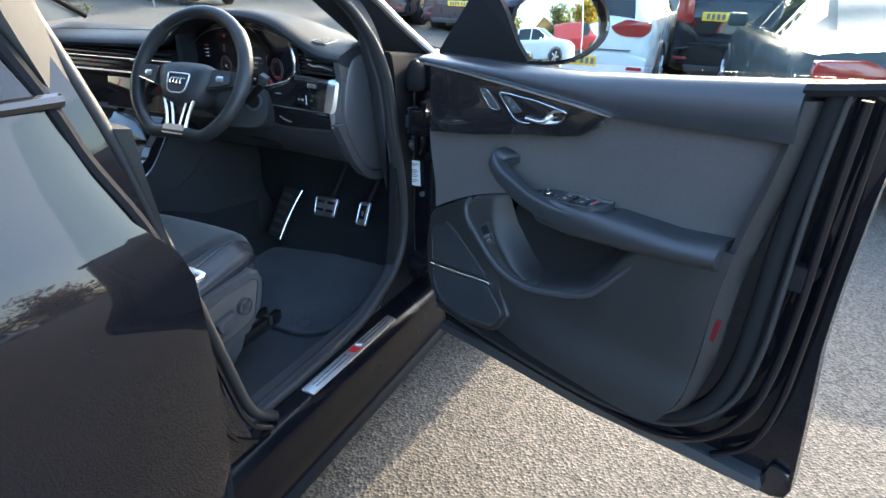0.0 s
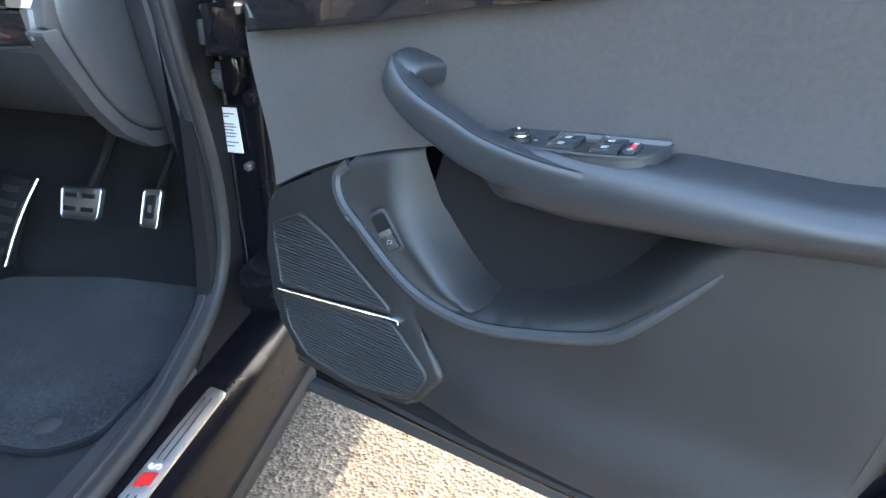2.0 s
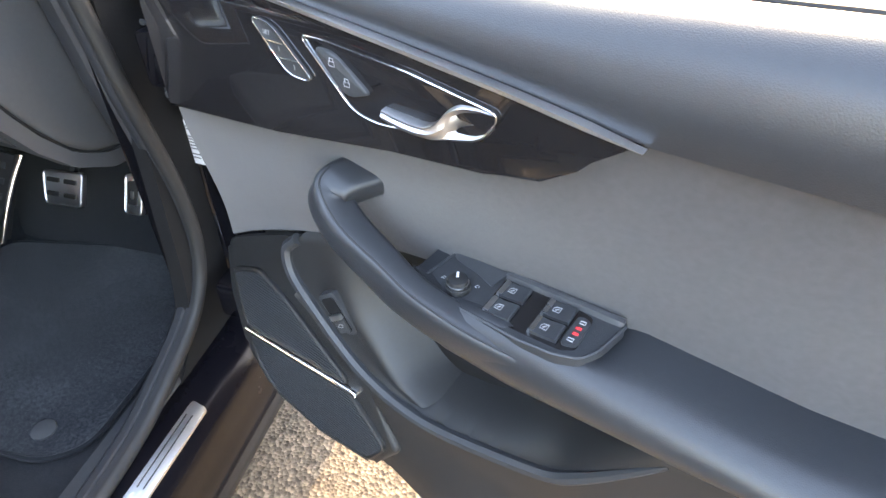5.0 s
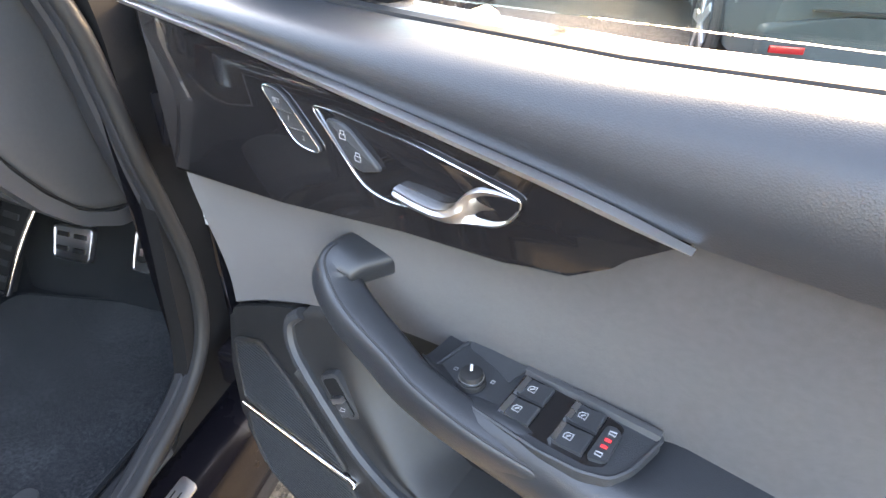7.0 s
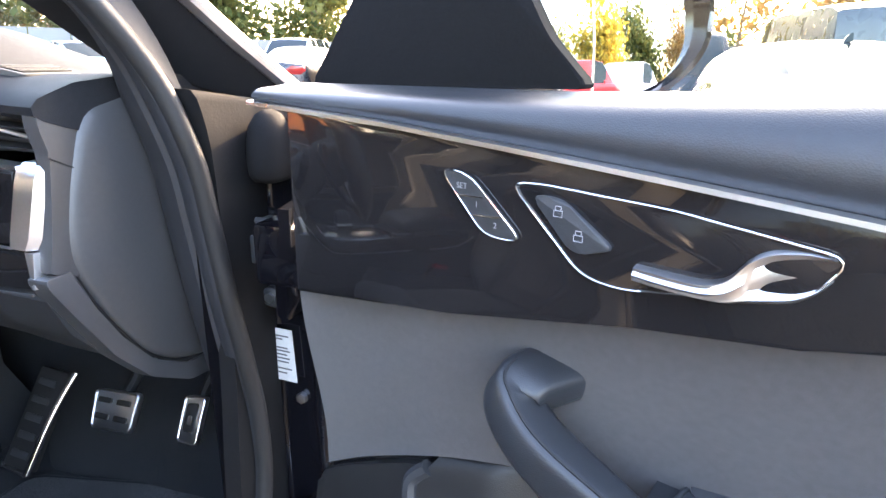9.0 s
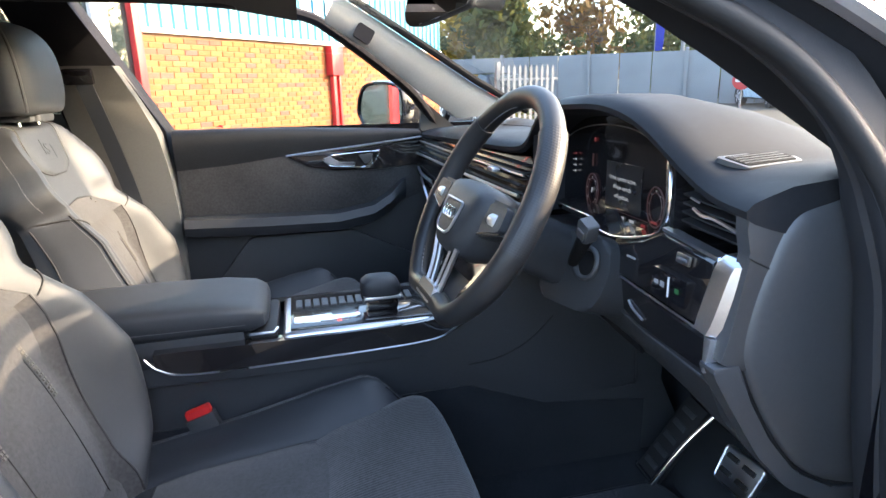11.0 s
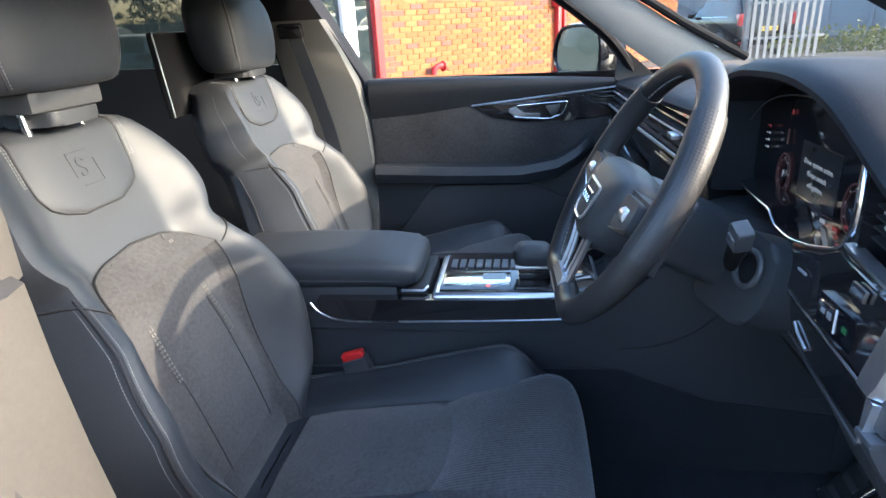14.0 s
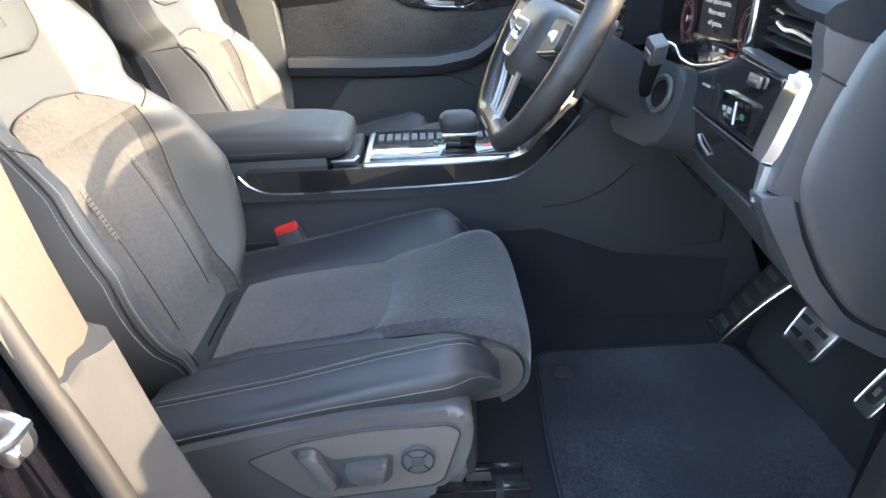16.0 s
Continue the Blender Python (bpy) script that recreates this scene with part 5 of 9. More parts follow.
    for line in (((0.024, 0.010, 0), (0.024, -0.026, 0), (-0.020, -0.026, 0)), ((-0.026, -0.012, 0), (-0.026, 0.026, 0), (0.012, 0.026, 0))):
        part("badge", moved(tube(line, 0.0009, 4), tilt), M_LEATHER, seat)
    words("badge", "S", 0.045, tilt @ pose(-0.006, 0, 0), M_LEATHER, seat, "embossed letter")
    # headrest on two posts
    SHAPE = ((0.0, 0.105, 0.040, 0), (0.008, 0.130, 0.062, 0), (0.045, 0.145, 0.076, 0.0), (0.10, 0.150, 0.080, 0.004), (0.155, 0.144, 0.076, 0.006), (0.192, 0.120, 0.060, 0.004), (0.208, 0.085, 0.040, 0), (0.214, 0.03, 0.012, 0))
    HY, HZ = -0.252, 1.312 + head
    rings = []
    for z, w, d, dy in smooth_line(SHAPE, 3):
        ring = []
        for i in range(36):
            a = 2 * math.pi * i / 36
            c, s_ = math.cos(a), math.sin(a)
            ring.append((w * math.copysign(abs(c) ** 0.55, c), HY + dy - 0.16 * z + d * math.copysign(abs(s_) ** 0.7, s_), HZ + z))
        rings.append(ring)
    part("headrest", loft(rings), M_LEATHER, seat, "black leather headrest")
    for sx in (-1, 1):
        line = [(sx * w * 0.86, HY + dy - 0.16 * z + d * 0.745, HZ + z) for z, w, d, dy in smooth_line(SHAPE[1:7], 4)]
        seam(line, seat, 0.0014)
        stitches([(sx * w * 0.835, HY + dy - 0.16 * z + d * 0.775, HZ + z) for z, w, d, dy in smooth_line(SHAPE[1:7], 4)], seat, Vector((sx * 0.4, 1, 0)), 0.0005)
    part("headrest_collar", box(-0.075, 0.075, -0.30, -0.215, 1.283 + head * 0.6, 1.313 + head, 0.006), M_PLASTIC, seat)
    part("collar_guide", prism(rounded([(-0.055, -0.29), (-0.05, -0.205), (0.05, -0.205), (0.055, -0.29)], 0.015), 1.262, 1.283, "z", 0.006), M_LEATHER, seat)
    for sx in (-0.055, 0.055):
        part("headrest_post", tube([(sx, -0.245, 1.22), (sx, -0.26, 1.34)], 0.006, 10), M_CHROME, seat, "chrome headrest post")
    # cushion seams
    for sx in (-1, 1):
        for dx in (0.233, 0.243):
            line = [(sx * dx * (1 - 0.15 * ease(0.40, 0.495, y)), y, line_at(CUSH_TOP, y) - (0.0 if dx < 0.24 else 0.002) + 0.0006) for y in [-0.01 + 0.47 * k / 40 for k in range(41)]]
            stitches(line, seat, Vector((0, 0, 1)), 0.0005)
        seam([(sx * 0.238 * (1 - 0.15 * ease(0.40, 0.495, y)), y, line_at(CUSH_TOP, y)) for y in [-0.02 + 0.49 * k / 40 for k in range(41)]], seat, 0.0016)
        line = [(sx * 0.2855 * (1 - 0.15 * ease(0.40, 0.495, y)), y, line_at(CUSH_LOW, y)) for y in [-0.01 + 0.49 * k / 30 for k in range(31)]]
        stitches(line, seat, Vector((sx, 0, 0)), 0.0005)
        seam([(sx * 0.131, y, line_at(CUSH_MID, y) - 0.006) for y in [0.03 + 0.28 * k / 10 for k in range(11)]], seat, 0.003)
    # base: side covers, switches, rails
    for sx in (-1, 1):
        cov = rounded([(-0.06, 0.585), (0.03, 0.632), (0.16, 0.662), (0.28, 0.684), (0.425, 0.692), (0.450, 0.672), (0.446, 0.62), (0.425, 0.552), (0.375, 0.538), (0.337, 0.468), (0.30, 0.455), (0.117, 0.443), (-0.06, 0.47)], 0.02, 4)
        x0, x1 = (0.250, 0.300) if sx > 0 else (-0.300, -0.250)
        part("side_cover", prism(cov, x0 if sx < 0 else x1, x1 if sx < 0 else x0, "x", 0.012, 3), M_PLASTIC_L, seat, "grey plastic seat side cover")
        if sx > 0 and detailed:
            pan = rounded([(0.125, 0.616), (0.20, 0.646), (0.30, 0.664), (0.415, 0.668), (0.432, 0.655), (0.405, 0.562), (0.39, 0.552), (0.225, 0.533), (0.20, 0.538)], 0.012, 4)
            part("switch_panel", prism(pan, 0.3035, 0.285, "x", 0.003), M_PLASTIC_B, seat, "brown grey seat switch panel")
            part("panel_groove", tube([(0.3035, y, z) for y, z in pan], 0.0016, 5, True), M_RUBBER, seat)
            well = rounded([(0.188, 0.634), (0.222, 0.642), (0.245, 0.612), (0.335, 0.620), (0.33, 0.570), (0.315, 0.56), (0.225, 0.550)], 0.01, 3)
            part("switch_well", prism(well, 0.3045, 0.285, "x", 0.001), M_PLASTIC, seat)
            part("seat_switch", prism(rounded([(0.200, 0.632), (0.226, 0.634), (0.256, 0.568), (0.230, 0.560)], 0.008), 0.320, 0.285, "x", 0.006), M_PLASTIC_L, seat, "seat recline switch")
            part("seat_switch", prism(rounded([(0.263, 0.604), (0.283, 0.608), (0.327, 0.612), (0.316, 0.574), (0.276, 0.574)], 0.008), 0.320, 0.285, "x", 0.006), M_PLASTIC_L, seat, "seat slide switch")
            ly, lz = 0.369, 0.609
            part("lumbar_switch", moved(cyl(0.0245, 0.010, 28, 0.003), pose(0.301, ly, lz, 0, 90, 0)), M_PLASTIC_L, seat, "round four-way lumbar switch")
            part("lumbar_ring", tube([(0.3115, ly + 0.0225 * math.cos(a), lz + 0.0225 * math.sin(a)) for a in np.linspace(0, 2 * math.pi, 33)[:-1]], 0.0014, 5, True), M_RUBBER, seat)
            part("lumbar_centre", box(0.310, 0.3135, ly - 0.009, ly + 0.009, lz - 0.009, lz + 0.009, 0.002), M_PLASTIC, seat)
            for a in (45, 135, 225, 315):
                c, s_ = math.cos(radians(a)), math.sin(radians(a))
                part("lumbar_groove", tube([(0.3115, ly + 0.012 * c, lz + 0.012 * s_), (0.3115, ly + 0.022 * c, lz + 0.022 * s_)], 0.0013, 4), M_RUBBER, seat)
    for sx, dz in ((-0.20, 0.0), (0.245, 0.100)):
        rail = box(sx - 0.028, sx + 0.028, -0.10, 0.535, 0.362 + dz, 0.372 + dz, 0.002)
        join(rail, box(sx + 0.008, sx + 0.030, -0.10, 0.540, 0.370 + dz, 0.400 + dz, 0.003))
        join(rail, box(sx - 0.030, sx - 0.018, -0.10, 0.535, 0.370 + dz, 0.398 + dz, 0.002))
        part("seat_rail", rail, M_GLOSS, seat, "black seat rail")
        part("rail_slot", box(sx - 0.018, sx + 0.008, -0.10, 0.53, 0.373 + dz, 0.380 + dz), M_RUBBER, seat)
        part("rail_clip", box(sx + 0.006, sx + 0.033, 0.485, 0.497, 0.374 + dz, 0.403 + dz, 0.002), M_RUBBER, seat)
        part("rail_clip", box(sx - 0.016, sx + 0.004, 0.44, 0.48, 0.380 + dz, 0.392 + dz, 0.002), M_STEEL, seat)
        if dz:
            part("rail_plinth", box(sx - 0.05, sx + 0.004, -0.12, 0.27, 0.355, 0.362 + dz, 0.012, 2), M_CARPET, seat, "carpeted plinth under the seat rail")
        foot = [(0.20, 0.40 + dz), (0.30, 0.455 + dz * 0.9), (0.40, 0.445 + dz), (0.445, 0.425 + dz), (0.43, 0.392 + dz), (0.38, 0.380 + dz)]
        part("seat_foot", prism(rounded(foot, 0.012), sx - 0.018, sx + 0.008, "x", 0.004), M_PLASTIC_L, seat)
    part("seat_pan", box(-0.24, 0.24, 0.0, 0.46, 0.49, 0.62, 0.02), M_RUBBER, seat)
    return seat


def ribbed():
    m = surface("ribbed_suede", (0.046, 0.045, 0.047), 0.9, sheen=0.25, vary=0.40, sharp=(0.36, 0.64), scale=6, spec=0.2)
    t = m.node_tree
    co = [n for n in t.nodes if n.bl_idname == "ShaderNodeTexCoord"][0]
    w = t.nodes.new("ShaderNodeTexWave")
    w.wave_type, w.bands_direction = 'BANDS', 'X'
    w.inputs["Scale"].default_value = 55
    t.links.new(co.outputs["Object"], w.inputs["Vector"])
    bp = t.nodes.new("ShaderNodeBump")
    bp.inputs["Strength"].default_value, bp.inputs["Distance"].default_value = 0.22, 0.002
    t.links.new(w.outputs[1], bp.inputs["Height"])
    t.links.new(bp.outputs[0], t.nodes["Principled BSDF"].inputs["Normal"])
    return m


M_RIBBED = ribbed()
driver_seat = build_seat("driver_seat", "black leather driver's seat with grey suede centre and pale stitching", pose(0.40, -0.585, 0), True)
passenger_seat = build_seat("passenger_seat", "black leather front passenger seat with grey suede centre", pose(-0.40, -0.65, 0), False, -0.034)
# seat belt buckle
buckle = thing("belt_buckle", "black seat belt buckle with a red release button beside the console", "belt buckle", m=pose(0.155, -0.49, 0.70, 18, 0, 0))
part("buckle_body", box(-0.014, 0.014, -0.028, 0.028, -0.18, 0.018, 0.006), M_PLASTIC, buckle)
part("release_button", box(-0.010, 0.010, -0.024, 0.024, 0.012, 0.032, 0.004), M_RED, buckle, "red release button")
# rear bench
rear = thing("rear_seat", "dark rear bench seat", "car seat", m=pose(0, -1.55, 0))
part("cushion", box(-0.66, 0.66, -0.25, 0.25, 0.45, 0.70, 0.06, 3), M_LEATHER, rear)
part("backrest", moved(box(-0.66, 0.66, -0.07, 0.07, 0.0, 0.62, 0.05, 3), pose(0, -0.25, 0.66, 16, 0, 0)), M_LEATHER, rear)
for hx in (-0.42, 0.42):
    part("headrest", moved(box(-0.13, 0.13, -0.04, 0.04, 0.0, 0.14, 0.035, 3), pose(hx, -0.44, 1.26, 12, 0, 0)), M_LEATHER, rear)

# ---- dashboard ----
dash = thing("dashboard", "black soft dashboard with gloss panels and metal trim", "dashboard")
# the rear lip of the top pad: across, how far back it stands, its height
LIP = smooth_line([(-0.80, 0.150, 1.172), (-0.5, 0.158, 1.184), (-0.1, 0.172, 1.198), (0.06, 0.180, 1.206), (0.115, 0.184, 1.222), (0.155, 0.182, 1.252), (0.20, 0.178, 1.280), (0.265, 0.176, 1.296), (0.345, 0.176, 1.302), (0.43, 0.176, 1.304), (0.50, 0.178, 1.295), (0.55, 0.182, 1.278), (0.60, 0.187, 1.250), (0.64, 0.190, 1.228), (0.68, 0.189, 1.213), (0.72, 0.183, 1.207), (0.770, 0.174, 1.206)], 3)


def build_dash():
    # top pad: one skin from the windscreen over the instruments to its rolled rear lip
    secs = []
    for x, yf, zt in LIP:
        hump = max(0.0, zt - 1.21)
        base = max(zt, 1.224) if x > 0.1 else zt + 0.012
        mid = base - 0.22 * hump
        far = 1.205 + 0.45 * hump
        dip = 0.055 if x > 0.13 else 0.020
        back = 0.262 if 0.13 < x < 0.60 else yf + 0.035
        secs.append([(x, 0.66, 1.150), (x, 0.60, 1.176), (x, 0.50, far), (x, 0.40, mid), (x, 0.30, base), (x, yf + 0.055, zt + 0.5 * (base - zt) + 0.002), (x, yf + 0.026, zt + 0.002), (x, yf + 0.009, zt - 0.004), (x, yf + 0.001, zt - 0.012), (x, yf + 0.002, zt - 0.020), (x, yf + 0.012, zt - 0.026), (x, back, zt - dip * 0.62), (x, 0.30, zt - dip - 0.004), (x, 0.34, 1.06), (x, 0.62, 1.06)])
    part("top_pad", loft(secs), M_DASH, dash, "black grained dashboard top with a hood over the instruments")
    # raised edge where the top pad meets the windscreen, and its joint line
    part("pad_joint", tube([(x, 0.405, (max(zt, 1.224) if x > 0.1 else zt + 0.012) - 0.22 * max(0.0, zt - 1.21) + 0.0005) for x, yf, zt in LIP if x < 0.12], 0.0022, 5), M_RUBBER, dash)
    # passenger side: gloss panel, stacked vents and bright lines
    part("face_panel", loft([[(x, y + 0.02, 0.97), (x, y, 0.985), (x, y - 0.016, 1.085), (x, y + 0.025, 1.175), (x, y + 0.10, 1.175), (x, y + 0.10, 0.97)] for x, y in ((-0.80, 0.155), (-0.4, 0.165), (0.12, 0.185), (0.15, 0.20))]), M_GLOSS, dash, "gloss black dashboard panel")
    for k in range(5):
        z = 1.104 + 0.0135 * k
        part("vent_slat", loft([[(x, y - 0.014 + 0.0040 * k, z), (x, y - 0.018 + 0.0040 * k, z + 0.003), (x, y + 0.03, z + 0.004), (x, y + 0.03, z)] for x, y in ((-0.79, 0.155), (-0.4, 0.165), (0.12, 0.185))]), M_PLASTIC, dash)
    for z, r, x1 in ((1.138, 0.0026, 0.13), (1.097, 0.0042, 0.135)):
        part("bright_line", tube([(-0.79, 0.132 + (z - 1.09) * 0.3, z), (-0.4, 0.142 + (z - 1.09) * 0.3, z + 0.001), (x1, 0.163 + (z - 1.09) * 0.3, z + 0.004)], r, 6), M_ALU, dash, "bright line along the dashboard")
    part("vent_tab", box(-0.02, 0.02, 0.146, 0.165, 1.136, 1.146, 0.003), M_ALU, dash)
    for a, b, c in (((-0.79, 0.140, 1.045), (-0.72, 0.138, 1.030), (-0.60, 0.144, 1.022)), ((-0.79, 0.148, 1.010), (-0.72, 0.144, 0.985), (-0.66, 0.146, 0.945))):
        part("bright_trim", loft([[(x, y, z - 0.006), (x, y - 0.006, z - 0.003), (x, y - 0.006, z + 0.003), (x, y, z + 0.006)] for x, y, z in smooth_line([a, b, c], 5)]), M_ALU, dash, "bent bright trim on the glovebox panel")
    part("glovebox", loft([[(x, 0.175, 0.985), (x, 0.158, 0.97), (x, 0.175, 0.86), (x, 0.24, 0.80), (x, 0.40, 0.78), (x, 0.40, 0.985)] for x in (-0.80, -0.5, -0.145)]), M_PLASTIC, dash, "dark glovebox")
    # centre displays
    part("centre_display", moved(box(-0.135, 0.115, -0.004, 0.004, -0.05, 0.048, 0.004), pose(-0.01, 0.148, 1.035, -12, 0, 3)), M_SCREEN, dash, "dark glass centre display")
    part("climate_display", moved(box(-0.115, 0.105, -0.004, 0.004, -0.045, 0.045, 0.004), pose(0.0, 0.105, 0.935, -38, 0, 3)), M_SCREEN, dash, "dark glass climate display")
    part("display_edge", tube([(-0.15, 0.139, 0.984), (0.105, 0.150, 0.984)], 0.0025, 6), M_ALU, dash)
    part("console_front", prism(rounded([(0.04, 0.83), (0.10, 0.90), (0.165, 0.98), (0.30, 1.0), (0.55, 1.0), (0.55, 0.44), (0.10, 0.44)], 0.02), -0.112, 0.108, "x", 0.01), M_PLASTIC, dash, "dark centre stack")
    # deep instrument binnacle: display, floor and side cheeks
    clus = [(0.15, 1.19), (0.185, 1.235), (0.25, 1.262), (0.36, 1.272), (0.46, 1.265), (0.53, 1.240), (0.575, 1.205), (0.59, 1.16), (0.58, 1.12), (0.55, 1.10), (0.47, 1.078), (0.40, 1.080), (0.33, 1.095), (0.16, 1.098)]
    part("instrument_display", prism(rounded(clus, 0.02), 0.252, 0.31, "y", 0.002), M_SCREEN, dash, "dark digital instrument display")
    EDGE = [(0.20, 0.215, 1.100), (0.275, 0.206, 1.103), (0.335, 0.200, 1.106), (0.377, 0.198, 1.106), (0.393, 0.197, 1.099), (0.410, 0.197, 1.0925), (0.455, 0.197, 1.0915), (0.505, 0.197, 1.101), (0.545, 0.197, 1.112), (0.572, 0.197, 1.122), (0.588, 0.197, 1.136), (0.597, 0.198, 1.157), (0.597, 0.199, 1.180), (0.590, 0.201, 1.205), (0.580, 0.204, 1.228)]
    edge = smooth_line(EDGE, 5)
    n = len(edge)
    secs = []
    for i, p in enumerate(edge):
        a, b = edge[max(i - 1, 0)], edge[min(i + 1, n - 1)]
        d = Vector((b[0] - a[0], 0, b[2] - a[2])).normalized()
        o = Vector((d.z, 0, -d.x))
        w = 0.0022 + 0.0042 * ease(0.66, 0.80, i / n) * ease(1.02, 0.86, i / n)
        q = Vector(p)
        secs.append([q + o * (w * math.cos(g)) + Vector((0, 0.004 - 0.9 * w * math.sin(g), 0)) for g in np.linspace(-0.5, math.pi + 0.5, 9)])
    part("chrome_edge", loft(secs), M_CHROME, dash, "bright metal edge round the instruments")
    floor_ = [[(x, y + 0.002, z), (x, 0.262, z + 0.010), (x, 0.262, z - 0.012), (x, y + 0.010, z - 0.012)] for x, y, z in edge if x < 0.586 and z < 1.14]
    part("binnacle_floor", loft(floor_), M_GLOSS, dash, "gloss black floor of the instrument binnacle")
    part("binnacle_cheek", loft([[(0.592, 0.204, z), (0.602, 0.202, z), (0.612, 0.215, z), (0.608, 0.27, z), (0.585, 0.27, z)] for z in (1.128, 1.16, 1.20, 1.238)]), M_GLOSS, dash)
    part("binnacle_cheek", loft([[(0.150, 0.190, z), (0.164, 0.196, z), (0.170, 0.27, z), (0.140, 0.27, z)] for z in (1.075, 1.15, 1.225)]), M_DASH, dash)
    part("upper_arc", tube(smooth_line([(0.170, 0.236, 1.196), (0.215, 0.236, 1.226), (0.275, 0.236, 1.246), (0.36, 0.236, 1.256), (0.45, 0.236, 1.252), (0.51, 0.236, 1.234)], 5), 0.0011, 5), M_PLASTIC_L, dash, "thin pale line over the instruments")
    lit = glow("display_white", (0.8, 0.85, 0.9), 0.05)
    red = glow("display_red", (1.0, 0.12, 0.12), 0.022)
    dim = glow("gauge_rim", (0.55, 0.22, 0.24), 0.008)
    face = 0.2505
    up = pose(0, 0, 0, 90, 0, 0)
    for txt, x, z, s in (("Drive system active.", 0.392, 1.168, 0.0105), ("Please switch", 0.392, 1.153, 0.0105), ("off ignition.", 0.392, 1.138, 0.0105), ("P", 0.288, 1.133, 0.014)):
        words("display_text", txt, s, Matrix.Translation((x, face, z)) @ up, lit, dash)
    part("display_panel", box(0.338, 0.450, face + 0.0002, face + 0.0010, 1.118, 1.194, 0.0), surface("display_field", (0.024, 0.026, 0.030), 0.3), dash)
    for cx, cz in ((0.288, 1.133), (0.492, 1.140)):
        for r, q in ((1.0, 0.0012), (0.72, 0.0007)):
            part("gauge_ring", tube([(cx + 0.0225 * r * math.cos(a), face, cz + 0.031 * r * math.sin(a)) for a in np.linspace(0, 2 * math.pi, 33)[:-1]], q, 5, True), dim, dash)
        for a in np.linspace(-0.6, 3.7, 7):
            part("gauge_mark", box(cx + 0.018 * math.cos(a) - 0.0007, cx + 0.018 * math.cos(a) + 0.0007, face - 0.0005, face, cz + 0.025 * math.sin(a) - 0.001, cz + 0.025 * math.sin(a) + 0.001), lit, dash)
        part("gauge_mark", box(cx - 0.010, cx + 0.008, face - 0.0005, face, cz - 0.026, cz - 0.022), red, dash)
    for x, w, m_ in ((0.345, 0.005, red), (0.372, 0.007, lit), (0.400, 0.004, lit), (0.428, 0.007, lit), (0.462, 0.006, red)):
        part("display_mark", box(x - w, x + w, face - 0.0005, face, 1.102, 1.107), m_, dash)
    part("display_mark", box(0.325, 0.475, face - 0.0003, face, 1.1125, 1.1133), dim, dash)
    for k, z in enumerate((1.192, 1.181, 1.170, 1.159)):
        for j in range(2):
            part("display_mark", box(0.206 + 0.009 * j, 0.212 + 0.009 * j, face - 0.0005, face, z, z + (0.0032 if j else 0.0014)), lit if k else red, dash)
    part("display_mark", box(0.285, 0.291, face - 0.0005, face, 1.178, 1.200), dim, dash)
    part("display_mark", box(0.290, 0.296, face - 0.0005, face, 1.222, 1.229), red, dash)
    # side vent
    part("vent_frame", prism(rounded([(0.606, 1.140), (0.606, 1.215), (0.66, 1.205), (0.735, 1.185), (0.748, 1.142)], 0.006), 0.222, 0.28, "y"), M_RUBBER, dash, "black side vent")
    for k in range(4):
        z = 1.146 + 0.0112 * k
        part("vent_slat", loft([[(x, y, z + dz), (x, y - 0.001, z + dz + 0.0028), (x, y + 0.022, z + dz + 0.006), (x, y + 0.022, z + dz + 0.003)] for x, y, dz in ((0.616, 0.208, 0.004), (0.67, 0.204, 0.001), (0.736 - 0.004 * k, 0.206, -0.002))]), M_RUBBER, dash)
    part("vent_post", loft([[(x - 0.004, 0.198, z), (x + 0.006, 0.196, z), (x + 0.008, 0.23, z), (x - 0.004, 0.23, z)] for x, z in ((0.612, 1.140), (0.612, 1.18), (0.610, 1.216))]), M_GLOSS, dash)
    part("vent_tab", tube(smooth_line([(0.648, 0.202, 1.172), (0.668, 0.200, 1.167), (0.690, 0.199, 1.168), (0.730, 0.200, 1.161)], 4), 0.0024, 6), M_ALU, dash, "bright vent tab")
    part("vent_tab", tube([(0.640, 0.203, 1.184), (0.658, 0.202, 1.181)], 0.0016, 5), M_ALU, dash)
    # light switch panel below the bright strip
    part("bright_strip", loft([[(x, y, z - 0.0030), (x, y - 0.004, z - 0.002), (x, y - 0.004, z + 0.0022), (x, y + 0.010, z + 0.0035)] for x, y, z in ((0.600, 0.197, 1.136), (0.66, 0.190, 1.134), (0.728, 0.184, 1.131))]), M_ALU, dash, "bright strip below the vent")
    pan = [[(x, y0, zt), (x, y0 - 0.005, zt - 0.004), (x, y1 - 0.004, zb + 0.004), (x, y1, zb), (x, 0.26, zb), (x, 0.26, zt)] for x, y0, zt, y1, zb in ((0.455, 0.200, 1.085, 0.195, 1.052), (0.50, 0.196, 1.093, 0.186, 1.049), (0.56, 0.195, 1.112, 0.182, 1.048), (0.605, 0.193, 1.133, 0.180, 1.047), (0.725, 0.182, 1.129, 0.172, 1.047))]
    part("switch_panel", loft(pan), M_GLOSS, dash, "gloss black light switch panel")
    part("bright_line", tube([(0.455, 0.196, 1.053), (0.50, 0.184, 1.0475), (0.56, 0.180, 1.0465), (0.64, 0.174, 1.0465), (0.715, 0.168, 1.0465)], 0.0017, 6), M_ALU, dash)
    part("light_keys", prism(rounded([(0.618, 1.094), (0.692, 1.094), (0.690, 1.058), (0.616, 1.058)], 0.003), 0.170, 0.19, "y", 0.001), M_SCREEN, dash, "black light keys")
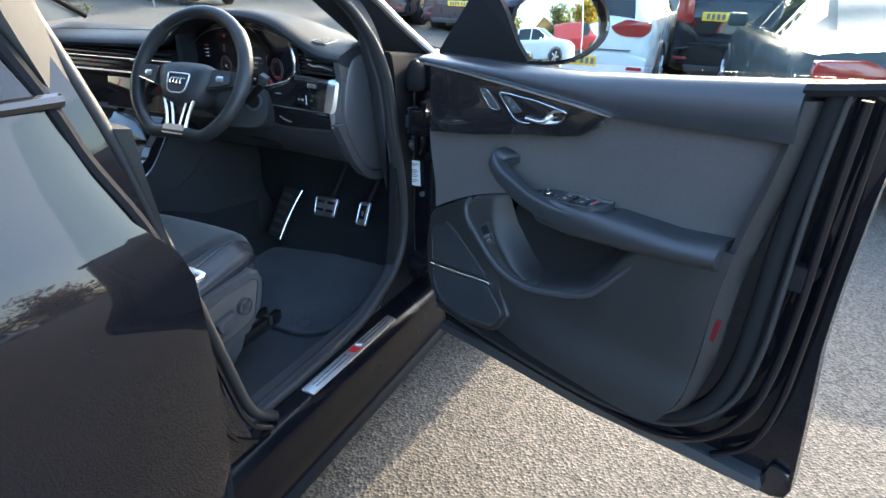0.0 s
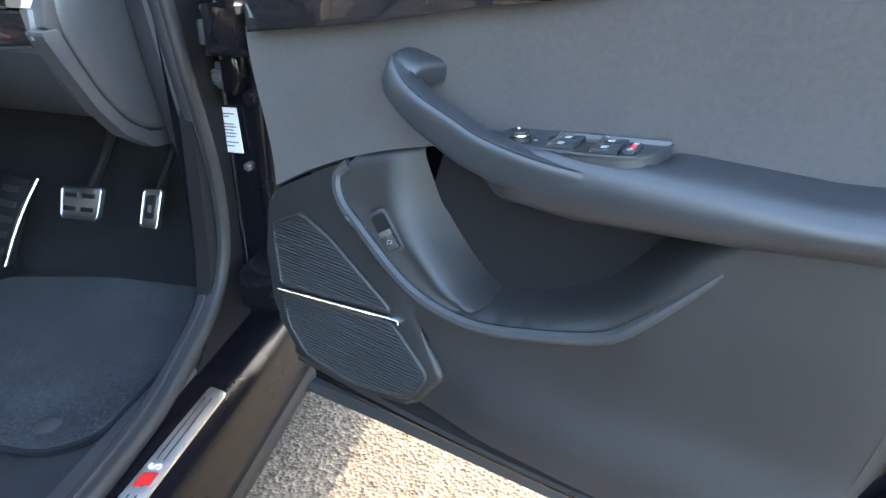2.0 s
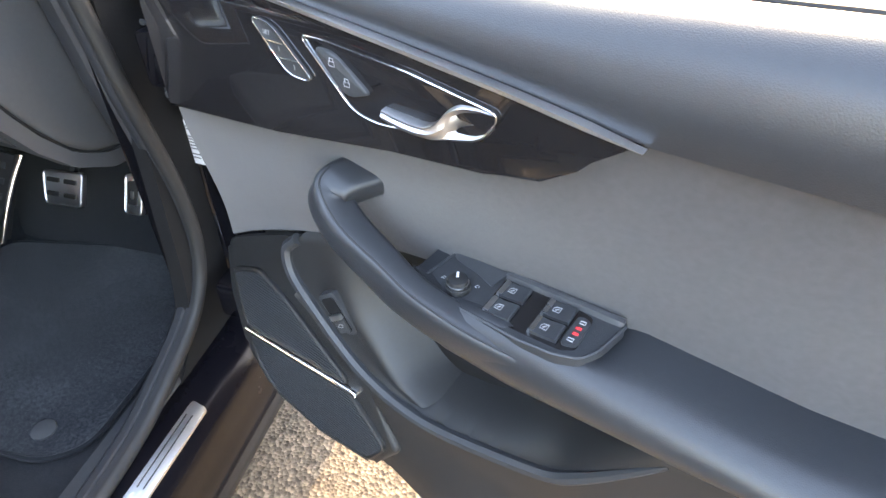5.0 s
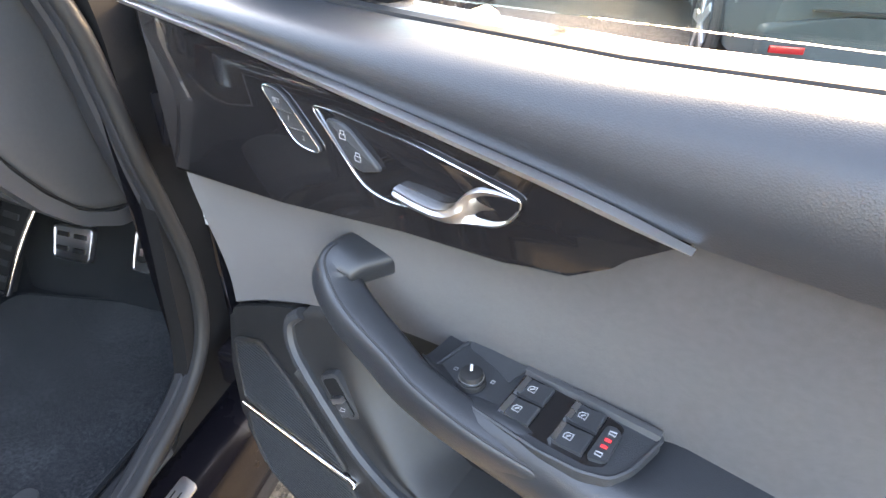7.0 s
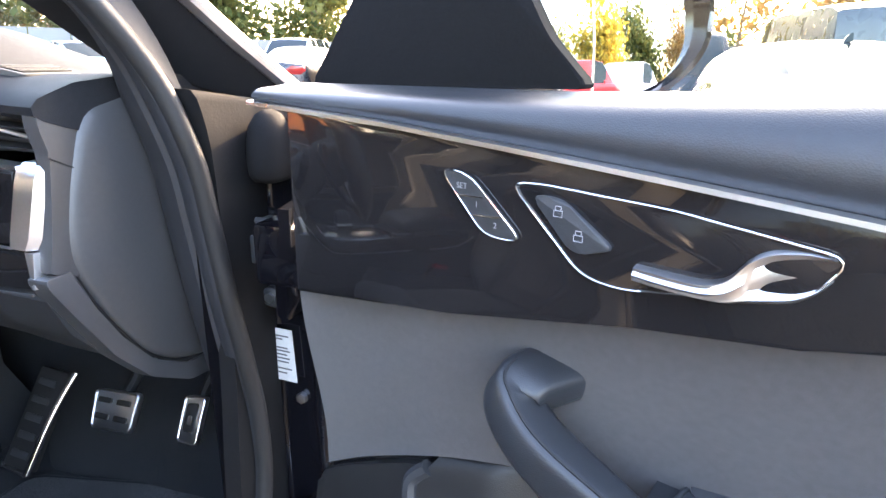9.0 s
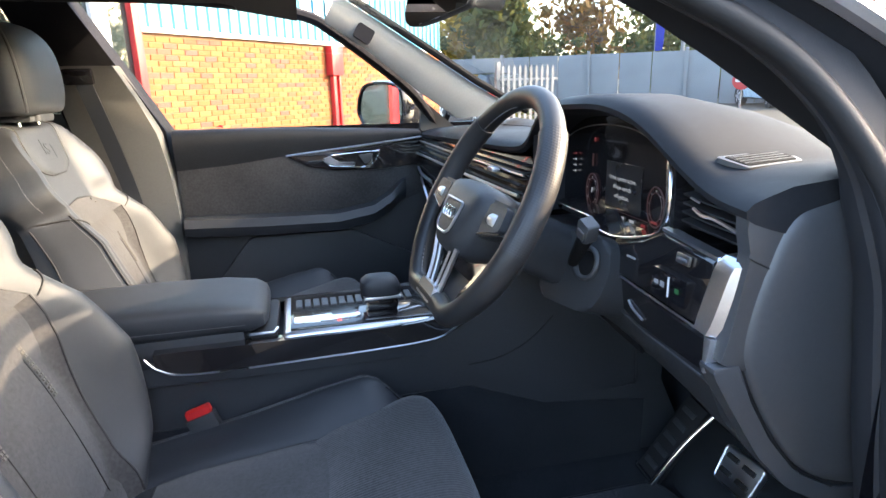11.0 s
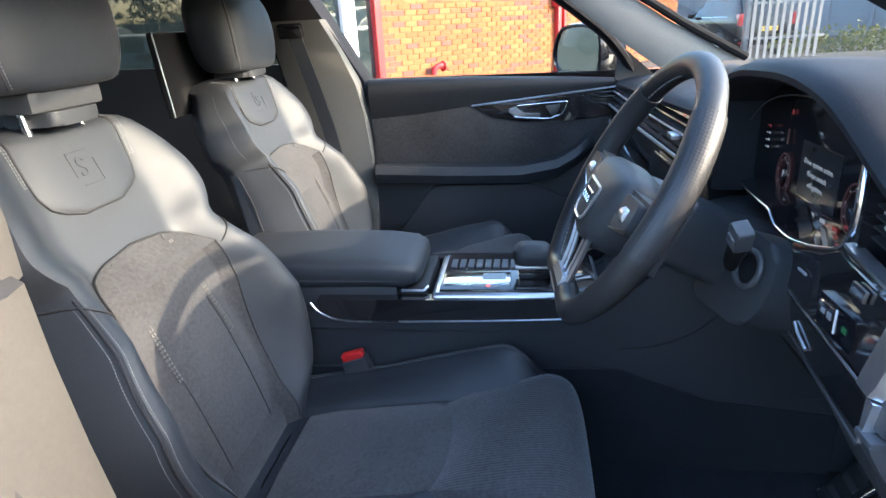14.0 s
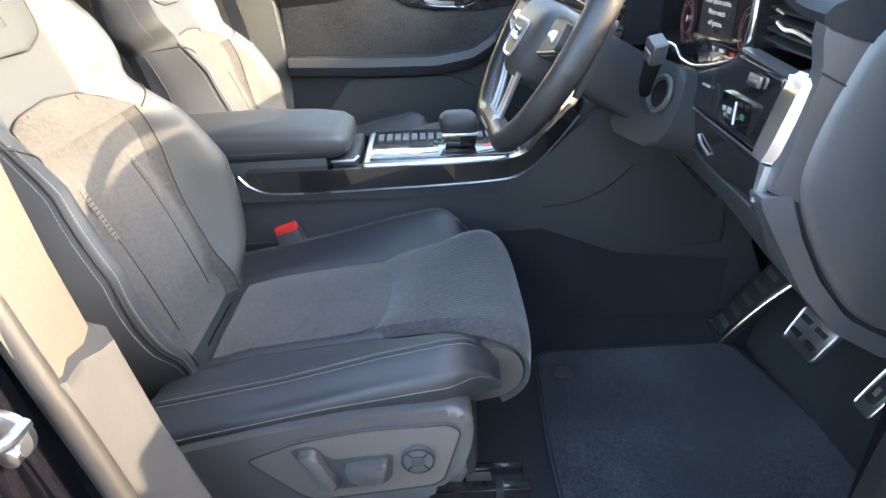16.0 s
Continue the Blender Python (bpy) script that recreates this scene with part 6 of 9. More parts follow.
    for x, h, m_ in ((0.630, 0.005, M_ICON), (0.643, 0.007, M_ICON), (0.656, 0.026, M_LABEL), (0.674, 0.006, glow("green_key_light", (0.1, 0.9, 0.3), 0.012))):
        part("print", box(x - 0.004 if h < 0.02 else x - 0.0014, x + 0.004 if h < 0.02 else x + 0.0014, 0.1690, 0.1702, 1.076 - h / 2, 1.076 + h / 2), m_, dash)
    part("trim_button", moved(box(-0.014, 0.014, -0.002, 0.002, -0.006, 0.006, 0.001), pose(0.672, 0.177, 1.116, -8, 0, -4)), M_STEEL, dash, "small bright button")
    part("print", moved(box(-0.010, 0.010, -0.003, -0.0015, -0.002, 0.002), pose(0.672, 0.177, 1.116, -8, 0, -4)), M_INK, dash)
    part("print", box(0.535, 0.556, 0.1815, 0.1835, 1.082, 1.0845), M_ICON, dash)
    # bright end block, and its thin tail beside the drawer
    blk = [[(xa, ya + 0.012, z), (xa + 0.003, ya, z), (xb - 0.010, yb - 0.004, z), (xb, yb + 0.006, z), (xb, 0.25, z), (xa, 0.25, z)] for z, xa, xb, ya, yb in ((1.0475, 0.716, 0.752, 0.164, 0.166), (1.060, 0.7175, 0.757, 0.165, 0.168), (1.09, 0.7205, 0.761, 0.171, 0.174), (1.118, 0.7230, 0.764, 0.177, 0.180), (1.130, 0.7245, 0.766, 0.181, 0.184), (1.137, 0.728, 0.764, 0.188, 0.192))]
    part("metal_end", loft(blk), M_ALU, dash, "satin metal end block")
    tail = [[(xa, ya + 0.006, z), (xa + 0.002, ya, z), (xb - 0.002, ya - 0.001, z), (xb, ya + 0.006, z), (xb, 0.22, z), (xa, 0.22, z)] for z, xa, xb, ya in ((1.008, 0.748, 0.756, 0.156), (1.028, 0.742, 0.755, 0.160), (1.0455, 0.736, 0.753, 0.164))]
    part("metal_edge", loft(tail), M_ALU, dash)
    # drawer below, stepping back
    dr = [[(x, y0, zt), (x, y0 - 0.003, zt - 0.004), (x, y1, zb), (x, y1 + 0.012, zb - 0.008), (x, 0.30, zb - 0.008), (x, 0.30, zt)] for x, y0, zt, y1, zb in ((0.485, 0.192, 1.0435, 0.202, 0.990), (0.56, 0.184, 1.0435, 0.190, 0.988), (0.65, 0.176, 1.0435, 0.178, 0.994), (0.742, 0.168, 1.0435, 0.164, 1.004))]
    part("drawer", loft(dr), M_GLOSS, dash, "gloss black drawer front")
    part("drawer_edge", tube(smooth_line([(0.541, 0.186, 1.016), (0.556, 0.184, 1.009), (0.585, 0.182, 1.003)], 4), 0.0022, 6), M_ALU, dash, "bright drawer pull")
    part("drawer_edge", tube([(0.50, 0.199, 0.983), (0.60, 0.186, 0.984), (0.742, 0.162, 0.998)], 0.0016, 5), M_PLASTIC_L, dash)
    # knee panel below
    knee = []
    for x in (0.14, 0.25, 0.36, 0.50, 0.60, 0.68, 0.748):
        e = ease(0.5, 0.75, x) * 0.030
        w = ease(0.42, 0.30, x) * 0.045
        knee.append([(x, 0.225, 1.06), (x, 0.208 - w, 1.045), (x, 0.200 - e - w, 0.988), (x, 0.222 - e, 0.940), (x, 0.262 - e, 0.895), (x, 0.305 - e * 0.5, 0.868), (x, 0.42, 0.852), (x, 0.55, 0.90), (x, 0.55, 1.06)])
    part("knee_panel", loft(knee), M_PLASTIC, dash, "dark grey knee panel")
    part("knee_recess", loft([[(x, y - 0.004, z + 0.006), (x, y + 0.003, z - 0.012), (x, y + 0.02, z)] for x, y, z in ((0.36, 0.236, 0.930), (0.42, 0.238, 0.922), (0.48, 0.250, 0.906))]), M_DULL, dash, "dark pull below the knee panel")
    # end of the dashboard facing the door: flat panel, swollen cap, lower band
    endp = rounded([(0.232, 1.190), (0.180, 1.194), (0.180, 1.172), (0.187, 1.145), (0.180, 1.10), (0.172, 1.055), (0.164, 1.024), (0.20, 1.010), (0.235, 1.06), (0.25, 1.190)], 0.004, 2)
    part("end_panel", prism(endp, 0.769, 0.750, "x", 0.002), M_PLASTIC_L, dash, "grey end panel")
    cap = smooth_line([(0.275, 1.200), (0.232, 1.184), (0.209, 1.132), (0.196, 1.086), (0.190, 1.045), (0.194, 1.018), (0.212, 0.978), (0.244, 0.925), (0.288, 0.872), (0.345, 0.840), (0.42, 0.832), (0.47, 0.90), (0.47, 1.12), (0.40, 1.200), (0.32, 1.206)], 5, True)
    cy, cz = 0.335, 1.03
    dome = [[(x, cy + (y - cy) * k, cz + (z - cz) * k) for y, z in cap] for x, k in ((0.752, 1.0), (0.763, 1.0), (0.768, 0.99), (0.772, 0.965), (0.775, 0.92), (0.778, 0.82), (0.780, 0.55), (0.781, 0.2))]
    part("end_cap", loft(dome), M_PLASTIC_L, dash, "grey swollen end cap of the dashboard")
    part("cap_joint", tube([(0.764, cy + (y - cy) * 1.012, cz + (z - cz) * 1.012) for y, z in cap], 0.0032, 6, True), M_RUBBER, dash)
    band = rounded([(0.155, 1.020), (0.188, 1.021), (0.208, 0.972), (0.240, 0.919), (0.285, 0.866), (0.345, 0.833), (0.42, 0.826), (0.42, 0.795), (0.345, 0.806), (0.276, 0.846), (0.226, 0.900), (0.178, 0.975), (0.157, 1.010)], 0.005, 2)
    part("lower_band", prism(band, 0.771, 0.745, "x", 0.003), M_PLASTIC_L, dash, "grey lower band")
    part("panel_seam", tube([(0.7692, 0.186, 1.1425), (0.7692, 0.214, 1.1285)], 0.0011, 5), M_RUBBER, dash)
    part("end_base", box(0.70, 0.756, 0.26, 0.6, 0.88, 1.18, 0.02), M_PLASTIC, dash)
    # windscreen side vent lying along the top pad
    vm = pose(0.6465, 0.293, 1.2280, 0, 14, 15)
    part("defrost_vent", moved(prism(rounded([(-0.020, -0.062), (0.021, -0.052), (0.019, 0.058), (-0.019, 0.066)], 0.006), 0.0010, -0.012, "z", 0.002), vm), M_PLASTIC_L, dash, "grey windscreen side vent")
    part("vent_well", moved(prism(rounded([(-0.015, -0.052), (0.0165, -0.046), (0.015, 0.050), (-0.0145, 0.056)], 0.004), 0.0020, -0.010, "z"), vm), M_DULL, dash)
    for k in range(4):
        part("vent_slat", moved(box(-0.0105 + 0.0066 * k, -0.0092 + 0.0066 * k, -0.046, 0.047, 0.0, 0.0028), vm), M_PLASTIC_L, dash)
    # steering column, key slot and stalks
    col = [[(cx + a * sc * math.copysign(abs(math.cos(q)) ** 0.55, math.cos(q)), y, z + b * sc * math.copysign(abs(math.sin(q)) ** 0.55, math.sin(q))) for q in np.linspace(0, 2 * math.pi, 33)[:-1]] for y, z, sc, a, b, cx in ((0.028, 1.110, 0.70, 0.075, 0.060, 0.40), (0.050, 1.098, 0.90, 0.072, 0.060, 0.392), (0.11, 1.066, 1.0, 0.062, 0.056, 0.378), (0.17, 1.035, 1.0, 0.062, 0.054, 0.362), (0.26, 1.0, 1.1, 0.08, 0.055, 0.36))]
    part("column_cover", loft(col), M_PLASTIC, dash, "dark plastic steering column cover")
    im = pose(0.479, 0.150, 1.058, 72, 0, 12)
    fas = rounded([(-0.115, 0.030), (-0.02, 0.046), (0.030, 0.040), (0.048, 0.0), (0.044, -0.045), (0.02, -0.075), (-0.10, -0.080)], 0.018, 4)
    part("lower_fascia", moved(prism(fas, -0.002, -0.10, "z", 0.008, 3), im), M_PLASTIC, dash, "dark plastic fascia round the key slot")
    part("ignition_ring", tube([tuple(im @ Vector((0.0235 * math.cos(a), 0.0235 * math.sin(a), 0.003))) for a in np.linspace(0, 2 * math.pi, 37)[:-1]], 0.0042, 8, True), M_PLASTIC_L, dash, "round grey key slot ring")
    part("ignition_well", moved(cyl(0.024, 0.002, 28), im @ pose(0, 0, -0.0015)), M_DULL, dash)
    part("stalk", tube(smooth_line([(0.470, 0.130, 1.060), (0.505, 0.118, 1.082), (0.538, 0.110, 1.108), (0.558, 0.106, 1.124)], 4), [0.0085 + 0.0003 * k for k in range(13)], 10), M_DULL, dash, "black column stalk")
    part("stalk_tip", moved(prism(rounded([(-0.012, -0.016), (0.012, -0.016), (0.014, 0.014), (-0.010, 0.016)], 0.004), -0.010, 0.008, "y", 0.003), pose(0.564, 0.104, 1.134, 10, 24, 10)), M_PLASTIC_L, dash, "grey stalk tip")
    part("stalk_key", moved(box(-0.008, 0.008, -0.0125, -0.009, -0.012, 0.002, 0.002), pose(0.564, 0.104, 1.134, 10, 24, 10)), M_STEEL, dash)
    part("shift_paddle", moved(prism(rounded([(-0.010, -0.060), (0.008, -0.058), (0.012, 0.045), (-0.004, 0.05)], 0.006), -0.004, 0.004, "y", 0.002), pose(0.530, 0.040, 1.122, -24, 0, -10)), M_PLASTIC, dash, "grey shift paddle")


build_dash()

# ---- steering wheel ----
wheel = thing("steering_wheel", "black leather flat-bottomed steering wheel with metal lower spokes", "steering wheel", m=pose(0.398, -0.001, 1.143, 61.3, 0, 2.6) @ Matrix.Scale(1.06, 4))
# local: x across, y up the rim, z towards the driver


def build_wheel():
    pts, n = [], 72
    for k in range(n):
        a = 2 * math.pi * k / n
        r = 0.174
        x, y = r * math.cos(a), r * math.sin(a)
        flat = ease(-0.138, -0.172, y)
        y = y * (1 - flat) + -0.150 * flat
        pts.append((x, y, 0.0))
    grip = []
    for k in range(n):
        a = 360 * k / n
        side = min(abs(a - 0), abs(a - 180), abs(a - 360))
        grip.append(0.0165 + 0.002 * ease(60, 20, side))
    rim = tube(pts, grip, 16, True)
    part("rim", rim, M_WHEEL, wheel, "smooth black leather rim")
    for a0, a1 in ((-12, 48), (132, 192)):
        sec = [p for k, p in enumerate(pts) if (a0 <= 360 * k / n <= a1) or (a0 <= 360 * k / n - 360 <= a1)]
        if a0 < 0:
            sec.sort(key=lambda p: math.atan2(p[1], p[0]))
        part("perforated_grip", tube(sec, 0.0190, 16), M_PERF, wheel, "perforated leather grip")
    # stitched inner seam
    stitches([(p[0] * 0.908, p[1] * 0.908, 0.002) for p in pts[20:62]], wheel, Vector((0, 0, 1)), 0.0011, 0.008)
    hubo = smooth_line([(-0.085, 0.045), (-0.05, 0.062), (0.05, 0.062), (0.085, 0.045), (0.08, 0.0), (0.055, -0.05), (0.0, -0.064), (-0.055, -0.05), (-0.08, 0.0)], 5, True)
    secs = [[(x * k, y * k * 0.90 - 0.024, z) for x, y in hubo] for z, k in ((-0.045, 0.85), (-0.02, 1.0), (0.008, 1.0), (0.022, 0.9), (0.030, 0.66), (0.033, 0.3))]
    part("hub", loft(secs), M_PLASTIC, wheel, "dark grey plastic wheel hub")
    for s in (-1, 1):
        sp = [[(s * x, y + h, z + 0.008), (s * x, y + h, z - 0.012), (s * x, y - h, z - 0.012), (s * x, y - h, z + 0.008)] for x, y, z, h in ((0.06, -0.010, 0.006, 0.028), (0.10, -0.006, 0.004, 0.025), (0.14, 0.0, 0.002, 0.020), (0.166, 0.002, 0.0, 0.018))]
        part("spoke", loft(sp), M_PLASTIC, wheel)
        part("spoke_keys", prism(rounded([(s * 0.090, 0.014), (s * 0.145, 0.016), (s * 0.150, -0.016), (s * 0.090, -0.030)], 0.008), 0.010, 0.020, "z"), M_PLASTIC, wheel, "gloss black multi-function keys")
        part("spoke_roller", moved(cyl(0.009, 0.02, 14, 0.002), pose(s * 0.118 - 0.01, -0.006, 0.016, 0, 90, 0)), M_ALU, wheel)
        part("spoke_line", tube([(s * 0.092, -0.031, 0.020), (s * 0.15, -0.018, 0.018)], 0.0015, 5), M_CHROME, wheel)
        low = [(0.038, -0.066, 0.012, 0.012), (0.028, -0.096, 0.006, 0.011), (0.022, -0.125, 0.002, 0.011), (0.019, -0.148, 0.0, 0.013)]
        part("lower_spoke", loft([[(s * (x + w), y, z), (s * (x + w * 0.6), y, z + 0.006), (s * (x - w * 0.6), y, z + 0.006), (s * (x - w), y, z)] for x, y, z, w in low]), M_GLOSS, wheel, "gloss black lower spoke")
        for e, q in ((0.90, 0.0046), (-0.90, 0.0034)):
            part("spoke_edge", tube(smooth_line([(s * (x + w * e), y, z + 0.005) for x, y, z, w in low], 3), q, 6), M_ALU, wheel, "satin metal edge of the spoke")
    part("lower_badge", prism(rounded([(-0.032, -0.132), (0.032, -0.132), (0.036, -0.157), (-0.036, -0.157)], 0.006), 0.002, 0.016, "z", 0.002), M_ALU, wheel, "satin metal lower clasp")
    # badge: bright shield outline and plain linked rings
    sh = rounded([(-0.036, -0.005), (0.036, -0.005), (0.030, -0.046), (0.018, -0.055), (-0.018, -0.055), (-0.030, -0.046)], 0.008)
    part("badge_plate", prism(sh, 0.030, 0.0345, "z"), M_PLASTIC, wheel)
    part("badge_frame", tube([(x, y, 0.0345) for x, y in sh], 0.0022, 6, True), M_ALU, wheel, "satin metal badge frame")
    for k in range(4):
        part("badge_ring", tube([(-0.0165 + 0.011 * k + 0.0078 * math.cos(a), -0.025 + 0.0078 * math.sin(a), 0.0355) for a in np.linspace(0, 2 * math.pi, 21)[:-1]], 0.0013, 5, True), M_CHROME, wheel)


def perforated():
    m = surface("perforated_leather", (0.028, 0.028, 0.030), 0.48, bump=0.2, bump_scale=300, bump_kind='voronoi', vary=0.1)
    holes = [n for n in m.node_tree.nodes if n.bl_idname == "ShaderNodeTexVoronoi"][0]
    holes.inputs["Randomness"].default_value = 0.0
    return m


M_WHEEL = surface("smooth_wheel_leather", (0.021, 0.021, 0.022), 0.42, bump=0.03, bump_scale=700, bump_kind='voronoi', vary=0.12)
M_PERF = perforated()
build_wheel()

# ---- centre console ----
console = thing("centre_console", "black centre console with padded armrest and gear selector", "console", m=pose(0, 0, 0.008))


def build_console():
    side = [(-0.95, 0.36), (-0.95, 0.78), (-0.60, 0.80), (0.02, 0.80), (0.10, 0.88), (0.16, 0.93), (0.40, 0.93), (0.60, 0.50), (0.60, 0.36)]
    part("console_body", prism(rounded(side, 0.03), -0.113, 0.113, "x", 0.015, 3), M_PLASTIC, console, "dark grey lower console side")
    cheek = rounded([(-0.95, 0.764), (-0.03, 0.764), (0.07, 0.712), (0.23, 0.640), (0.34, 0.615), (0.47, 0.62), (0.45, 0.93), (0.16, 0.935), (0.10, 0.885), (0.02, 0.805), (-0.60, 0.805), (-0.95, 0.79)], 0.012, 3)
    for s in (1, -1):
        part("console_cheek", prism(cheek, 0.131 * s, 0.100 * s, "x", 0.006, 3), M_PLASTIC, console, "dark grey console flank")
        part("side_carpet", prism([(-0.70, 0.40), (-0.70, 0.66), (0.06, 0.67), (0.24, 0.60), (0.50, 0.57), (0.50, 0.40)], 0.108 * s, 0.118 * s, "x", 0.004), M_CARPET, console)
        seam = smooth_line([(0.1315 * s, 0.055, 0.728), (0.1315 * s, 0.12, 0.735), (0.1315 * s, 0.19, 0.765), (0.1315 * s, 0.25, 0.82)], 4)
        part("panel_joint", tube(seam, 0.0016, 5), M_RUBBER, console)
    for s in (1, -1):
        line = smooth_line([(0.131 * s, -0.585, 0.825), (0.134 * s, -0.56, 0.800), (0.135 * s, -0.50, 0.785), (0.135 * s, -0.30, 0.787), (0.135 * s, -0.05, 0.796), (0.133 * s, 0.02, 0.815), (0.128 * s, 0.075, 0.865), (0.122 * s, 0.125, 0.925)], 6)
        part("bright_line", tube(line, 0.0022, 6), M_ALU, console, "bright line along the console")
        band = smooth_line([(0.129 * s, -0.57, 0.832), (0.132 * s, -0.30, 0.834), (0.131 * s, -0.02, 0.842), (0.127 * s, 0.05, 0.888), (0.12 * s, 0.11, 0.945)], 6)
        bs = []
        for i, p in enumerate(band):
            t = i / (len(band) - 1)
            q = line[min(len(line) - 1, int(5 + t * (len(line) - 6)))]
            bs.append([p, (q[0] * 1.005, q[1], q[2] + 0.003), (q[0] - 0.02 * s, q[1], q[2]), (p[0] - 0.03 * s, p[1], p[2])])
        part("gloss_band", loft(bs), M_GLOSS, console, "gloss black console band")
    # selector surround
    part("selector_plate", box(-0.105, 0.122, -0.328, 0.02, 0.80, 0.842, 0.012, 3), M_ALU, console, "satin metal selector surround")
    part("selector_inlay", box(-0.092, 0.109, -0.312, 0.01, 0.84, 0.8465, 0.004), M_GLOSS, console, "gloss black selector inlay")
    part("selector_tray", box(0.020, 0.085, -0.305, -0.165, 0.8455, 0.8495, 0.003), M_CHROME, console, "bright slide rail beside the selector")
    part("selector_slot", box(0.030, 0.060, -0.225, -0.175, 0.849, 0.8505, 0.0), M_SCREEN, console)
    for k in range(14):
        part("shutter_rib", box(-0.052, -0.005, -0.300 + 0.019 * k, -0.287 + 0.019 * k, 0.846, 0.8505, 0.001), M_PLASTIC_L, console)
    part("print", box(0.088, 0.091, -0.25, -0.19, 0.8465, 0.8470), M_ICON, console)
    part("shift_light", box(0.0875, 0.0915, -0.215, -0.208, 0.8466, 0.8475), glow("selector_light", (1.0, 0.1, 0.08), 0.8), console)
    # armrest
    arm = []
    for y, zt, w, h in ((-0.82, 0.89, 0.095, 0.05), (-0.78, 0.908, 0.11, 0.07), (-0.60, 0.913, 0.114, 0.072), (-0.45, 0.910, 0.114, 0.066), (-0.385, 0.902, 0.110, 0.058), (-0.362, 0.890, 0.098, 0.04), (-0.355, 0.876, 0.08, 0.02)):
        ring = []
        for i in range(32):
            a = 2 * math.pi * i / 32
            c, s_ = math.cos(a), math.sin(a)
            ring.append((w * math.copysign(abs(c) ** 0.35, c), y, zt - h / 2 + h / 2 * math.copysign(abs(s_) ** 0.45, s_)))
        arm.append(ring)
    part("armrest", loft(arm), M_LEATHER, console, "padded black leather armrest")
    part("armrest_base", box(-0.105, 0.105, -0.85, -0.40, 0.79, 0.852, 0.012), M_PLASTIC, console)
    stitches([(0.1145, y, 0.868) for y in np.linspace(-0.78, -0.39, 30)], console, Vector((1, 0, 0)))
    part("cup_tray", box(-0.095, 0.10, -0.392, -0.338, 0.80, 0.845, 0.008), M_RUBBER, console, "dark rubber tray")
    part("tray_edge", tube([(0.104, -0.395, 0.842), (0.104, -0.345, 0.842), (0.09, -0.337, 0.846)], 0.003, 6), M_ALU, console)


build_console()
gear = thing("gear_selector", "dark leather gear selector with a metal neck", "gear selector", m=pose(0.035, -0.115, 0.8545))
kn = []
for z, w, l, dy in ((0.028, 0.022, 0.032, 0.0), (0.034, 0.029, 0.042, 0.0), (0.050, 0.031, 0.044, -0.002), (0.064, 0.029, 0.040, -0.004), (0.073, 0.021, 0.030, -0.004), (0.076, 0.01, 0.014, -0.004)):
    kn.append([(w * math.copysign(abs(math.cos(a)) ** 0.6, math.cos(a)), dy + l * math.copysign(abs(math.sin(a)) ** 0.6, math.sin(a)), z) for a in np.linspace(0, 2 * math.pi, 29)[:-1]])
part("knob", loft(kn), M_LEATHER, gear, "dark leather selector knob")
part("neck", box(-0.024, 0.024, -0.034, 0.034, 0.0, 0.030, 0.008), M_GLOSS, gear)
part("collar", box(-0.028, 0.028, -0.040, 0.040, 0.026, 0.033, 0.003), M_ALU, gear)

# ---- pedals, mat, sill plate ----


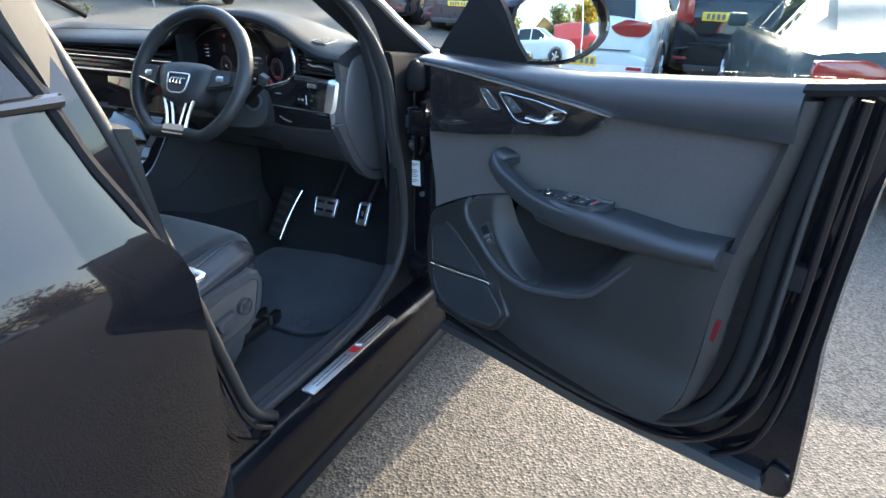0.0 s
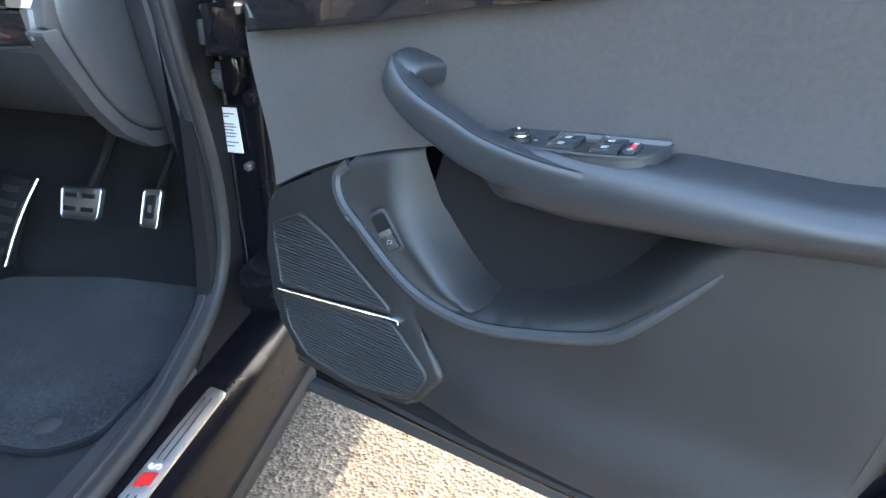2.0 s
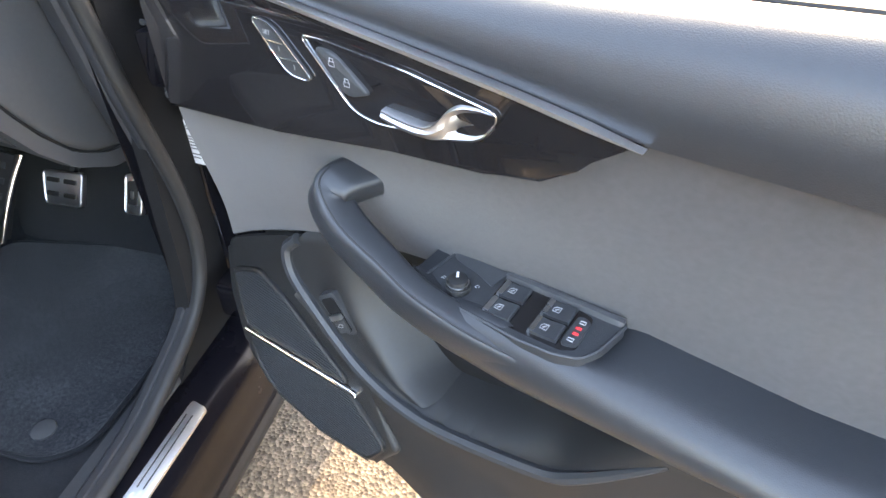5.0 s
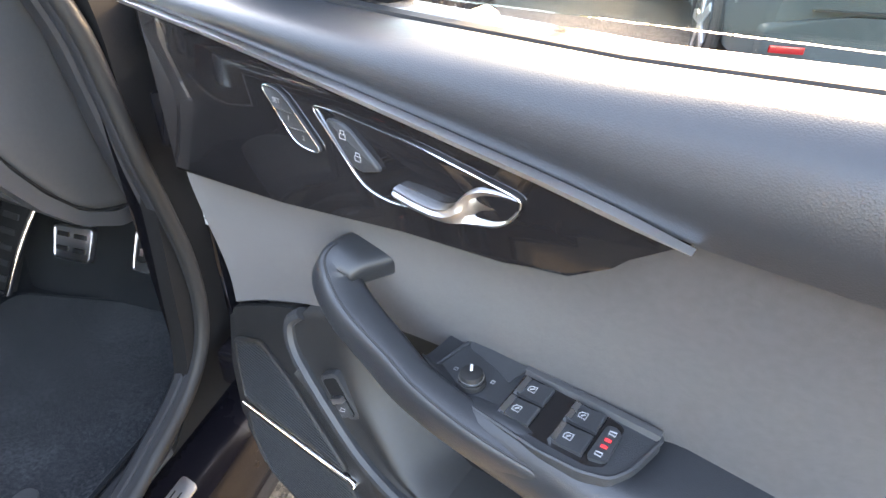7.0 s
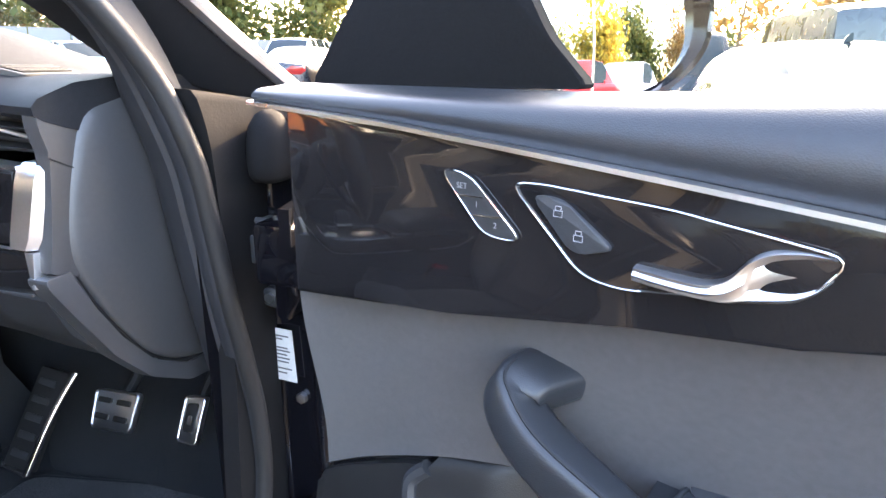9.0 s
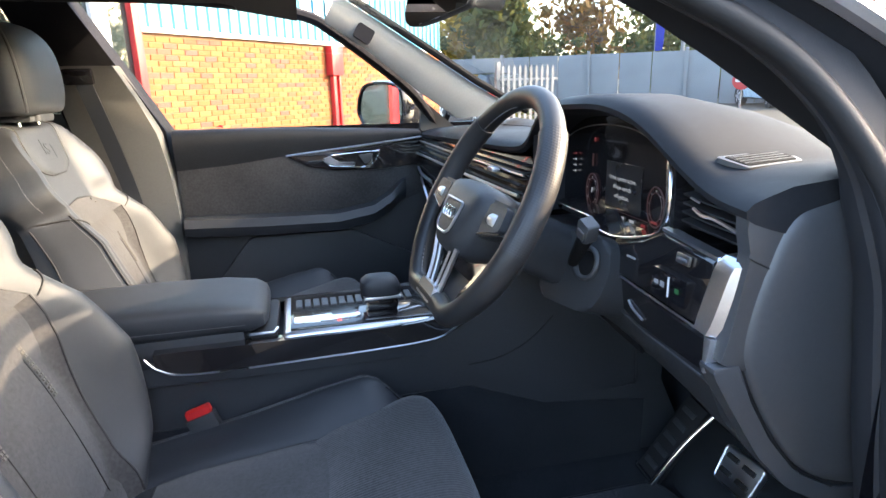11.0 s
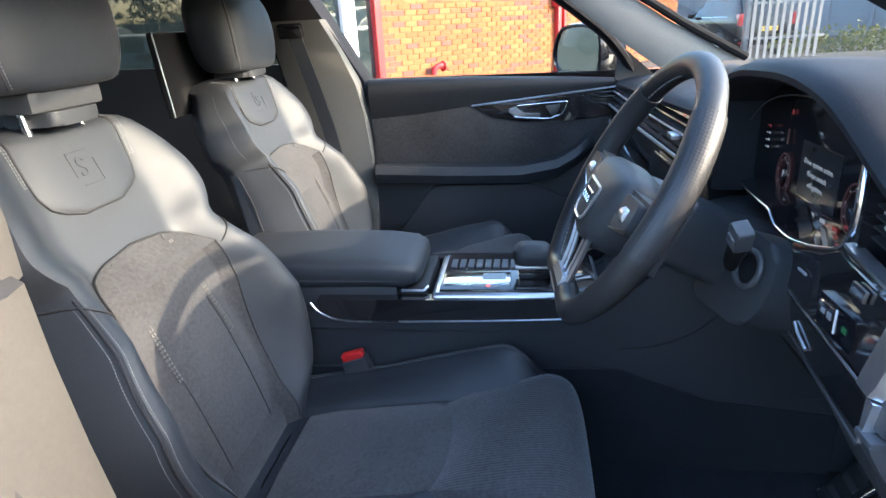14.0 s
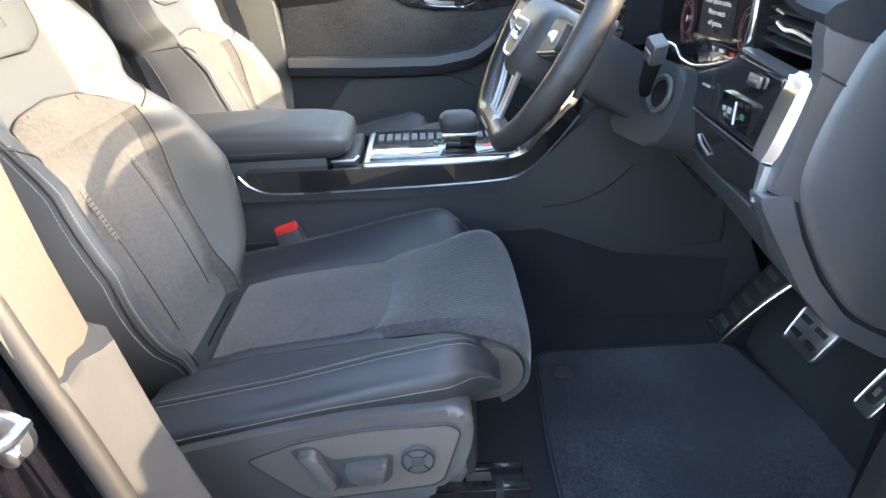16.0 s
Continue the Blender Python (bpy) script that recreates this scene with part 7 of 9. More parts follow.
def build_pedals():
    fr = thing("footrest", "black footrest pad with a steel edge", "footrest")
    m = Matrix.Translation((0.245, 0.50, 0.545)) @ Matrix.Rotation(radians(6), 4, 'Y') @ Matrix.Rotation(radians(-32), 4, 'X')
    part("pad", moved(box(-0.035, 0.035, -0.008, 0.012, -0.10, 0.10, 0.006), m), M_RUBBER, fr)
    edge = smooth_line([(0.032, -0.010, -0.105), (0.036, -0.012, -0.03), (0.042, -0.010, 0.04), (0.052, -0.006, 0.105)], 5)
    part("steel_edge", moved(tube(edge, 0.0075, 10), m), M_CHROME, fr, "steel edge")
    part("steel_edge", moved(tube([(-0.036, -0.006, -0.098), (-0.030, -0.010, -0.106), (0.030, -0.010, -0.106)], 0.0045, 8), m), M_CHROME, fr)
    for k in range(5):
        part("rib", moved(box(-0.024, 0.018, -0.011, -0.006, -0.08 + 0.036 * k, -0.066 + 0.036 * k, 0.002), m), M_PLASTIC, fr)
    brake = thing("brake_pedal", "brushed steel brake pedal with black rubber studs", "pedal", "pedals")
    m = Matrix.Translation((0.463, 0.487, 0.612)) @ Matrix.Rotation(radians(-28), 4, 'X')
    pad = rounded([(-0.050, 0.033), (0.050, 0.038), (0.046, -0.036), (-0.042, -0.038)], 0.010)
    part("plate", moved(prism(pad, -0.006, 0.006, "y", 0.003), m), M_ALU, brake, "brushed steel plate")
    part("rim", moved(tube([(x * 0.96, -0.006, z * 0.95) for x, z in pad], 0.0018, 6, True), m), M_ALU, brake)
    for x in (-0.021, 0.021):
        for z in (-0.014, 0.016):
            part("stud", moved(box(x - 0.015, x + 0.015, -0.010, -0.004, z - 0.005, z + 0.005, 0.002), m), M_RUBBER, brake)
    part("arm", moved(tube([(0, 0.01, 0.0), (0, 0.05, 0.10), (0, 0.10, 0.30)], 0.011, 8), m), M_RUBBER, brake)
    acc = thing("accelerator_pedal", "brushed steel accelerator pedal with a black rubber insert", "pedal", "pedals")
    m = Matrix.Translation((0.604, 0.522, 0.595)) @ Matrix.Rotation(radians(-26), 4, 'X')
    pad = rounded([(-0.020, 0.045), (0.024, 0.048), (0.020, -0.042), (-0.022, -0.040)], 0.008)
    part("plate", moved(prism(pad, -0.006, 0.006, "y", 0.003), m), M_ALU, acc, "brushed steel plate")
    part("rim", moved(tube([(x * 0.94, -0.006, z * 0.96) for x, z in pad], 0.0018, 6, True), m), M_ALU, acc)
    part("insert", moved(prism(rounded([(-0.011, 0.032), (0.013, 0.034), (0.010, -0.020), (-0.012, -0.020)], 0.004), -0.009, 0.0, "y", 0.002), m), M_RUBBER, acc)
    part("stud", moved(box(-0.004, 0.004, -0.011, -0.006, -0.006, 0.010, 0.001), m), M_STEEL, acc)
    part("arm", moved(tube([(0, 0.01, 0.03), (0, 0.05, 0.12), (0, 0.10, 0.30)], 0.010, 8), m), M_RUBBER, acc)


build_pedals()
mat = thing("floor_mat", "charcoal carpet floor mat with a bound edge and round fixings", "floor mat")
mat_o = rounded([(0.17, 0.05), (0.45, 0.03), (0.68, 0.03), (0.745, 0.08), (0.745, 0.40), (0.68, 0.58), (0.55, 0.60), (0.16, 0.52)], 0.04, 5)
part("mat", prism(mat_o, 0.374, 0.361, "z", 0.004), M_MAT, mat)
part("binding", tube([(x, y, 0.370) for x, y in mat_o], 0.006, 6, True), M_CARPET, mat)
for fx, fy in ((0.645, 0.085), (0.25, 0.10)):
    part("fixing", moved(cyl(0.022, 0.005, 24, 0.002), pose(fx, fy, 0.373)), M_PLASTIC_L, mat, "round grey mat fixing")
plate = thing("sill_plate", "brushed aluminium sill plate with a red and white badge", "sill plate")
part("plate", prism(rounded([(0.893, -0.245), (0.934, -0.245), (0.938, 0.175), (0.902, 0.185)], 0.008), 0.4245, 0.419, "z", 0.001), M_ALU, plate)
for y0, y1 in ((-0.215, -0.055), (0.012, 0.155)):
    for dx in (-0.006, 0.006):
        part("groove", box(0.915 + dx - 0.0012, 0.915 + dx + 0.0012, y0, y1, 0.4243, 0.4252), M_PLASTIC, plate)
part("badge_field", prism([(0.905, -0.042), (0.928, -0.035), (0.928, -0.012), (0.905, -0.016)], 0.4243, 0.4255, "z"), M_RED, plate, "red badge")
words("badge_letter", "S", 0.03, Matrix.Translation((0.9165, -0.002, 0.4256)) @ pose(0, 0, 0, 0, 0, 90), M_LABEL, plate)
# maker's label on the hinge post
lab = thing("type_label", "small white printed label on the hinge post", "label", m=Matrix.Translation((0.872, 0.4225, 0.823)) @ Matrix.Rotation(radians(-10), 4, 'Z') @ Matrix.Rotation(radians(-3), 4, 'Y'))
part("sheet", box(-0.031, 0.0225, -0.0008, 0.0008, -0.042, 0.042), M_LABEL, lab)
for k, (x0, x1, z) in enumerate(((-0.018, 0.016, 0.031), (-0.018, 0.004, 0.026), (-0.012, 0.012, 0.012), (-0.012, 0.016, 0.007), (-0.012, 0.010, 0.001), (-0.012, 0.014, -0.005), (-0.012, 0.012, -0.011), (-0.016, 0.016, -0.022), (-0.016, 0.006, -0.029))):
    part("print_bar", box(x0, x1, -0.0014, -0.0007, z - 0.0011, z + 0.0011), M_INK, lab)

# ---- passenger door, seen across the cabin ----
pdoor = thing("passenger_door", "closed passenger door with dark trim and a metal handle", "car door")


def build_passenger_door():
    x = -0.80
    part("trim_panel", prism(rounded([(-0.66, 0.45), (-0.655, 1.19), (0.14, 1.165), (0.24, 1.0), (0.26, 0.45)], 0.02), x, x - 0.06, "x", 0.01), M_PLASTIC, pdoor, "dark grey door trim")
    roll = [smooth_line([(x + 0.002, y, zc), (x + 0.012, y, zc + 0.35 * (z - zc)), (x + 0.012, y, zc + 0.75 * (z - zc)), (x - 0.004, y, z - 0.004), (x - 0.03, y, z + 0.001)], 3) + [(x - 0.05, y, z), (x - 0.05, y, zc)] for y, z, zc in ((-0.655, 1.202, 1.074), (-0.5, 1.200, 1.084), (-0.3, 1.197, 1.108), (0.0, 1.184, 1.128), (0.15, 1.175, 1.150))]
    part("upper_trim", loft(roll), M_DASH, pdoor, "dark soft upper door trim")
    part("suede_field", prism(rounded([(-0.648, 0.90), (-0.648, 1.075), (-0.50, 1.085), (-0.40, 1.096), (-0.305, 1.110), (-0.24, 1.068), (-0.15, 1.05), (0.0, 1.046), (0.13, 1.05), (0.15, 0.96), (0.05, 0.92), (-0.1, 0.90)], 0.006), x + 0.002, x - 0.01, "x", 0.001), M_SUEDE, pdoor, "grey suede field")
    part("veneer", prism([(-0.305, 1.105), (-0.24, 1.068), (-0.15, 1.05), (0.0, 1.048), (0.14, 1.06), (0.155, 1.150), (-0.05, 1.130)], x + 0.008, x - 0.01, "x", 0.003), M_GLOSS, pdoor, "gloss black veneer")
    part("metal_strip", tube([(x + 0.010, -0.31, 1.107), (x + 0.010, -0.05, 1.132), (x + 0.010, 0.155, 1.153)], 0.0032, 6), M_ALU, pdoor, "thin metal strip")
    fr = rounded([(-0.195, 1.090), (-0.16, 1.104), (0.005, 1.112), (-0.015, 1.072), (-0.055, 1.058), (-0.165, 1.066)], 0.010)
    part("bright_frame", tube([(x + 0.010, y, z) for y, z in fr], 0.0014, 6, True), M_CHROME, pdoor)
    part("inner_handle", loft([[(x + 0.006, y, z - h), (x + 0.018, y, z - h), (x + 0.020, y, z + h), (x + 0.006, y, z + h)] for y, z, h in ((-0.185, 1.088, 0.005), (-0.165, 1.086, 0.013), (-0.150, 1.078, 0.009), (-0.135, 1.073, 0.005), (-0.085, 1.070, 0.005))]), M_ALU, pdoor, "satin metal inner handle")
    part("lock_buttons", prism(rounded([(-0.07, 1.10), (-0.02, 1.104), (-0.03, 1.075), (-0.05, 1.068)], 0.006), x + 0.012, x, "x", 0.002), M_PLASTIC, pdoor)
    arm = [[(x + 0.0, y, z + 0.03), (x + d, y, z + 0.026), (x + d + 0.012, y, z), (x + d, y, z - 0.03), (x, y, z - 0.045)] for y, z, d in ((-0.645, 0.895, 0.05), (-0.4, 0.888, 0.06), (-0.15, 0.885, 0.06), (-0.03, 0.905, 0.055), (0.03, 0.94, 0.05), (0.07, 0.975, 0.03), (0.09, 0.985, 0.01))]
    part("armrest", loft(arm), M_LEATHER, pdoor, "black leather armrest")
    part("pocket", prism(rounded([(-0.45, 0.84), (-0.62, 0.62), (-0.62, 0.50), (0.10, 0.48), (0.18, 0.70), (-0.1, 0.84)], 0.02), x + 0.018, x - 0.01, "x", 0.006), M_PLASTIC, pdoor)


build_passenger_door()

# ---- overhead: mirror, console ----
ivm = thing("interior_mirror", "frameless interior mirror on a dark stalk", "mirror", m=pose(0.0, 0.034, 1.484, -8, 0, 25))
# outline tapers to fit the camera's view of the mirror
view_outline = rounded([(-0.108, 0.008), (-0.100, 0.024), (-0.045, 0.036), (0.02, 0.035), (0.095, 0.018), (0.108, 0.002), (0.100, -0.012), (0.0, -0.029), (-0.065, -0.037), (-0.098, -0.033), (-0.108, -0.015)], 0.012, 4)
part("housing", loft([[(x * k, y, z * k) for x, z in view_outline] for y, k in ((-0.001, 1.0), (0.006, 1.03), (0.018, 0.98), (0.028, 0.80), (0.034, 0.4))]), M_PLASTIC, ivm, "dark mirror housing")
part("mirror_glass", prism([(x * 0.985, z * 0.985) for x, z in view_outline], -0.004, 0.0, "y"), M_MIRROR, ivm, "silvered mirror glass", smooth=False)
part("stalk", tube([(0.03, 0.03, 0.0), (0.04, 0.07, 0.02), (0.05, 0.12, 0.035)], [0.012, 0.016, 0.03], 12), M_PLASTIC, ivm)
ohc = thing("overhead_console", "dark overhead console with a bright trim and a pale lamp", "overhead console")
part("body", box(-0.12, 0.10, -0.33, -0.08, 1.553, 1.60, 0.018, 3), M_HEADLINER, ohc)
arc = smooth_line([(-0.314, 1.5780, 0.0015), (-0.262, 1.5565, 0.004), (-0.21, 1.5440, 0.007), (-0.155, 1.5345, 0.009), (-0.117, 1.5325, 0.008), (-0.097, 1.5345, 0.004)], 5)
part("glossy_trim", loft([[(0.080, y, z - h), (0.148, y, z - h), (0.156, y, z), (0.148, y, z + h), (0.080, y, z + h)] for y, z, h in arc]), M_GLOSS, ohc, "gloss black curved trim")
for k in (-1.0, 0.25):
    part("bright_trim", tube([(0.1535, y, z + h * k) for y, z, h in arc], 0.0016, 6), M_ALU, ohc, "thin bright line of the curved trim")
part("sensor_box", loft([[(-0.05, y0, z), (x, y0, z), (x + 0.004, y0 + 0.012, z), (x + 0.004, y1 - 0.012, z), (x, y1, z), (-0.05, y1, z)] for z, x, y0, y1 in ((1.500, 0.070, -0.235, -0.170), (1.504, 0.082, -0.252, -0.164), (1.515, 0.087, -0.266, -0.160), (1.56, 0.087, -0.272, -0.155))]), M_PLASTIC, ohc, "dark lamp and sensor box")
part("lamp", box(0.084, 0.0935, -0.241, -0.196, 1.514, 1.5355, 0.002), M_ICON, ohc, "pale lamp lens")
# seat belt on the passenger pillar
belt = thing("seat_belt", "dark passenger seat belt hanging from its pillar guide", "seat belt")
part("webbing", loft([[(x, y - 0.02, z), (x - 0.002, y + 0.025, z), (x - 0.005, y + 0.025, z), (x - 0.003, y - 0.02, z)] for x, y, z in ((-0.690, -0.855, 1.36), (-0.715, -0.82, 1.20), (-0.735, -0.79, 1.05), (-0.75, -0.76, 0.85), (-0.755, -0.74, 0.65))]), M_LEATHER, belt)
part("guide", moved(box(-0.012, 0.012, -0.04, 0.04, -0.022, 0.022, 0.008), pose(-0.688, -0.860, 1.37, 0, 20, 0)), M_GLOSS, belt)
# screen on the back of the passenger seat
scr = thing("seat_back_screen", "dark tablet screen fixed behind the passenger seat", "screen", m=pose(-0.29, -1.0, 1.285, 5, 0, 3))
part("frame", box(-0.14, 0.14, -0.007, 0.007, -0.10, 0.10, 0.006), M_DULL, scr)
part("rim", tube([(-0.138, 0.009, 0.098), (0.138, 0.009, 0.098), (0.138, 0.009, -0.098)], 0.0014, 6), M_STEEL, scr)
part("glass", box(-0.13, 0.13, -0.012, -0.009, -0.08, 0.08), M_SCREEN, scr)

# passenger's outside mirror
pmir = thing("door_mirror", "black passenger door mirror outside the side window", "mirror", m=pose(-1.05, 0.055, 1.25, 0, 0, 35))
pface = smooth_line([(-0.125, 0.0), (-0.115, -0.05), (-0.07, -0.075), (0.06, -0.078), (0.11, -0.05), (0.115, 0.03), (0.09, 0.07), (0.0, 0.085), (-0.09, 0.07)], 4, True)
part("housing", loft([[(x * k, y, z * k) for x, z in pface] for y, k in ((0.0, 0.94), (-0.012, 1.0), (-0.010, 1.07), (0.01, 1.12), (0.07, 1.10), (0.12, 0.9), (0.15, 0.5))]), M_PAINT, pmir, "gloss black housing")
part("mirror_glass", prism([(x * 0.94, z * 0.94) for x, z in pface], -0.004, 0.0, "y"), M_MIRROR, pmir, "silvered mirror glass", smooth=False)
part("arm", moved(box(-0.03, 0.10, -0.025, 0.025, -0.02, 0.02, 0.01), pose(0.10, 0.05, -0.085, 0, 18, -35)), M_PAINT, pmir)

# ---- outside: materials ----
def tinted_pieces(name, colours, rough, bump=0.4, bump_scale=70, island=False):
    """Pieces of several colours, picked piece by piece."""
    m = surface(name, colours[0], rough, bump=bump, bump_scale=bump_scale, spec=0.2)
    t = m.node_tree
    b = t.nodes["Principled BSDF"]
    old = [n for n in t.nodes if n.bl_idname == "ShaderNodeValToRGB"][0]
    old.color_ramp.elements[0].color, old.color_ramp.elements[1].color = (0.78, 0.78, 0.78, 1), (1.15, 1.15, 1.15, 1)
    src = t.nodes.new("ShaderNodeNewGeometry" if island else "ShaderNodeObjectInfo")
    r = t.nodes.new("ShaderNodeValToRGB")
    r.color_ramp.interpolation = 'LINEAR'
    n = len(colours)
    while len(r.color_ramp.elements) < n:
        r.color_ramp.elements.new(0.5)
    for k, c in enumerate(colours):
        r.color_ramp.elements[k].position = k / max(1, n - 1)
        r.color_ramp.elements[k].color = (*c, 1)
    t.links.new(src.outputs["Random Per Island" if island else "Random"], r.inputs[0])
    mul = t.nodes.new("ShaderNodeMix")
    mul.data_type, mul.blend_type = 'RGBA', 'MULTIPLY'
    mul.inputs[0].default_value = 1.0
    t.links.new(r.outputs[0], mul.inputs[6])
    t.links.new(old.outputs[0], mul.inputs[7])
    t.links.new(mul.outputs[2], b.inputs["Base Color"])
    return m


BRICK_COLOURS = [(0.29, 0.092, 0.034), (0.33, 0.112, 0.040), (0.26, 0.080, 0.031), (0.36, 0.130, 0.050), (0.30, 0.095, 0.035), (0.18, 0.070, 0.048), (0.15, 0.070, 0.062)]
M_BRICK = tinted_pieces("orange_brick", BRICK_COLOURS, 0.85)
M_BRICKS = tinted_pieces("orange_brickwork", BRICK_COLOURS, 0.85, island=True)
M_MORTAR = surface("brown_mortar", (0.20, 0.12, 0.07), 0.95, bump=0.5, bump_scale=120, spec=0.1)
M_REDPAINT = surface("red_paint", (0.42, 0.025, 0.03), 0.4)
M_WHITEPAINT = surface("white_paint", (0.75, 0.75, 0.73), 0.45)
M_CLAD = surface("blue_sheet_cladding", (0.10, 0.30, 0.42), 0.4, vary=0.08)
M_ZINC = surface("galvanised_steel", (0.19, 0.195, 0.205), 0.6, metal=0.0, vary=0.12)
M_BOARD = surface("weathered_grey_board", (0.20, 0.21, 0.22), 0.8, vary=0.2, scale=1.2, bump=0.3, bump_scale=40)
M_CARGLASS = surface("dark_car_glass", (0.018, 0.026, 0.03), 0.04, vary=0.05, rough_vary=0.01, spec=0.3)
M_FRONTGLASS = surface("dark_shop_glass", (0.02, 0.028, 0.03), 0.02, coat=1.0, vary=0.1, rough_vary=0.01)
M_YELLOW = surface("yellow_plate", (0.75, 0.50, 0.03), 0.4, vary=0.03)
M_BARK = surface("grey_brown_bark", (0.13, 0.10, 0.075), 0.9, bump=0.8, bump_scale=20, vary=0.3)
M_SILVER = surface("silver_car_paint", (0.055, 0.068, 0.072), 0.2, metal=0.0, spec=0.06, vary=0.03)
M_WHITECAR = surface("white_car_paint", (0.62, 0.66, 0.70), 0.3, coat=1.0, vary=0.03)
M_GREYCAR = surface("dark_grey_car_paint", (0.022, 0.024, 0.029), 0.3, metal=0.0, coat=0.5, vary=0.05)
M_BLUEVAN = surface("dark_blue_van_paint", (0.03, 0.045, 0.09), 0.3, coat=1.0, vary=0.05)
M_REDVAN = surface("red_van_paint", (0.45, 0.02, 0.025), 0.35, coat=0.6, vary=0.04)
M_LIGHTBLUE = surface("pale_blue_car_paint", (0.45, 0.58, 0.68), 0.3, coat=1.0, vary=0.03)


def leaf_material(name, colours):
    m = tinted_pieces(name, colours, 0.6, bump=0.0, island=True)
    b = m.node_tree.nodes["Principled BSDF"]
    b.inputs["Subsurface Weight"].default_value = 0.0
    b.inputs["Transmission Weight"].default_value = 0.0
    t = m.node_tree
    tl = t.nodes.new("ShaderNodeBsdfTranslucent")
    mx = t.nodes.new("ShaderNodeMixShader")
    mx.inputs[0].default_value = 0.4
    colour = b.inputs["Base Color"].links[0].from_socket
    t.links.new(colour, tl.inputs[0])
    t.links.new(b.outputs[0], mx.inputs[1])
    t.links.new(tl.outputs[0], mx.inputs[2])
    t.links.new(mx.outputs[0], t.nodes["Material Output"].inputs[0])
    return m


L_YELLOW = leaf_material("yellow_autumn_leaves", [(0.42, 0.28, 0.03), (0.35, 0.25, 0.04), (0.50, 0.36, 0.05), (0.22, 0.20, 0.04)])
L_GREEN = leaf_material("dull_green_leaves", [(0.07, 0.10, 0.03), (0.11, 0.12, 0.035), (0.16, 0.15, 0.04), (0.05, 0.08, 0.03)])
L_RUST = leaf_material("rusty_leaves", [(0.30, 0.14, 0.04), (0.20, 0.12, 0.04), (0.36, 0.20, 0.05), (0.14, 0.10, 0.04)])


# ---- brick building ----
WALL_LEN, WALL_TOP = 8.4, 1.77      # from the red post to the far end; brickwork height above its foot
bldg = thing("brick_building", "orange brick building with red pipes, glazed front and blue cladding", "building", m=pose(-7.35, -2.10, 0.30, 0, 0, 50.4))


def build_building():
    # the wall runs along local y, its face at x = 0
    part("wall", box(-0.30, -0.010, 0.0, WALL_LEN, -0.6, WALL_TOP), M_MORTAR, bldg, "orange brick wall")
    # sheet cladding above, ribbed
    prof = []
    n = int(WALL_LEN / 0.2)
    for k in range(n + 1):
        y = k * 0.2
        for dy, dx in ((0.0, 0.0), (0.11, 0.0), (0.13, 0.03), (0.18, 0.03)):
            if y + dy <= WALL_LEN:
                prof.append((0.02 + dx, y + dy))
    prof += [(-0.06, WALL_LEN), (-0.06, 0.0)]
    part("cladding", prism(prof, WALL_TOP, 4.2, "z"), M_CLAD, bldg, "blue ribbed sheet cladding", smooth=False)
    part("flashing", box(-0.05, 0.065, 0, WALL_LEN, WALL_TOP - 0.03, WALL_TOP + 0.03, 0.006), M_WHITEPAINT, bldg)
    # the painted number, kept as plain bars
    for k, (y, w) in enumerate(((2.88, 0.11), (3.16, 0.23), (3.50, 0.23), (3.84, 0.20), (4.29, 0.23), (4.66, 0.23), (5.02, 0.20))):
        part("sign_bar", box(0.052, 0.062, y, y + w, 2.22, 2.62), M_WHITEPAINT, bldg, "white painted bar")
    # side and back to close it
    part("wall", box(-6.0, -0.30, WALL_LEN - 0.25, WALL_LEN, -0.6, 4.2), M_BRICKS, bldg)
    part("wall", box(-6.0, -5.8, -9.0, WALL_LEN - 0.25, -0.6, 4.2), M_BRICKS, bldg)
    part("roof", box(-6.0, 0.06, -9.0, WALL_LEN + 0.05, 4.2, 4.32, 0.02), M_ZINC, bldg, "flat grey roof")
    # red corner post and white framed glazing
    part("post", box(-0.10, 0.06, -0.11, -0.002, -0.6, 4.2, 0.008), M_REDPAINT, bldg, "red painted steel post")
    part("window_frame", box(-0.08, 0.04, -0.62, -0.42, -0.6, 4.2, 0.01), M_WHITEPAINT, bldg, "white window post")
    part("window_frame", box(-0.08, 0.03, -0.42, -0.112, -0.6, 0.14, 0.01), M_WHITEPAINT, bldg)
    part("pane", box(-0.05, -0.04, -0.42, -0.112, 0.14, 4.2), M_FRONTGLASS, bldg, "dark reflecting pane")
    y = -0.62
    for w in (1.5, 1.5, 1.5, 1.5, 1.5):
        part("pane", box(-0.05, -0.04, y - w + 0.05, y, 0.14, 4.2), M_FRONTGLASS, bldg)
        part("post", box(-0.08, 0.05, y - w - 0.05, y - w + 0.05, -0.6, 4.2, 0.01), M_REDPAINT, bldg)
        part("window_frame", box(-0.08, 0.03, y - w + 0.05, y, -0.6, 0.14, 0.01), M_WHITEPAINT, bldg)
        y -= w
    part("wall", box(-6.0, 0.05, y - 0.3, y - 0.05, -0.6, 4.2), M_WHITEPAINT, bldg)
    # red down-pipe with its box
    part("down_pipe", box(0.01, 0.10, 3.88, 3.98, 0.06, 1.35, 0.01), M_REDPAINT, bldg, "red down-pipe")
    part("pipe_box", box(0.004, 0.16, 3.80, 4.14, 1.22, 1.72, 0.01), M_REDPAINT, bldg, "red pipe box")
    part("down_pipe", box(0.01, 0.09, 4.07, 4.13, 0.06, 1.3, 0.01), M_REDPAINT, bldg)


build_building()

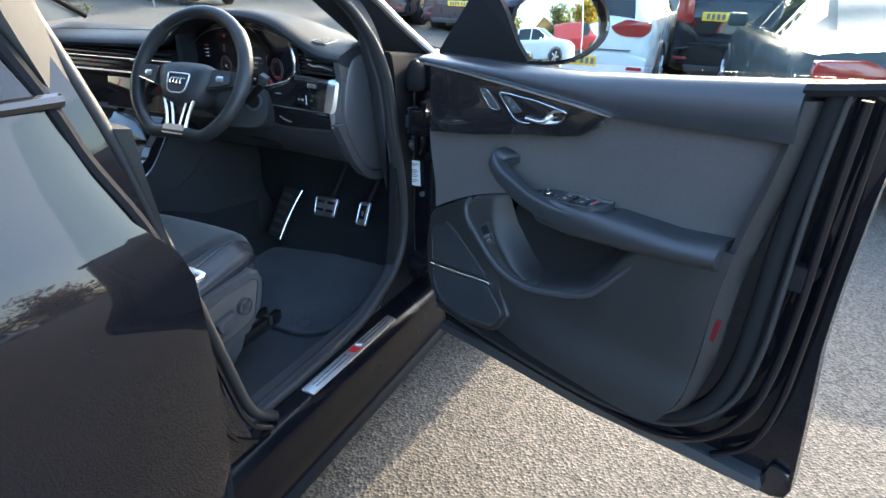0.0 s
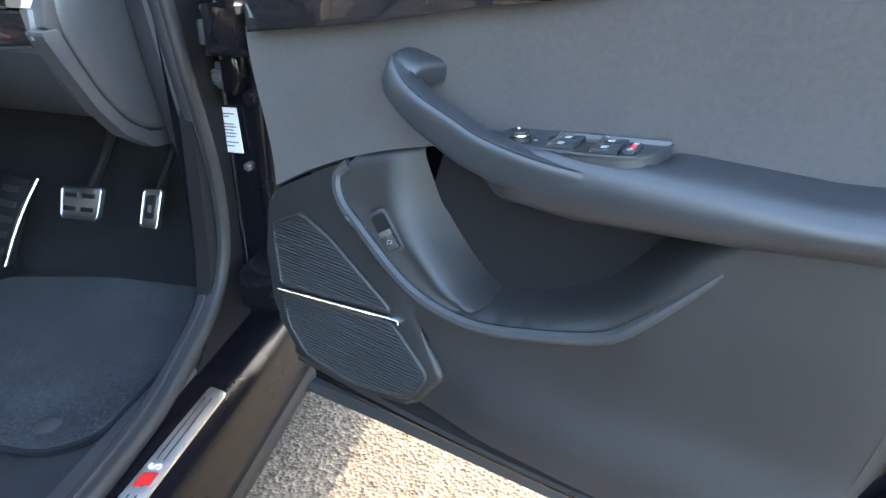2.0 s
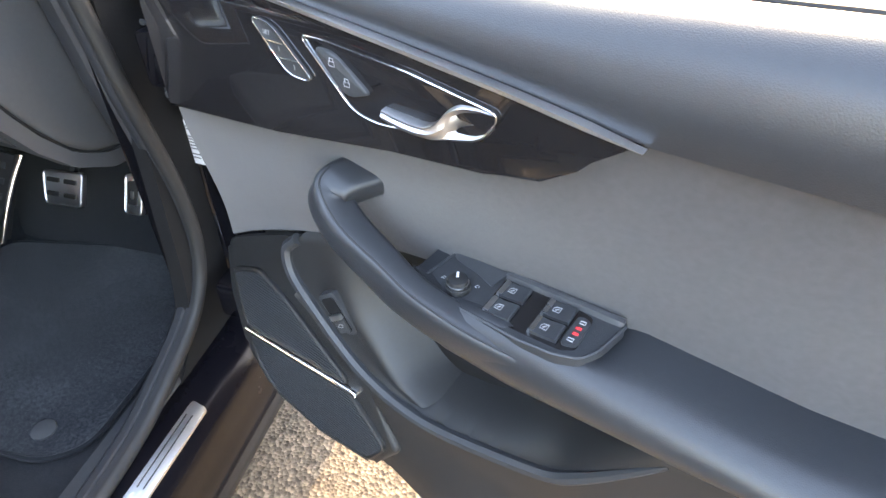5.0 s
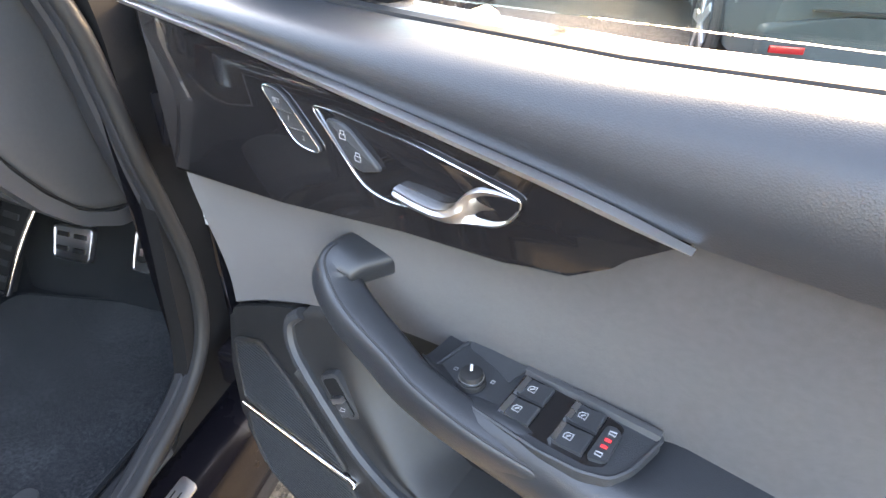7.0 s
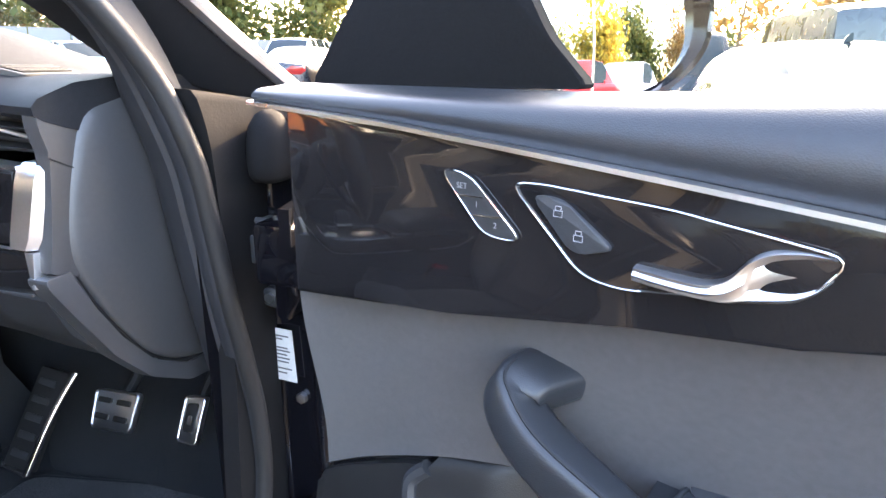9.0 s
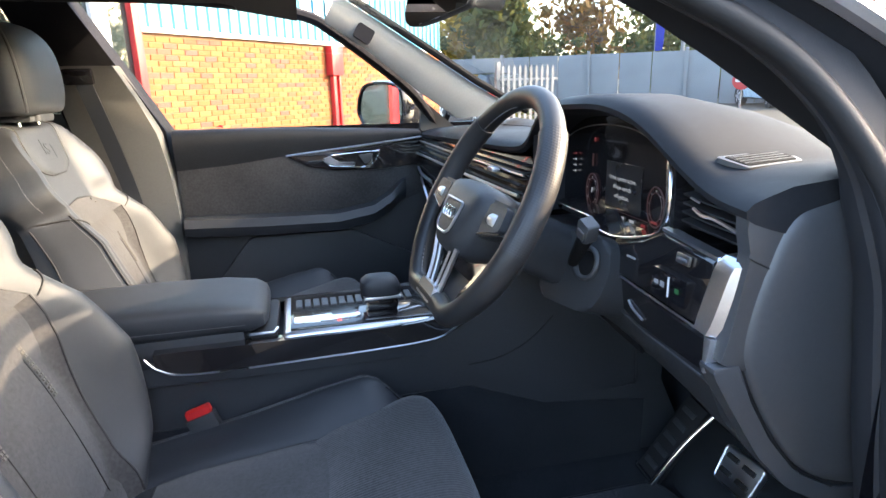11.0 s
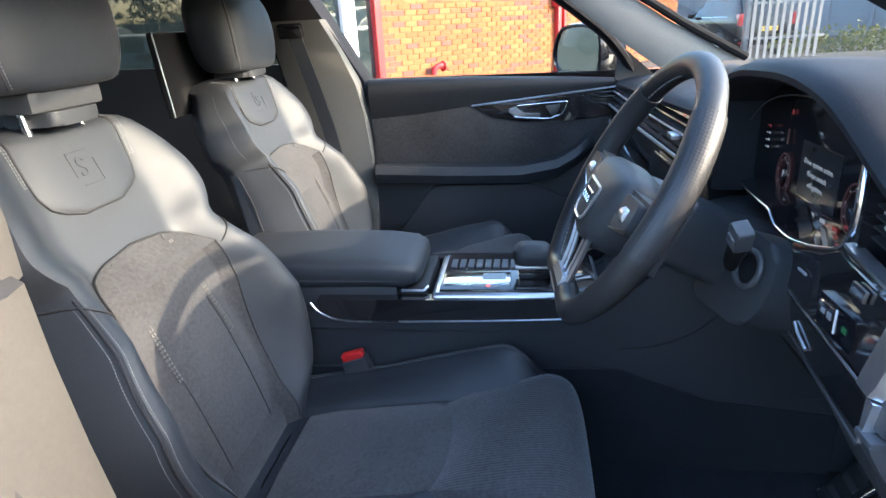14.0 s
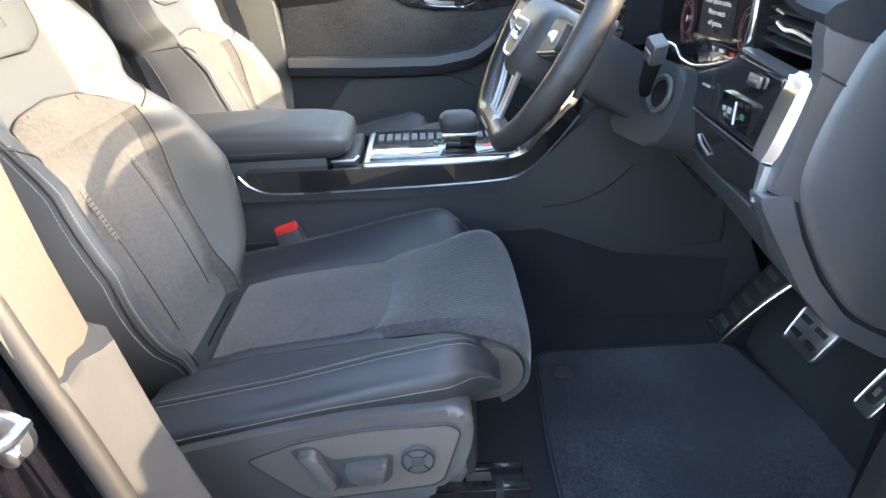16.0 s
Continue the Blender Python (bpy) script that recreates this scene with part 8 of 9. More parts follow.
stand = thing("standpipe", "short bent red standpipe by the brick wall", "pipe", m=pose(-8.0, -1.55, 0.30, 0, 0, 50.4))
part("upright", tube(smooth_line([(0.10, 0, -0.1), (0.10, 0, 0.34), (0.11, 0.03, 0.43), (0.13, 0.10, 0.46), (0.14, 0.17, 0.45)], 5), 0.045, 10), M_REDPAINT, stand)
part("flange", moved(cyl(0.075, 0.025, 16, 0.004), pose(0.14, 0.165, 0.45, 90, 0, 0)), M_REDPAINT, stand)


# ---- fences ----
def pale_fence(name, label, pts, height, pitch, material, z0, width=0.065, posts=2.75):
    """Upright pales on two rails between posts."""
    f = thing(name, label, "fence")
    pale_me = None
    for (x0, y0), (x1, y1) in zip(pts, pts[1:]):
        length = math.hypot(x1 - x0, y1 - y0)
        a = math.atan2(y1 - y0, x1 - x0)
        base = Matrix.Translation((x0, y0, z0)) @ Matrix.Rotation(a, 4, 'Z')
        for z in (0.35, height - 0.35):
            part("rail", moved(box(0, length, 0.02, 0.06, z, z + 0.05, 0.004), base), material, f)
        for k in range(int(length / posts) + 1):
            part("post", moved(box(k * posts - 0.05, k * posts + 0.05, 0.06, 0.16, -0.3, height + 0.05, 0.008), base), material, f)
        if pale_me is None:
            o = [(-width / 2, -0.3), (width / 2, -0.3), (width / 2, height - 0.08), (0, height), (-width / 2, height - 0.08)]
            first = part("pale", prism(o, 0.0, 0.018, "y"), material, f, smooth=False)
            pale_me = first.data
            first.matrix_local = base @ Matrix.Translation((pitch / 2, 0, 0))
            start = 1
        else:
            start = 0
        for k in range(start, int(length / pitch)):
            ob = new("pale", pale_me)
            ob.parent = f
            ob.matrix_local = base @ Matrix.Translation(((k + 0.5) * pitch, 0, 0))
    return f


pale_fence("palisade_fence", "pale steel palisade fence beside the brick building", [(-11.9, 4.2), (-12.25, 5.75)], 1.35, 0.15, M_ZINC, 0.36)
pale_fence("palisade_fence", "grey palisade fence behind the parked black car", [(-25.4, 4.2), (-23.4, 11.0)], 2.2, 0.16, M_BOARD, -0.10)


def board_fence():
    f = thing("board_fence", "tall grey board fence along the far edge of the car park", "fence")
    pts = [(-26.5, 4.0), (-24.7, 8.6), (-17.7, 17.4), (-15.7, 29.1), (-4, 33), (12, 36), (30, 34)]
    me = None
    for (x0, y0), (x1, y1) in zip(pts, pts[1:]):
        length = math.hypot(x1 - x0, y1 - y0)
        a = math.atan2(y1 - y0, x1 - x0)
        n = max(1, int(length / 1.2))
        for k in range(n):
            x, y = x0 + (x1 - x0) * (k + 0.5) / n, y0 + (y1 - y0) * (k + 0.5) / n
            if me is None:
                ob = part("panel", box(-0.605, 0.605, -0.02, 0.02, -0.6, 1.92, 0.006), M_BOARD, f)
                me = ob.data
            else:
                ob = new("panel", me)
                ob.parent = f
            ob.matrix_local = Matrix.Translation((x, y, 0.42)) @ Matrix.Rotation(a, 4, 'Z')
            if k % 3 == 0:
                part("post", moved(box(-0.06, 0.06, -0.10, -0.02, -0.6, 2.05, 0.01), Matrix.Translation((x - 0.6 * math.cos(a), y - 0.6 * math.sin(a), 0.42)) @ Matrix.Rotation(a, 4, 'Z')), M_BOARD, f)


board_fence()


# ---- vehicles ----
SALOON = dict(length=4.70, hw=0.91, wheels=(0.98, 3.80), wr=0.33, belt=0.97,
              top=[(0, 0.93), (0.06, 1.03), (0.55, 1.07), (0.75, 1.12), (1.35, 1.39), (1.75, 1.44), (2.35, 1.43), (2.65, 1.36), (3.40, 1.00), (3.6, 0.97), (4.3, 0.86), (4.62, 0.72), (4.7, 0.62)],
              roof_w=[(0, 0.66), (0.6, 0.66), (1.35, 0.55), (2.3, 0.56), (3.4, 0.70), (4.0, 0.75), (4.7, 0.6)],
              side=((0.98, 1.55), (1.62, 2.42), (2.48, 3.05)), rear=(0.72, 1.42), front=(2.62, 3.36))
HATCH = dict(length=4.25, hw=0.89, wheels=(0.80, 3.40), wr=0.32, belt=0.97,
             top=[(0, 0.80), (0.05, 1.0), (0.30, 1.22), (0.55, 1.42), (1.0, 1.47), (1.7, 1.48), (2.2, 1.42), (2.95, 1.04), (3.2, 1.0), (3.9, 0.86), (4.15, 0.72), (4.25, 0.6)],
             roof_w=[(0, 0.7), (0.3, 0.62), (0.7, 0.57), (2.0, 0.57), (2.95, 0.70), (3.6, 0.74), (4.25, 0.6)],
             side=((0.55, 0.95), (1.02, 1.75), (1.82, 2.6)), rear=(0.06, 0.52), front=(2.22, 2.92))
SUV = dict(length=4.75, hw=0.95, wheels=(0.95, 3.80), wr=0.37, belt=1.12,
           top=[(0, 0.95), (0.05, 1.15), (0.35, 1.48), (0.60, 1.68), (1.2, 1.74), (2.1, 1.74), (2.5, 1.68), (3.25, 1.20), (3.5, 1.16), (4.3, 1.04), (4.62, 0.85), (4.75, 0.7)],
           roof_w=[(0, 0.76), (0.4, 0.68), (0.8, 0.63), (2.3, 0.63), (3.25, 0.76), (4.0, 0.8), (4.75, 0.65)],
           side=((0.65, 1.15), (1.22, 2.05), (2.12, 2.95)), rear=(0.06, 0.55), front=(2.5, 3.2))
VAN = dict(length=5.0, hw=0.97, wheels=(0.95, 4.0), wr=0.34, belt=1.15,
           top=[(0, 1.8), (0.05, 2.0), (0.3, 2.08), (1.5, 2.12), (3.0, 2.12), (3.5, 2.02), (4.15, 1.28), (4.3, 1.2), (4.8, 1.0), (4.95, 0.8), (5.0, 0.65)],
           roof_w=[(0, 0.80), (0.3, 0.80), (3.0, 0.80), (3.6, 0.76), (4.2, 0.84), (5.0, 0.7)],
           side=((2.95, 3.75),), rear=None, front=(3.5, 4.1))


def parked(name, label, kind, paint, m, lights=True, fin=False, exhausts=False, group="", plate_z=None, plate_x=0.0, detail=True):
    """A parked vehicle: its tail at local y = 0, its nose towards +y."""
    c = thing(name, label, "van" if kind is VAN else "car", group, m)
    length, hw, belt = kind["length"], kind["hw"], kind["belt"]
    ys = {0.0, 0.03, 0.1, 0.25, length - 0.25, length - 0.1, length - 0.03, length}
    for y, z in kind["top"]:
        ys.add(y)
    for a, b in kind["side"]:
        ys |= {a, b}
    for span in (kind["rear"], kind["front"]):
        if span:
            ys |= set(span)
    for w in kind["wheels"]:
        ys |= {w - 0.4, w, w + 0.4}
    ys = sorted(ys)
    ys = [y for k, y in enumerate(ys) if k == 0 or y - ys[k - 1] > 0.012]
    waist = [(0, 0.90), (0.03, 0.94), (0.1, 0.97), (0.3, 1.0), (length - 0.7, 1.0), (length - 0.25, 0.93), (length - 0.1, 0.84), (length, 0.72)]
    secs = []
    for y in ys:
        h = hw * line_at(waist, y)
        zt = line_at(kind["top"], y)
        rw = min(line_at(kind["roof_w"], y), h * 0.97)
        zb = 0.24 + 0.10 * (1 - ease(0.0, 0.3, y)) + 0.06 * ease(length - 0.4, length, y)
        zs = min(belt + 0.03 * (1 - y / length), zt - 0.03)
        half = [(0, zb), (h * 0.86, zb), (h * 0.97, zb + 0.05), (h, zb + 0.26), (h * 0.985, zs - 0.20), (h * 0.99, zs - 0.12), (h * 0.955, zs - 0.01), (h * 0.93, zs), (rw + 0.02, zt - 0.035 if zt - zs > 0.1 else zs + (zt - zs) * 0.6), (rw * 0.93, zt - 0.012), (rw * 0.55, zt + 0.012), (0, zt + 0.02)]
        secs.append([(x, y, z) for x, z in half] + [(-x, y, z) for x, z in half[-2:0:-1]])
    n = len(secs[0])
    body, panes = [], {}
    for i in range(len(ys) - 1):
        ym = (ys[i] + ys[i + 1]) / 2
        for j in range(n):
            jj = j if j < 11 else n - 1 - j
            key = None
            if jj == 7:
                for k, (a, b) in enumerate(kind["side"]):
                    if a <= ym <= b:
                        key = ("side_window", k, j < 11)
            if jj in (9, 10) or (jj == 8 and False):
                if kind["rear"] and kind["rear"][0] <= ym <= kind["rear"][1]:
                    key = ("rear_screen", 0, True)
                if kind["front"][0] <= ym <= kind["front"][1]:
                    key = ("windscreen", 0, True)
            quad = (secs[i][j], secs[i][(j + 1) % n], secs[i + 1][(j + 1) % n], secs[i + 1][j])
            (panes.setdefault(key, []) if key else body).append(quad)

    def mesh_of(quads, caps=False):
        bm = bmesh.new()
        seen = {}

        def v(p):
            k = tuple(round(q, 5) for q in p)
            if k not in seen:
                seen[k] = bm.verts.new(k)
            return seen[k]
        for q in quads:
            vs = [v(p) for p in q]
            if len(set(vs)) == 4:
                try:
                    bm.faces.new(vs)
                except ValueError:
                    pass
        if caps:
            for s in (secs[0], secs[-1]):
                bm.faces.new([v(p) for p in s])
        return bm
    part("body", mesh_of(body, True), paint, c)
    for (nm, k, right), quads in panes.items():
        part(nm, mesh_of(quads), M_CARGLASS, c)
    for s in (1, -1):
        if detail and kind is not VAN:
            part("window_trim", tube([(s * (hw * 0.945), y, belt + 0.012 + 0.03 * (1 - y / length)) for y in (kind["side"][0][0], kind["side"][-1][1])], 0.010, 6), M_CHROME, c)
        for w in kind["wheels"]:
            wh = part("wheel", moved(cyl(kind["wr"], 0.22, 28, 0.03), pose(s * (hw - 0.20) if s > 0 else -(hw - 0.20), w, kind["wr"], 0, 90 * s, 0)), M_RUBBER, c)
            rim = moved(cyl(kind["wr"] * 0.66, 0.012, 24, 0.003), pose(s * (hw + 0.017), w, kind["wr"], 0, 90 * s, 0))
            part("rim", rim, M_GREYCAR, wh)
            for k in range(5):
                sp = moved(box(-0.03, 0.03, 0.02, kind["wr"] * 0.64, 0, 0.014, 0.004), pose(s * (hw + 0.028), w, kind["wr"], 0, 90 * s, 0) @ Matrix.Rotation(radians(72 * k), 4, 'Z'))
                part("spoke", sp, M_ALU, wh)
            arch = [(s * (hw + 0.004), w + (kind["wr"] + 0.05) * math.cos(radians(a)), kind["wr"] + (kind["wr"] + 0.05) * math.sin(radians(a))) for a in range(-10, 191, 20)]
            part("wheel_arch", tube(arch, 0.022, 6), M_RUBBER, c)
        z = belt - 0.09
        if kind in (SALOON, HATCH):
            o = [(hw * 0.50, z - 0.055), (hw * 0.42, z + 0.02), (hw * 0.62, z + 0.10), (hw * 0.93, z + 0.085), (hw * 0.945, z - 0.02), (hw * 0.86, z - 0.085), (hw * 0.62, z - 0.085)]
        else:
            o = [(hw * 0.70, z - 0.15), (hw * 0.72, z + 0.18), (hw * 0.93, z + 0.20), (hw * 0.94, z - 0.12)]
        part("tail_light", prism(rounded([(s * x, q) for x, q in o], 0.025, 3), -0.02, 0.16, "y", 0.015), M_REDLENS, c, "red tail light")
        part("headlight", prism(rounded([(s * x, q) for x, q in ((hw * 0.45, 0.62), (hw * 0.80, 0.64), (hw * 0.84, 0.76), (hw * 0.5, 0.72))], 0.03, 3), length - 0.22, length - 0.02, "y", 0.01), M_CHROME, c)
        part("door_mirror", moved(box(-0.09, 0.09, -0.05, 0.07, -0.06, 0.07, 0.03, 3), pose(s * (hw + 0.08), kind["side"][-1][1] - 0.12, belt + 0.07)), paint, c)
        part("reflector", box(s * hw * 0.80 - 0.09, s * hw * 0.80 + 0.09, -0.05, 0.05, 0.42, 0.46, 0.008), M_REDLENS, c)
        if exhausts:
            for dx in (0.0, 0.085):
                ring = []
                for r, y in ((0.038, 0.1), (0.038, -0.045), (0.030, -0.045), (0.028, 0.08)):
                    ring.append([(s * (0.36 + dx) + r * math.cos(a * math.pi / 8), y, 0.32 + r * math.sin(a * math.pi / 8)) for a in range(16)])
                part("exhaust_pipe", loft(ring), M_CHROME, c, "bright exhaust tip")
    part("rear_bumper", prism(rounded([(-hw * 0.93, 0.34), (-hw * 0.96, 0.56), (-hw * 0.5, 0.62), (hw * 0.5, 0.62), (hw * 0.96, 0.56), (hw * 0.93, 0.34)], 0.06, 3), -0.035, 0.16, "y", 0.03, 3), paint, c)
    part("diffuser", prism(rounded([(-hw * 0.7, 0.25), (-hw * 0.75, 0.36), (hw * 0.75, 0.36), (hw * 0.7, 0.25)], 0.03, 3), -0.040, 0.1, "y", 0.01), M_PLASTIC, c)
    pz = plate_z if plate_z else 0.80
    pl = part("number_plate", box(plate_x - 0.26, plate_x + 0.26, -0.052, -0.030, pz - 0.056, pz + 0.056, 0.004), M_YELLOW, c, "yellow number plate with dark bars")
    for k in range(7):
        x = plate_x - 0.205 + k * 0.062 + (0.03 if k > 3 else 0)
        part("bar", box(x, x + 0.04, -0.056, -0.051, pz - 0.035, pz + 0.035), M_INK, pl)
    part("boot_seam", box(-hw * 0.72, hw * 0.72, -0.037, 0.0, 0.635, 0.643), M_RUBBER, c)
    if fin:
        f = loft([[(0.03, 0, 0), (0, -0.09, 0), (-0.03, 0, 0), (0, 0.11, 0)], [(0.02, -0.02, 0.035), (0, -0.08, 0.035), (-0.02, -0.02, 0.035), (0, 0.03, 0.035)], [(0.006, -0.05, 0.065), (0, -0.075, 0.065), (-0.006, -0.05, 0.065), (0, -0.03, 0.065)]])
        part("aerial", moved(f, pose(0, kind["rear"][1] + 0.12, 1.435)), paint, c, "shark fin aerial")
    return c


parked("silver_saloon", "silver grey saloon car parked close by in the sun", SALOON, M_SILVER, pose(3.03, 3.45, 0, 0, 0, 8), fin=True, exhausts=True, plate_z=0.80)
parked("white_hatchback", "white hatchback car parked ahead", HATCH, M_WHITECAR, pose(-0.08, 6.4, 0), plate_z=0.50)
parked("black_off_roader", "tall black car with upright red tail lights", SUV, M_PAINT, pose(1.75, 7.9, 0, 0, 0, -2), plate_z=0.98, plate_x=-0.3)
parked("dark_van", "dark van parked beyond the silver saloon", VAN, M_GREYCAR, pose(4.6, 9.0, 0, 0, 0, 4), plate_z=0.6)
parked("dark_estate_car", "dark estate car with a bright roof rail and yellow plate", SUV, M_GREYCAR, pose(-4.45, 12.6, 0.13, 0, 0, 5), plate_z=0.68)
parked("dark_saloon", "dark saloon car parked in the far row", SALOON, M_GREYCAR, pose(-6.6, 12.3, 0.22, 0, 0, 5), plate_z=0.7)
parked("white_car", "white car parked in the far row", SUV, M_WHITECAR, pose(-9.6, 18.0, 0.36, 0, 0, 10))
parked("dark_blue_van", "dark blue van parked by the far fence", VAN, M_BLUEVAN, pose(-5.9, 20.6, 0.15, 0, 0, 6))
parked("pale_car", "pale blue car by the far fence", HATCH, M_LIGHTBLUE, pose(-14.0, 14.6, 0.36, 0, 0, 70))
parked("black_car", "black car parked behind the white palisade fence", SUV, M_PAINT, pose(-18.1, 6.75, -0.10, 0, 0, 100))
parked("white_crossover", "white crossover car across the car park", SUV, M_WHITECAR, pose(12.2, -3.4, 0, 0, 0, 14))
parked("red_van", "red panel van across the car park", VAN, M_REDVAN, pose(17.3, -0.5, 0, 0, 0, -1))
parked("white_van", "white panel van beyond the red van", VAN, M_WHITECAR, pose(19.8, 3.6, 0, 0, 0, -2))


# ---- posts and signs ----
lamp = thing("street_lamp", "tall grey lamp post with cross arms behind the fence", "lamp post", m=pose(-20.5, 14.6, 0.3))
part("pole", moved(cyl(0.09, 9.0, 12, 0, 0.05), pose(0, 0, 0)), M_ZINC, lamp)
for z in (5.2, 5.7):
    part("arm", box(-0.5, 0.5, -0.04, 0.04, z, z + 0.06), M_ZINC, lamp)
for s in (-1, 1):
    part("lamp_head", box(s * 0.35 - 0.16, s * 0.35 + 0.16, -0.12, 0.12, 5.76, 5.9, 0.03), M_ZINC, lamp)
sign = thing("round_sign", "round red and white sign on a short post", "sign", m=pose(-14.3, 12.4, 0.36, 0, 0, 50))
part("post", cyl(0.03, 0.72, 10), M_ZINC, sign)
part("disc", moved(cyl(0.26, 0.012, 28, 0.003), pose(0, -0.05, 0.86, 90, 0, 0)), M_REDPAINT, sign)
part("bar", box(-0.17, 0.17, -0.068, -0.063, 0.82, 0.90), M_WHITEPAINT, sign)
banner = thing("flag_banner", "tall narrow blue banner above the fence", "banner", m=pose(-21.5, 14.0, 0.3))
part("pole", cyl(0.03, 3.9, 8), M_ZINC, banner)
part("cloth", prism(rounded([(0.03, 2.1), (0.03, 3.85), (0.45, 3.7), (0.62, 3.2), (0.55, 2.1)], 0.1, 3), -0.01, 0.01, "y"), surface("blue_cloth", (0.02, 0.03, 0.30), 0.8), banner)
mast = thing("white_pole", "thin white pole across the car park", "pole", m=pose(14.6, 2.2, 0))
part("shaft", cyl(0.05, 5.0, 12), M_WHITEPAINT, mast)

house = thing("house", "house with an orange gable beyond the red van", "house", m=pose(46.0, -5.0, 0, 0, 0, 8))
part("gable_wall", prism([(-3.2, 0), (-3.2, 2.6), (0, 5.2), (3.2, 2.6), (3.2, 0)], 0, 7, "x"), surface("orange_render", (0.60, 0.33, 0.10), 0.8, bump=0.2, bump_scale=30), house)
for s in (-1, 1):
    part("roof", prism([(s * 3.5, 2.36), (0, 5.2), (0, 5.36), (s * 3.5, 2.52)], -0.3, 7.3, "x"), surface("roof_tiles", (0.16, 0.10, 0.08), 0.8, bump=0.4, bump_scale=20), house)


# ---- trees and hedge ----
def leaf_quads(rng, centres, per, spread, size):
    vs, fs = [], []
    for c in centres:
        for _ in range(per):
            d = np.array([rng.gauss(0, 1), rng.gauss(0, 1), rng.gauss(0, 0.8)])
            p = np.array(c) + d * spread * 0.6
            a = np.array([rng.gauss(0, 1) for _ in range(3)])
            a /= np.linalg.norm(a)
            b = np.cross(a, [rng.gauss(0, 1) for _ in range(3)])
            b /= np.linalg.norm(b) + 1e-9
            s = size * rng.uniform(0.6, 1.3)
            k = len(vs)
            vs += [tuple(p - a * s), tuple(p + b * s * 0.5), tuple(p + a * s), tuple(p - b * s * 0.5)]
            fs.append((k, k + 1, k + 2, k + 3))
    return vs, fs


def quad_mesh(name, vs, fs, material, parent):
    me = bpy.data.meshes.new(name)
    me.from_pydata(vs, [], fs)
    me.materials.append(material)
    ob = new(name, me)
    if parent is not None:
        ob.parent = parent
    return ob


def tree(x, y, h, wide, leaves, seed, thick=1.0, label="autumn tree behind the fence"):
    rng = random.Random(seed)
    t = thing("tree", label, "tree", "trees round the car park", pose(x, y, 0.2, 0, 0, rng.uniform(0, 360)))
    lean = (rng.uniform(-0.4, 0.4), rng.uniform(-0.4, 0.4))
    trunk = smooth_line([(0, 0, -0.4), (lean[0] * 0.3, lean[1] * 0.3, h * 0.25), (lean[0] * 0.5, lean[1], h * 0.55), (lean[0], lean[1], h * 0.92)], 3)
    n = len(trunk)
    part("trunk", tube(trunk, [0.16 * h / 8 * (1 - 0.85 * k / (n - 1)) for k in range(n)], 7), M_BARK, t)
    bm = bmesh.new()
    tips = []
    for k in range(16):
        q = rng.uniform(0.28, 0.95)
        p = Vector(trunk[int(q * (n - 1))])
        a = rng.uniform(0, 2 * math.pi)
        r = wide * rng.uniform(0.5, 1.0) * (1.25 - 0.8 * q)
        e = p + Vector((r * math.cos(a), r * math.sin(a), h * rng.uniform(0.06, 0.2)))
        m = p.lerp(e, 0.5) + Vector((0, 0, -0.05 * h * rng.random()))
        join(bm, tube([p, m, e], [0.05 * h / 8, 0.03 * h / 8, 0.012], 5))
        tips += [tuple(p.lerp(e, 0.55)), tuple(e), tuple(p.lerp(e, 0.8))]
        for _ in range(3):
            s = p.lerp(e, rng.uniform(0.4, 0.9))
            f = s + Vector((rng.uniform(-1, 1), rng.uniform(-1, 1), rng.uniform(0.1, 1))) * wide * 0.33
            join(bm, tube([s, f], [0.018 * h / 8, 0.006], 4))
            tips.append(tuple(f))
    part("limbs", bm, M_BARK, t)
    if thick > 0:
        vs, fs = leaf_quads(rng, tips, int(38 * thick), wide * 0.38, 0.24)
        quad_mesh("crown", vs, fs, leaves, t)
    return t


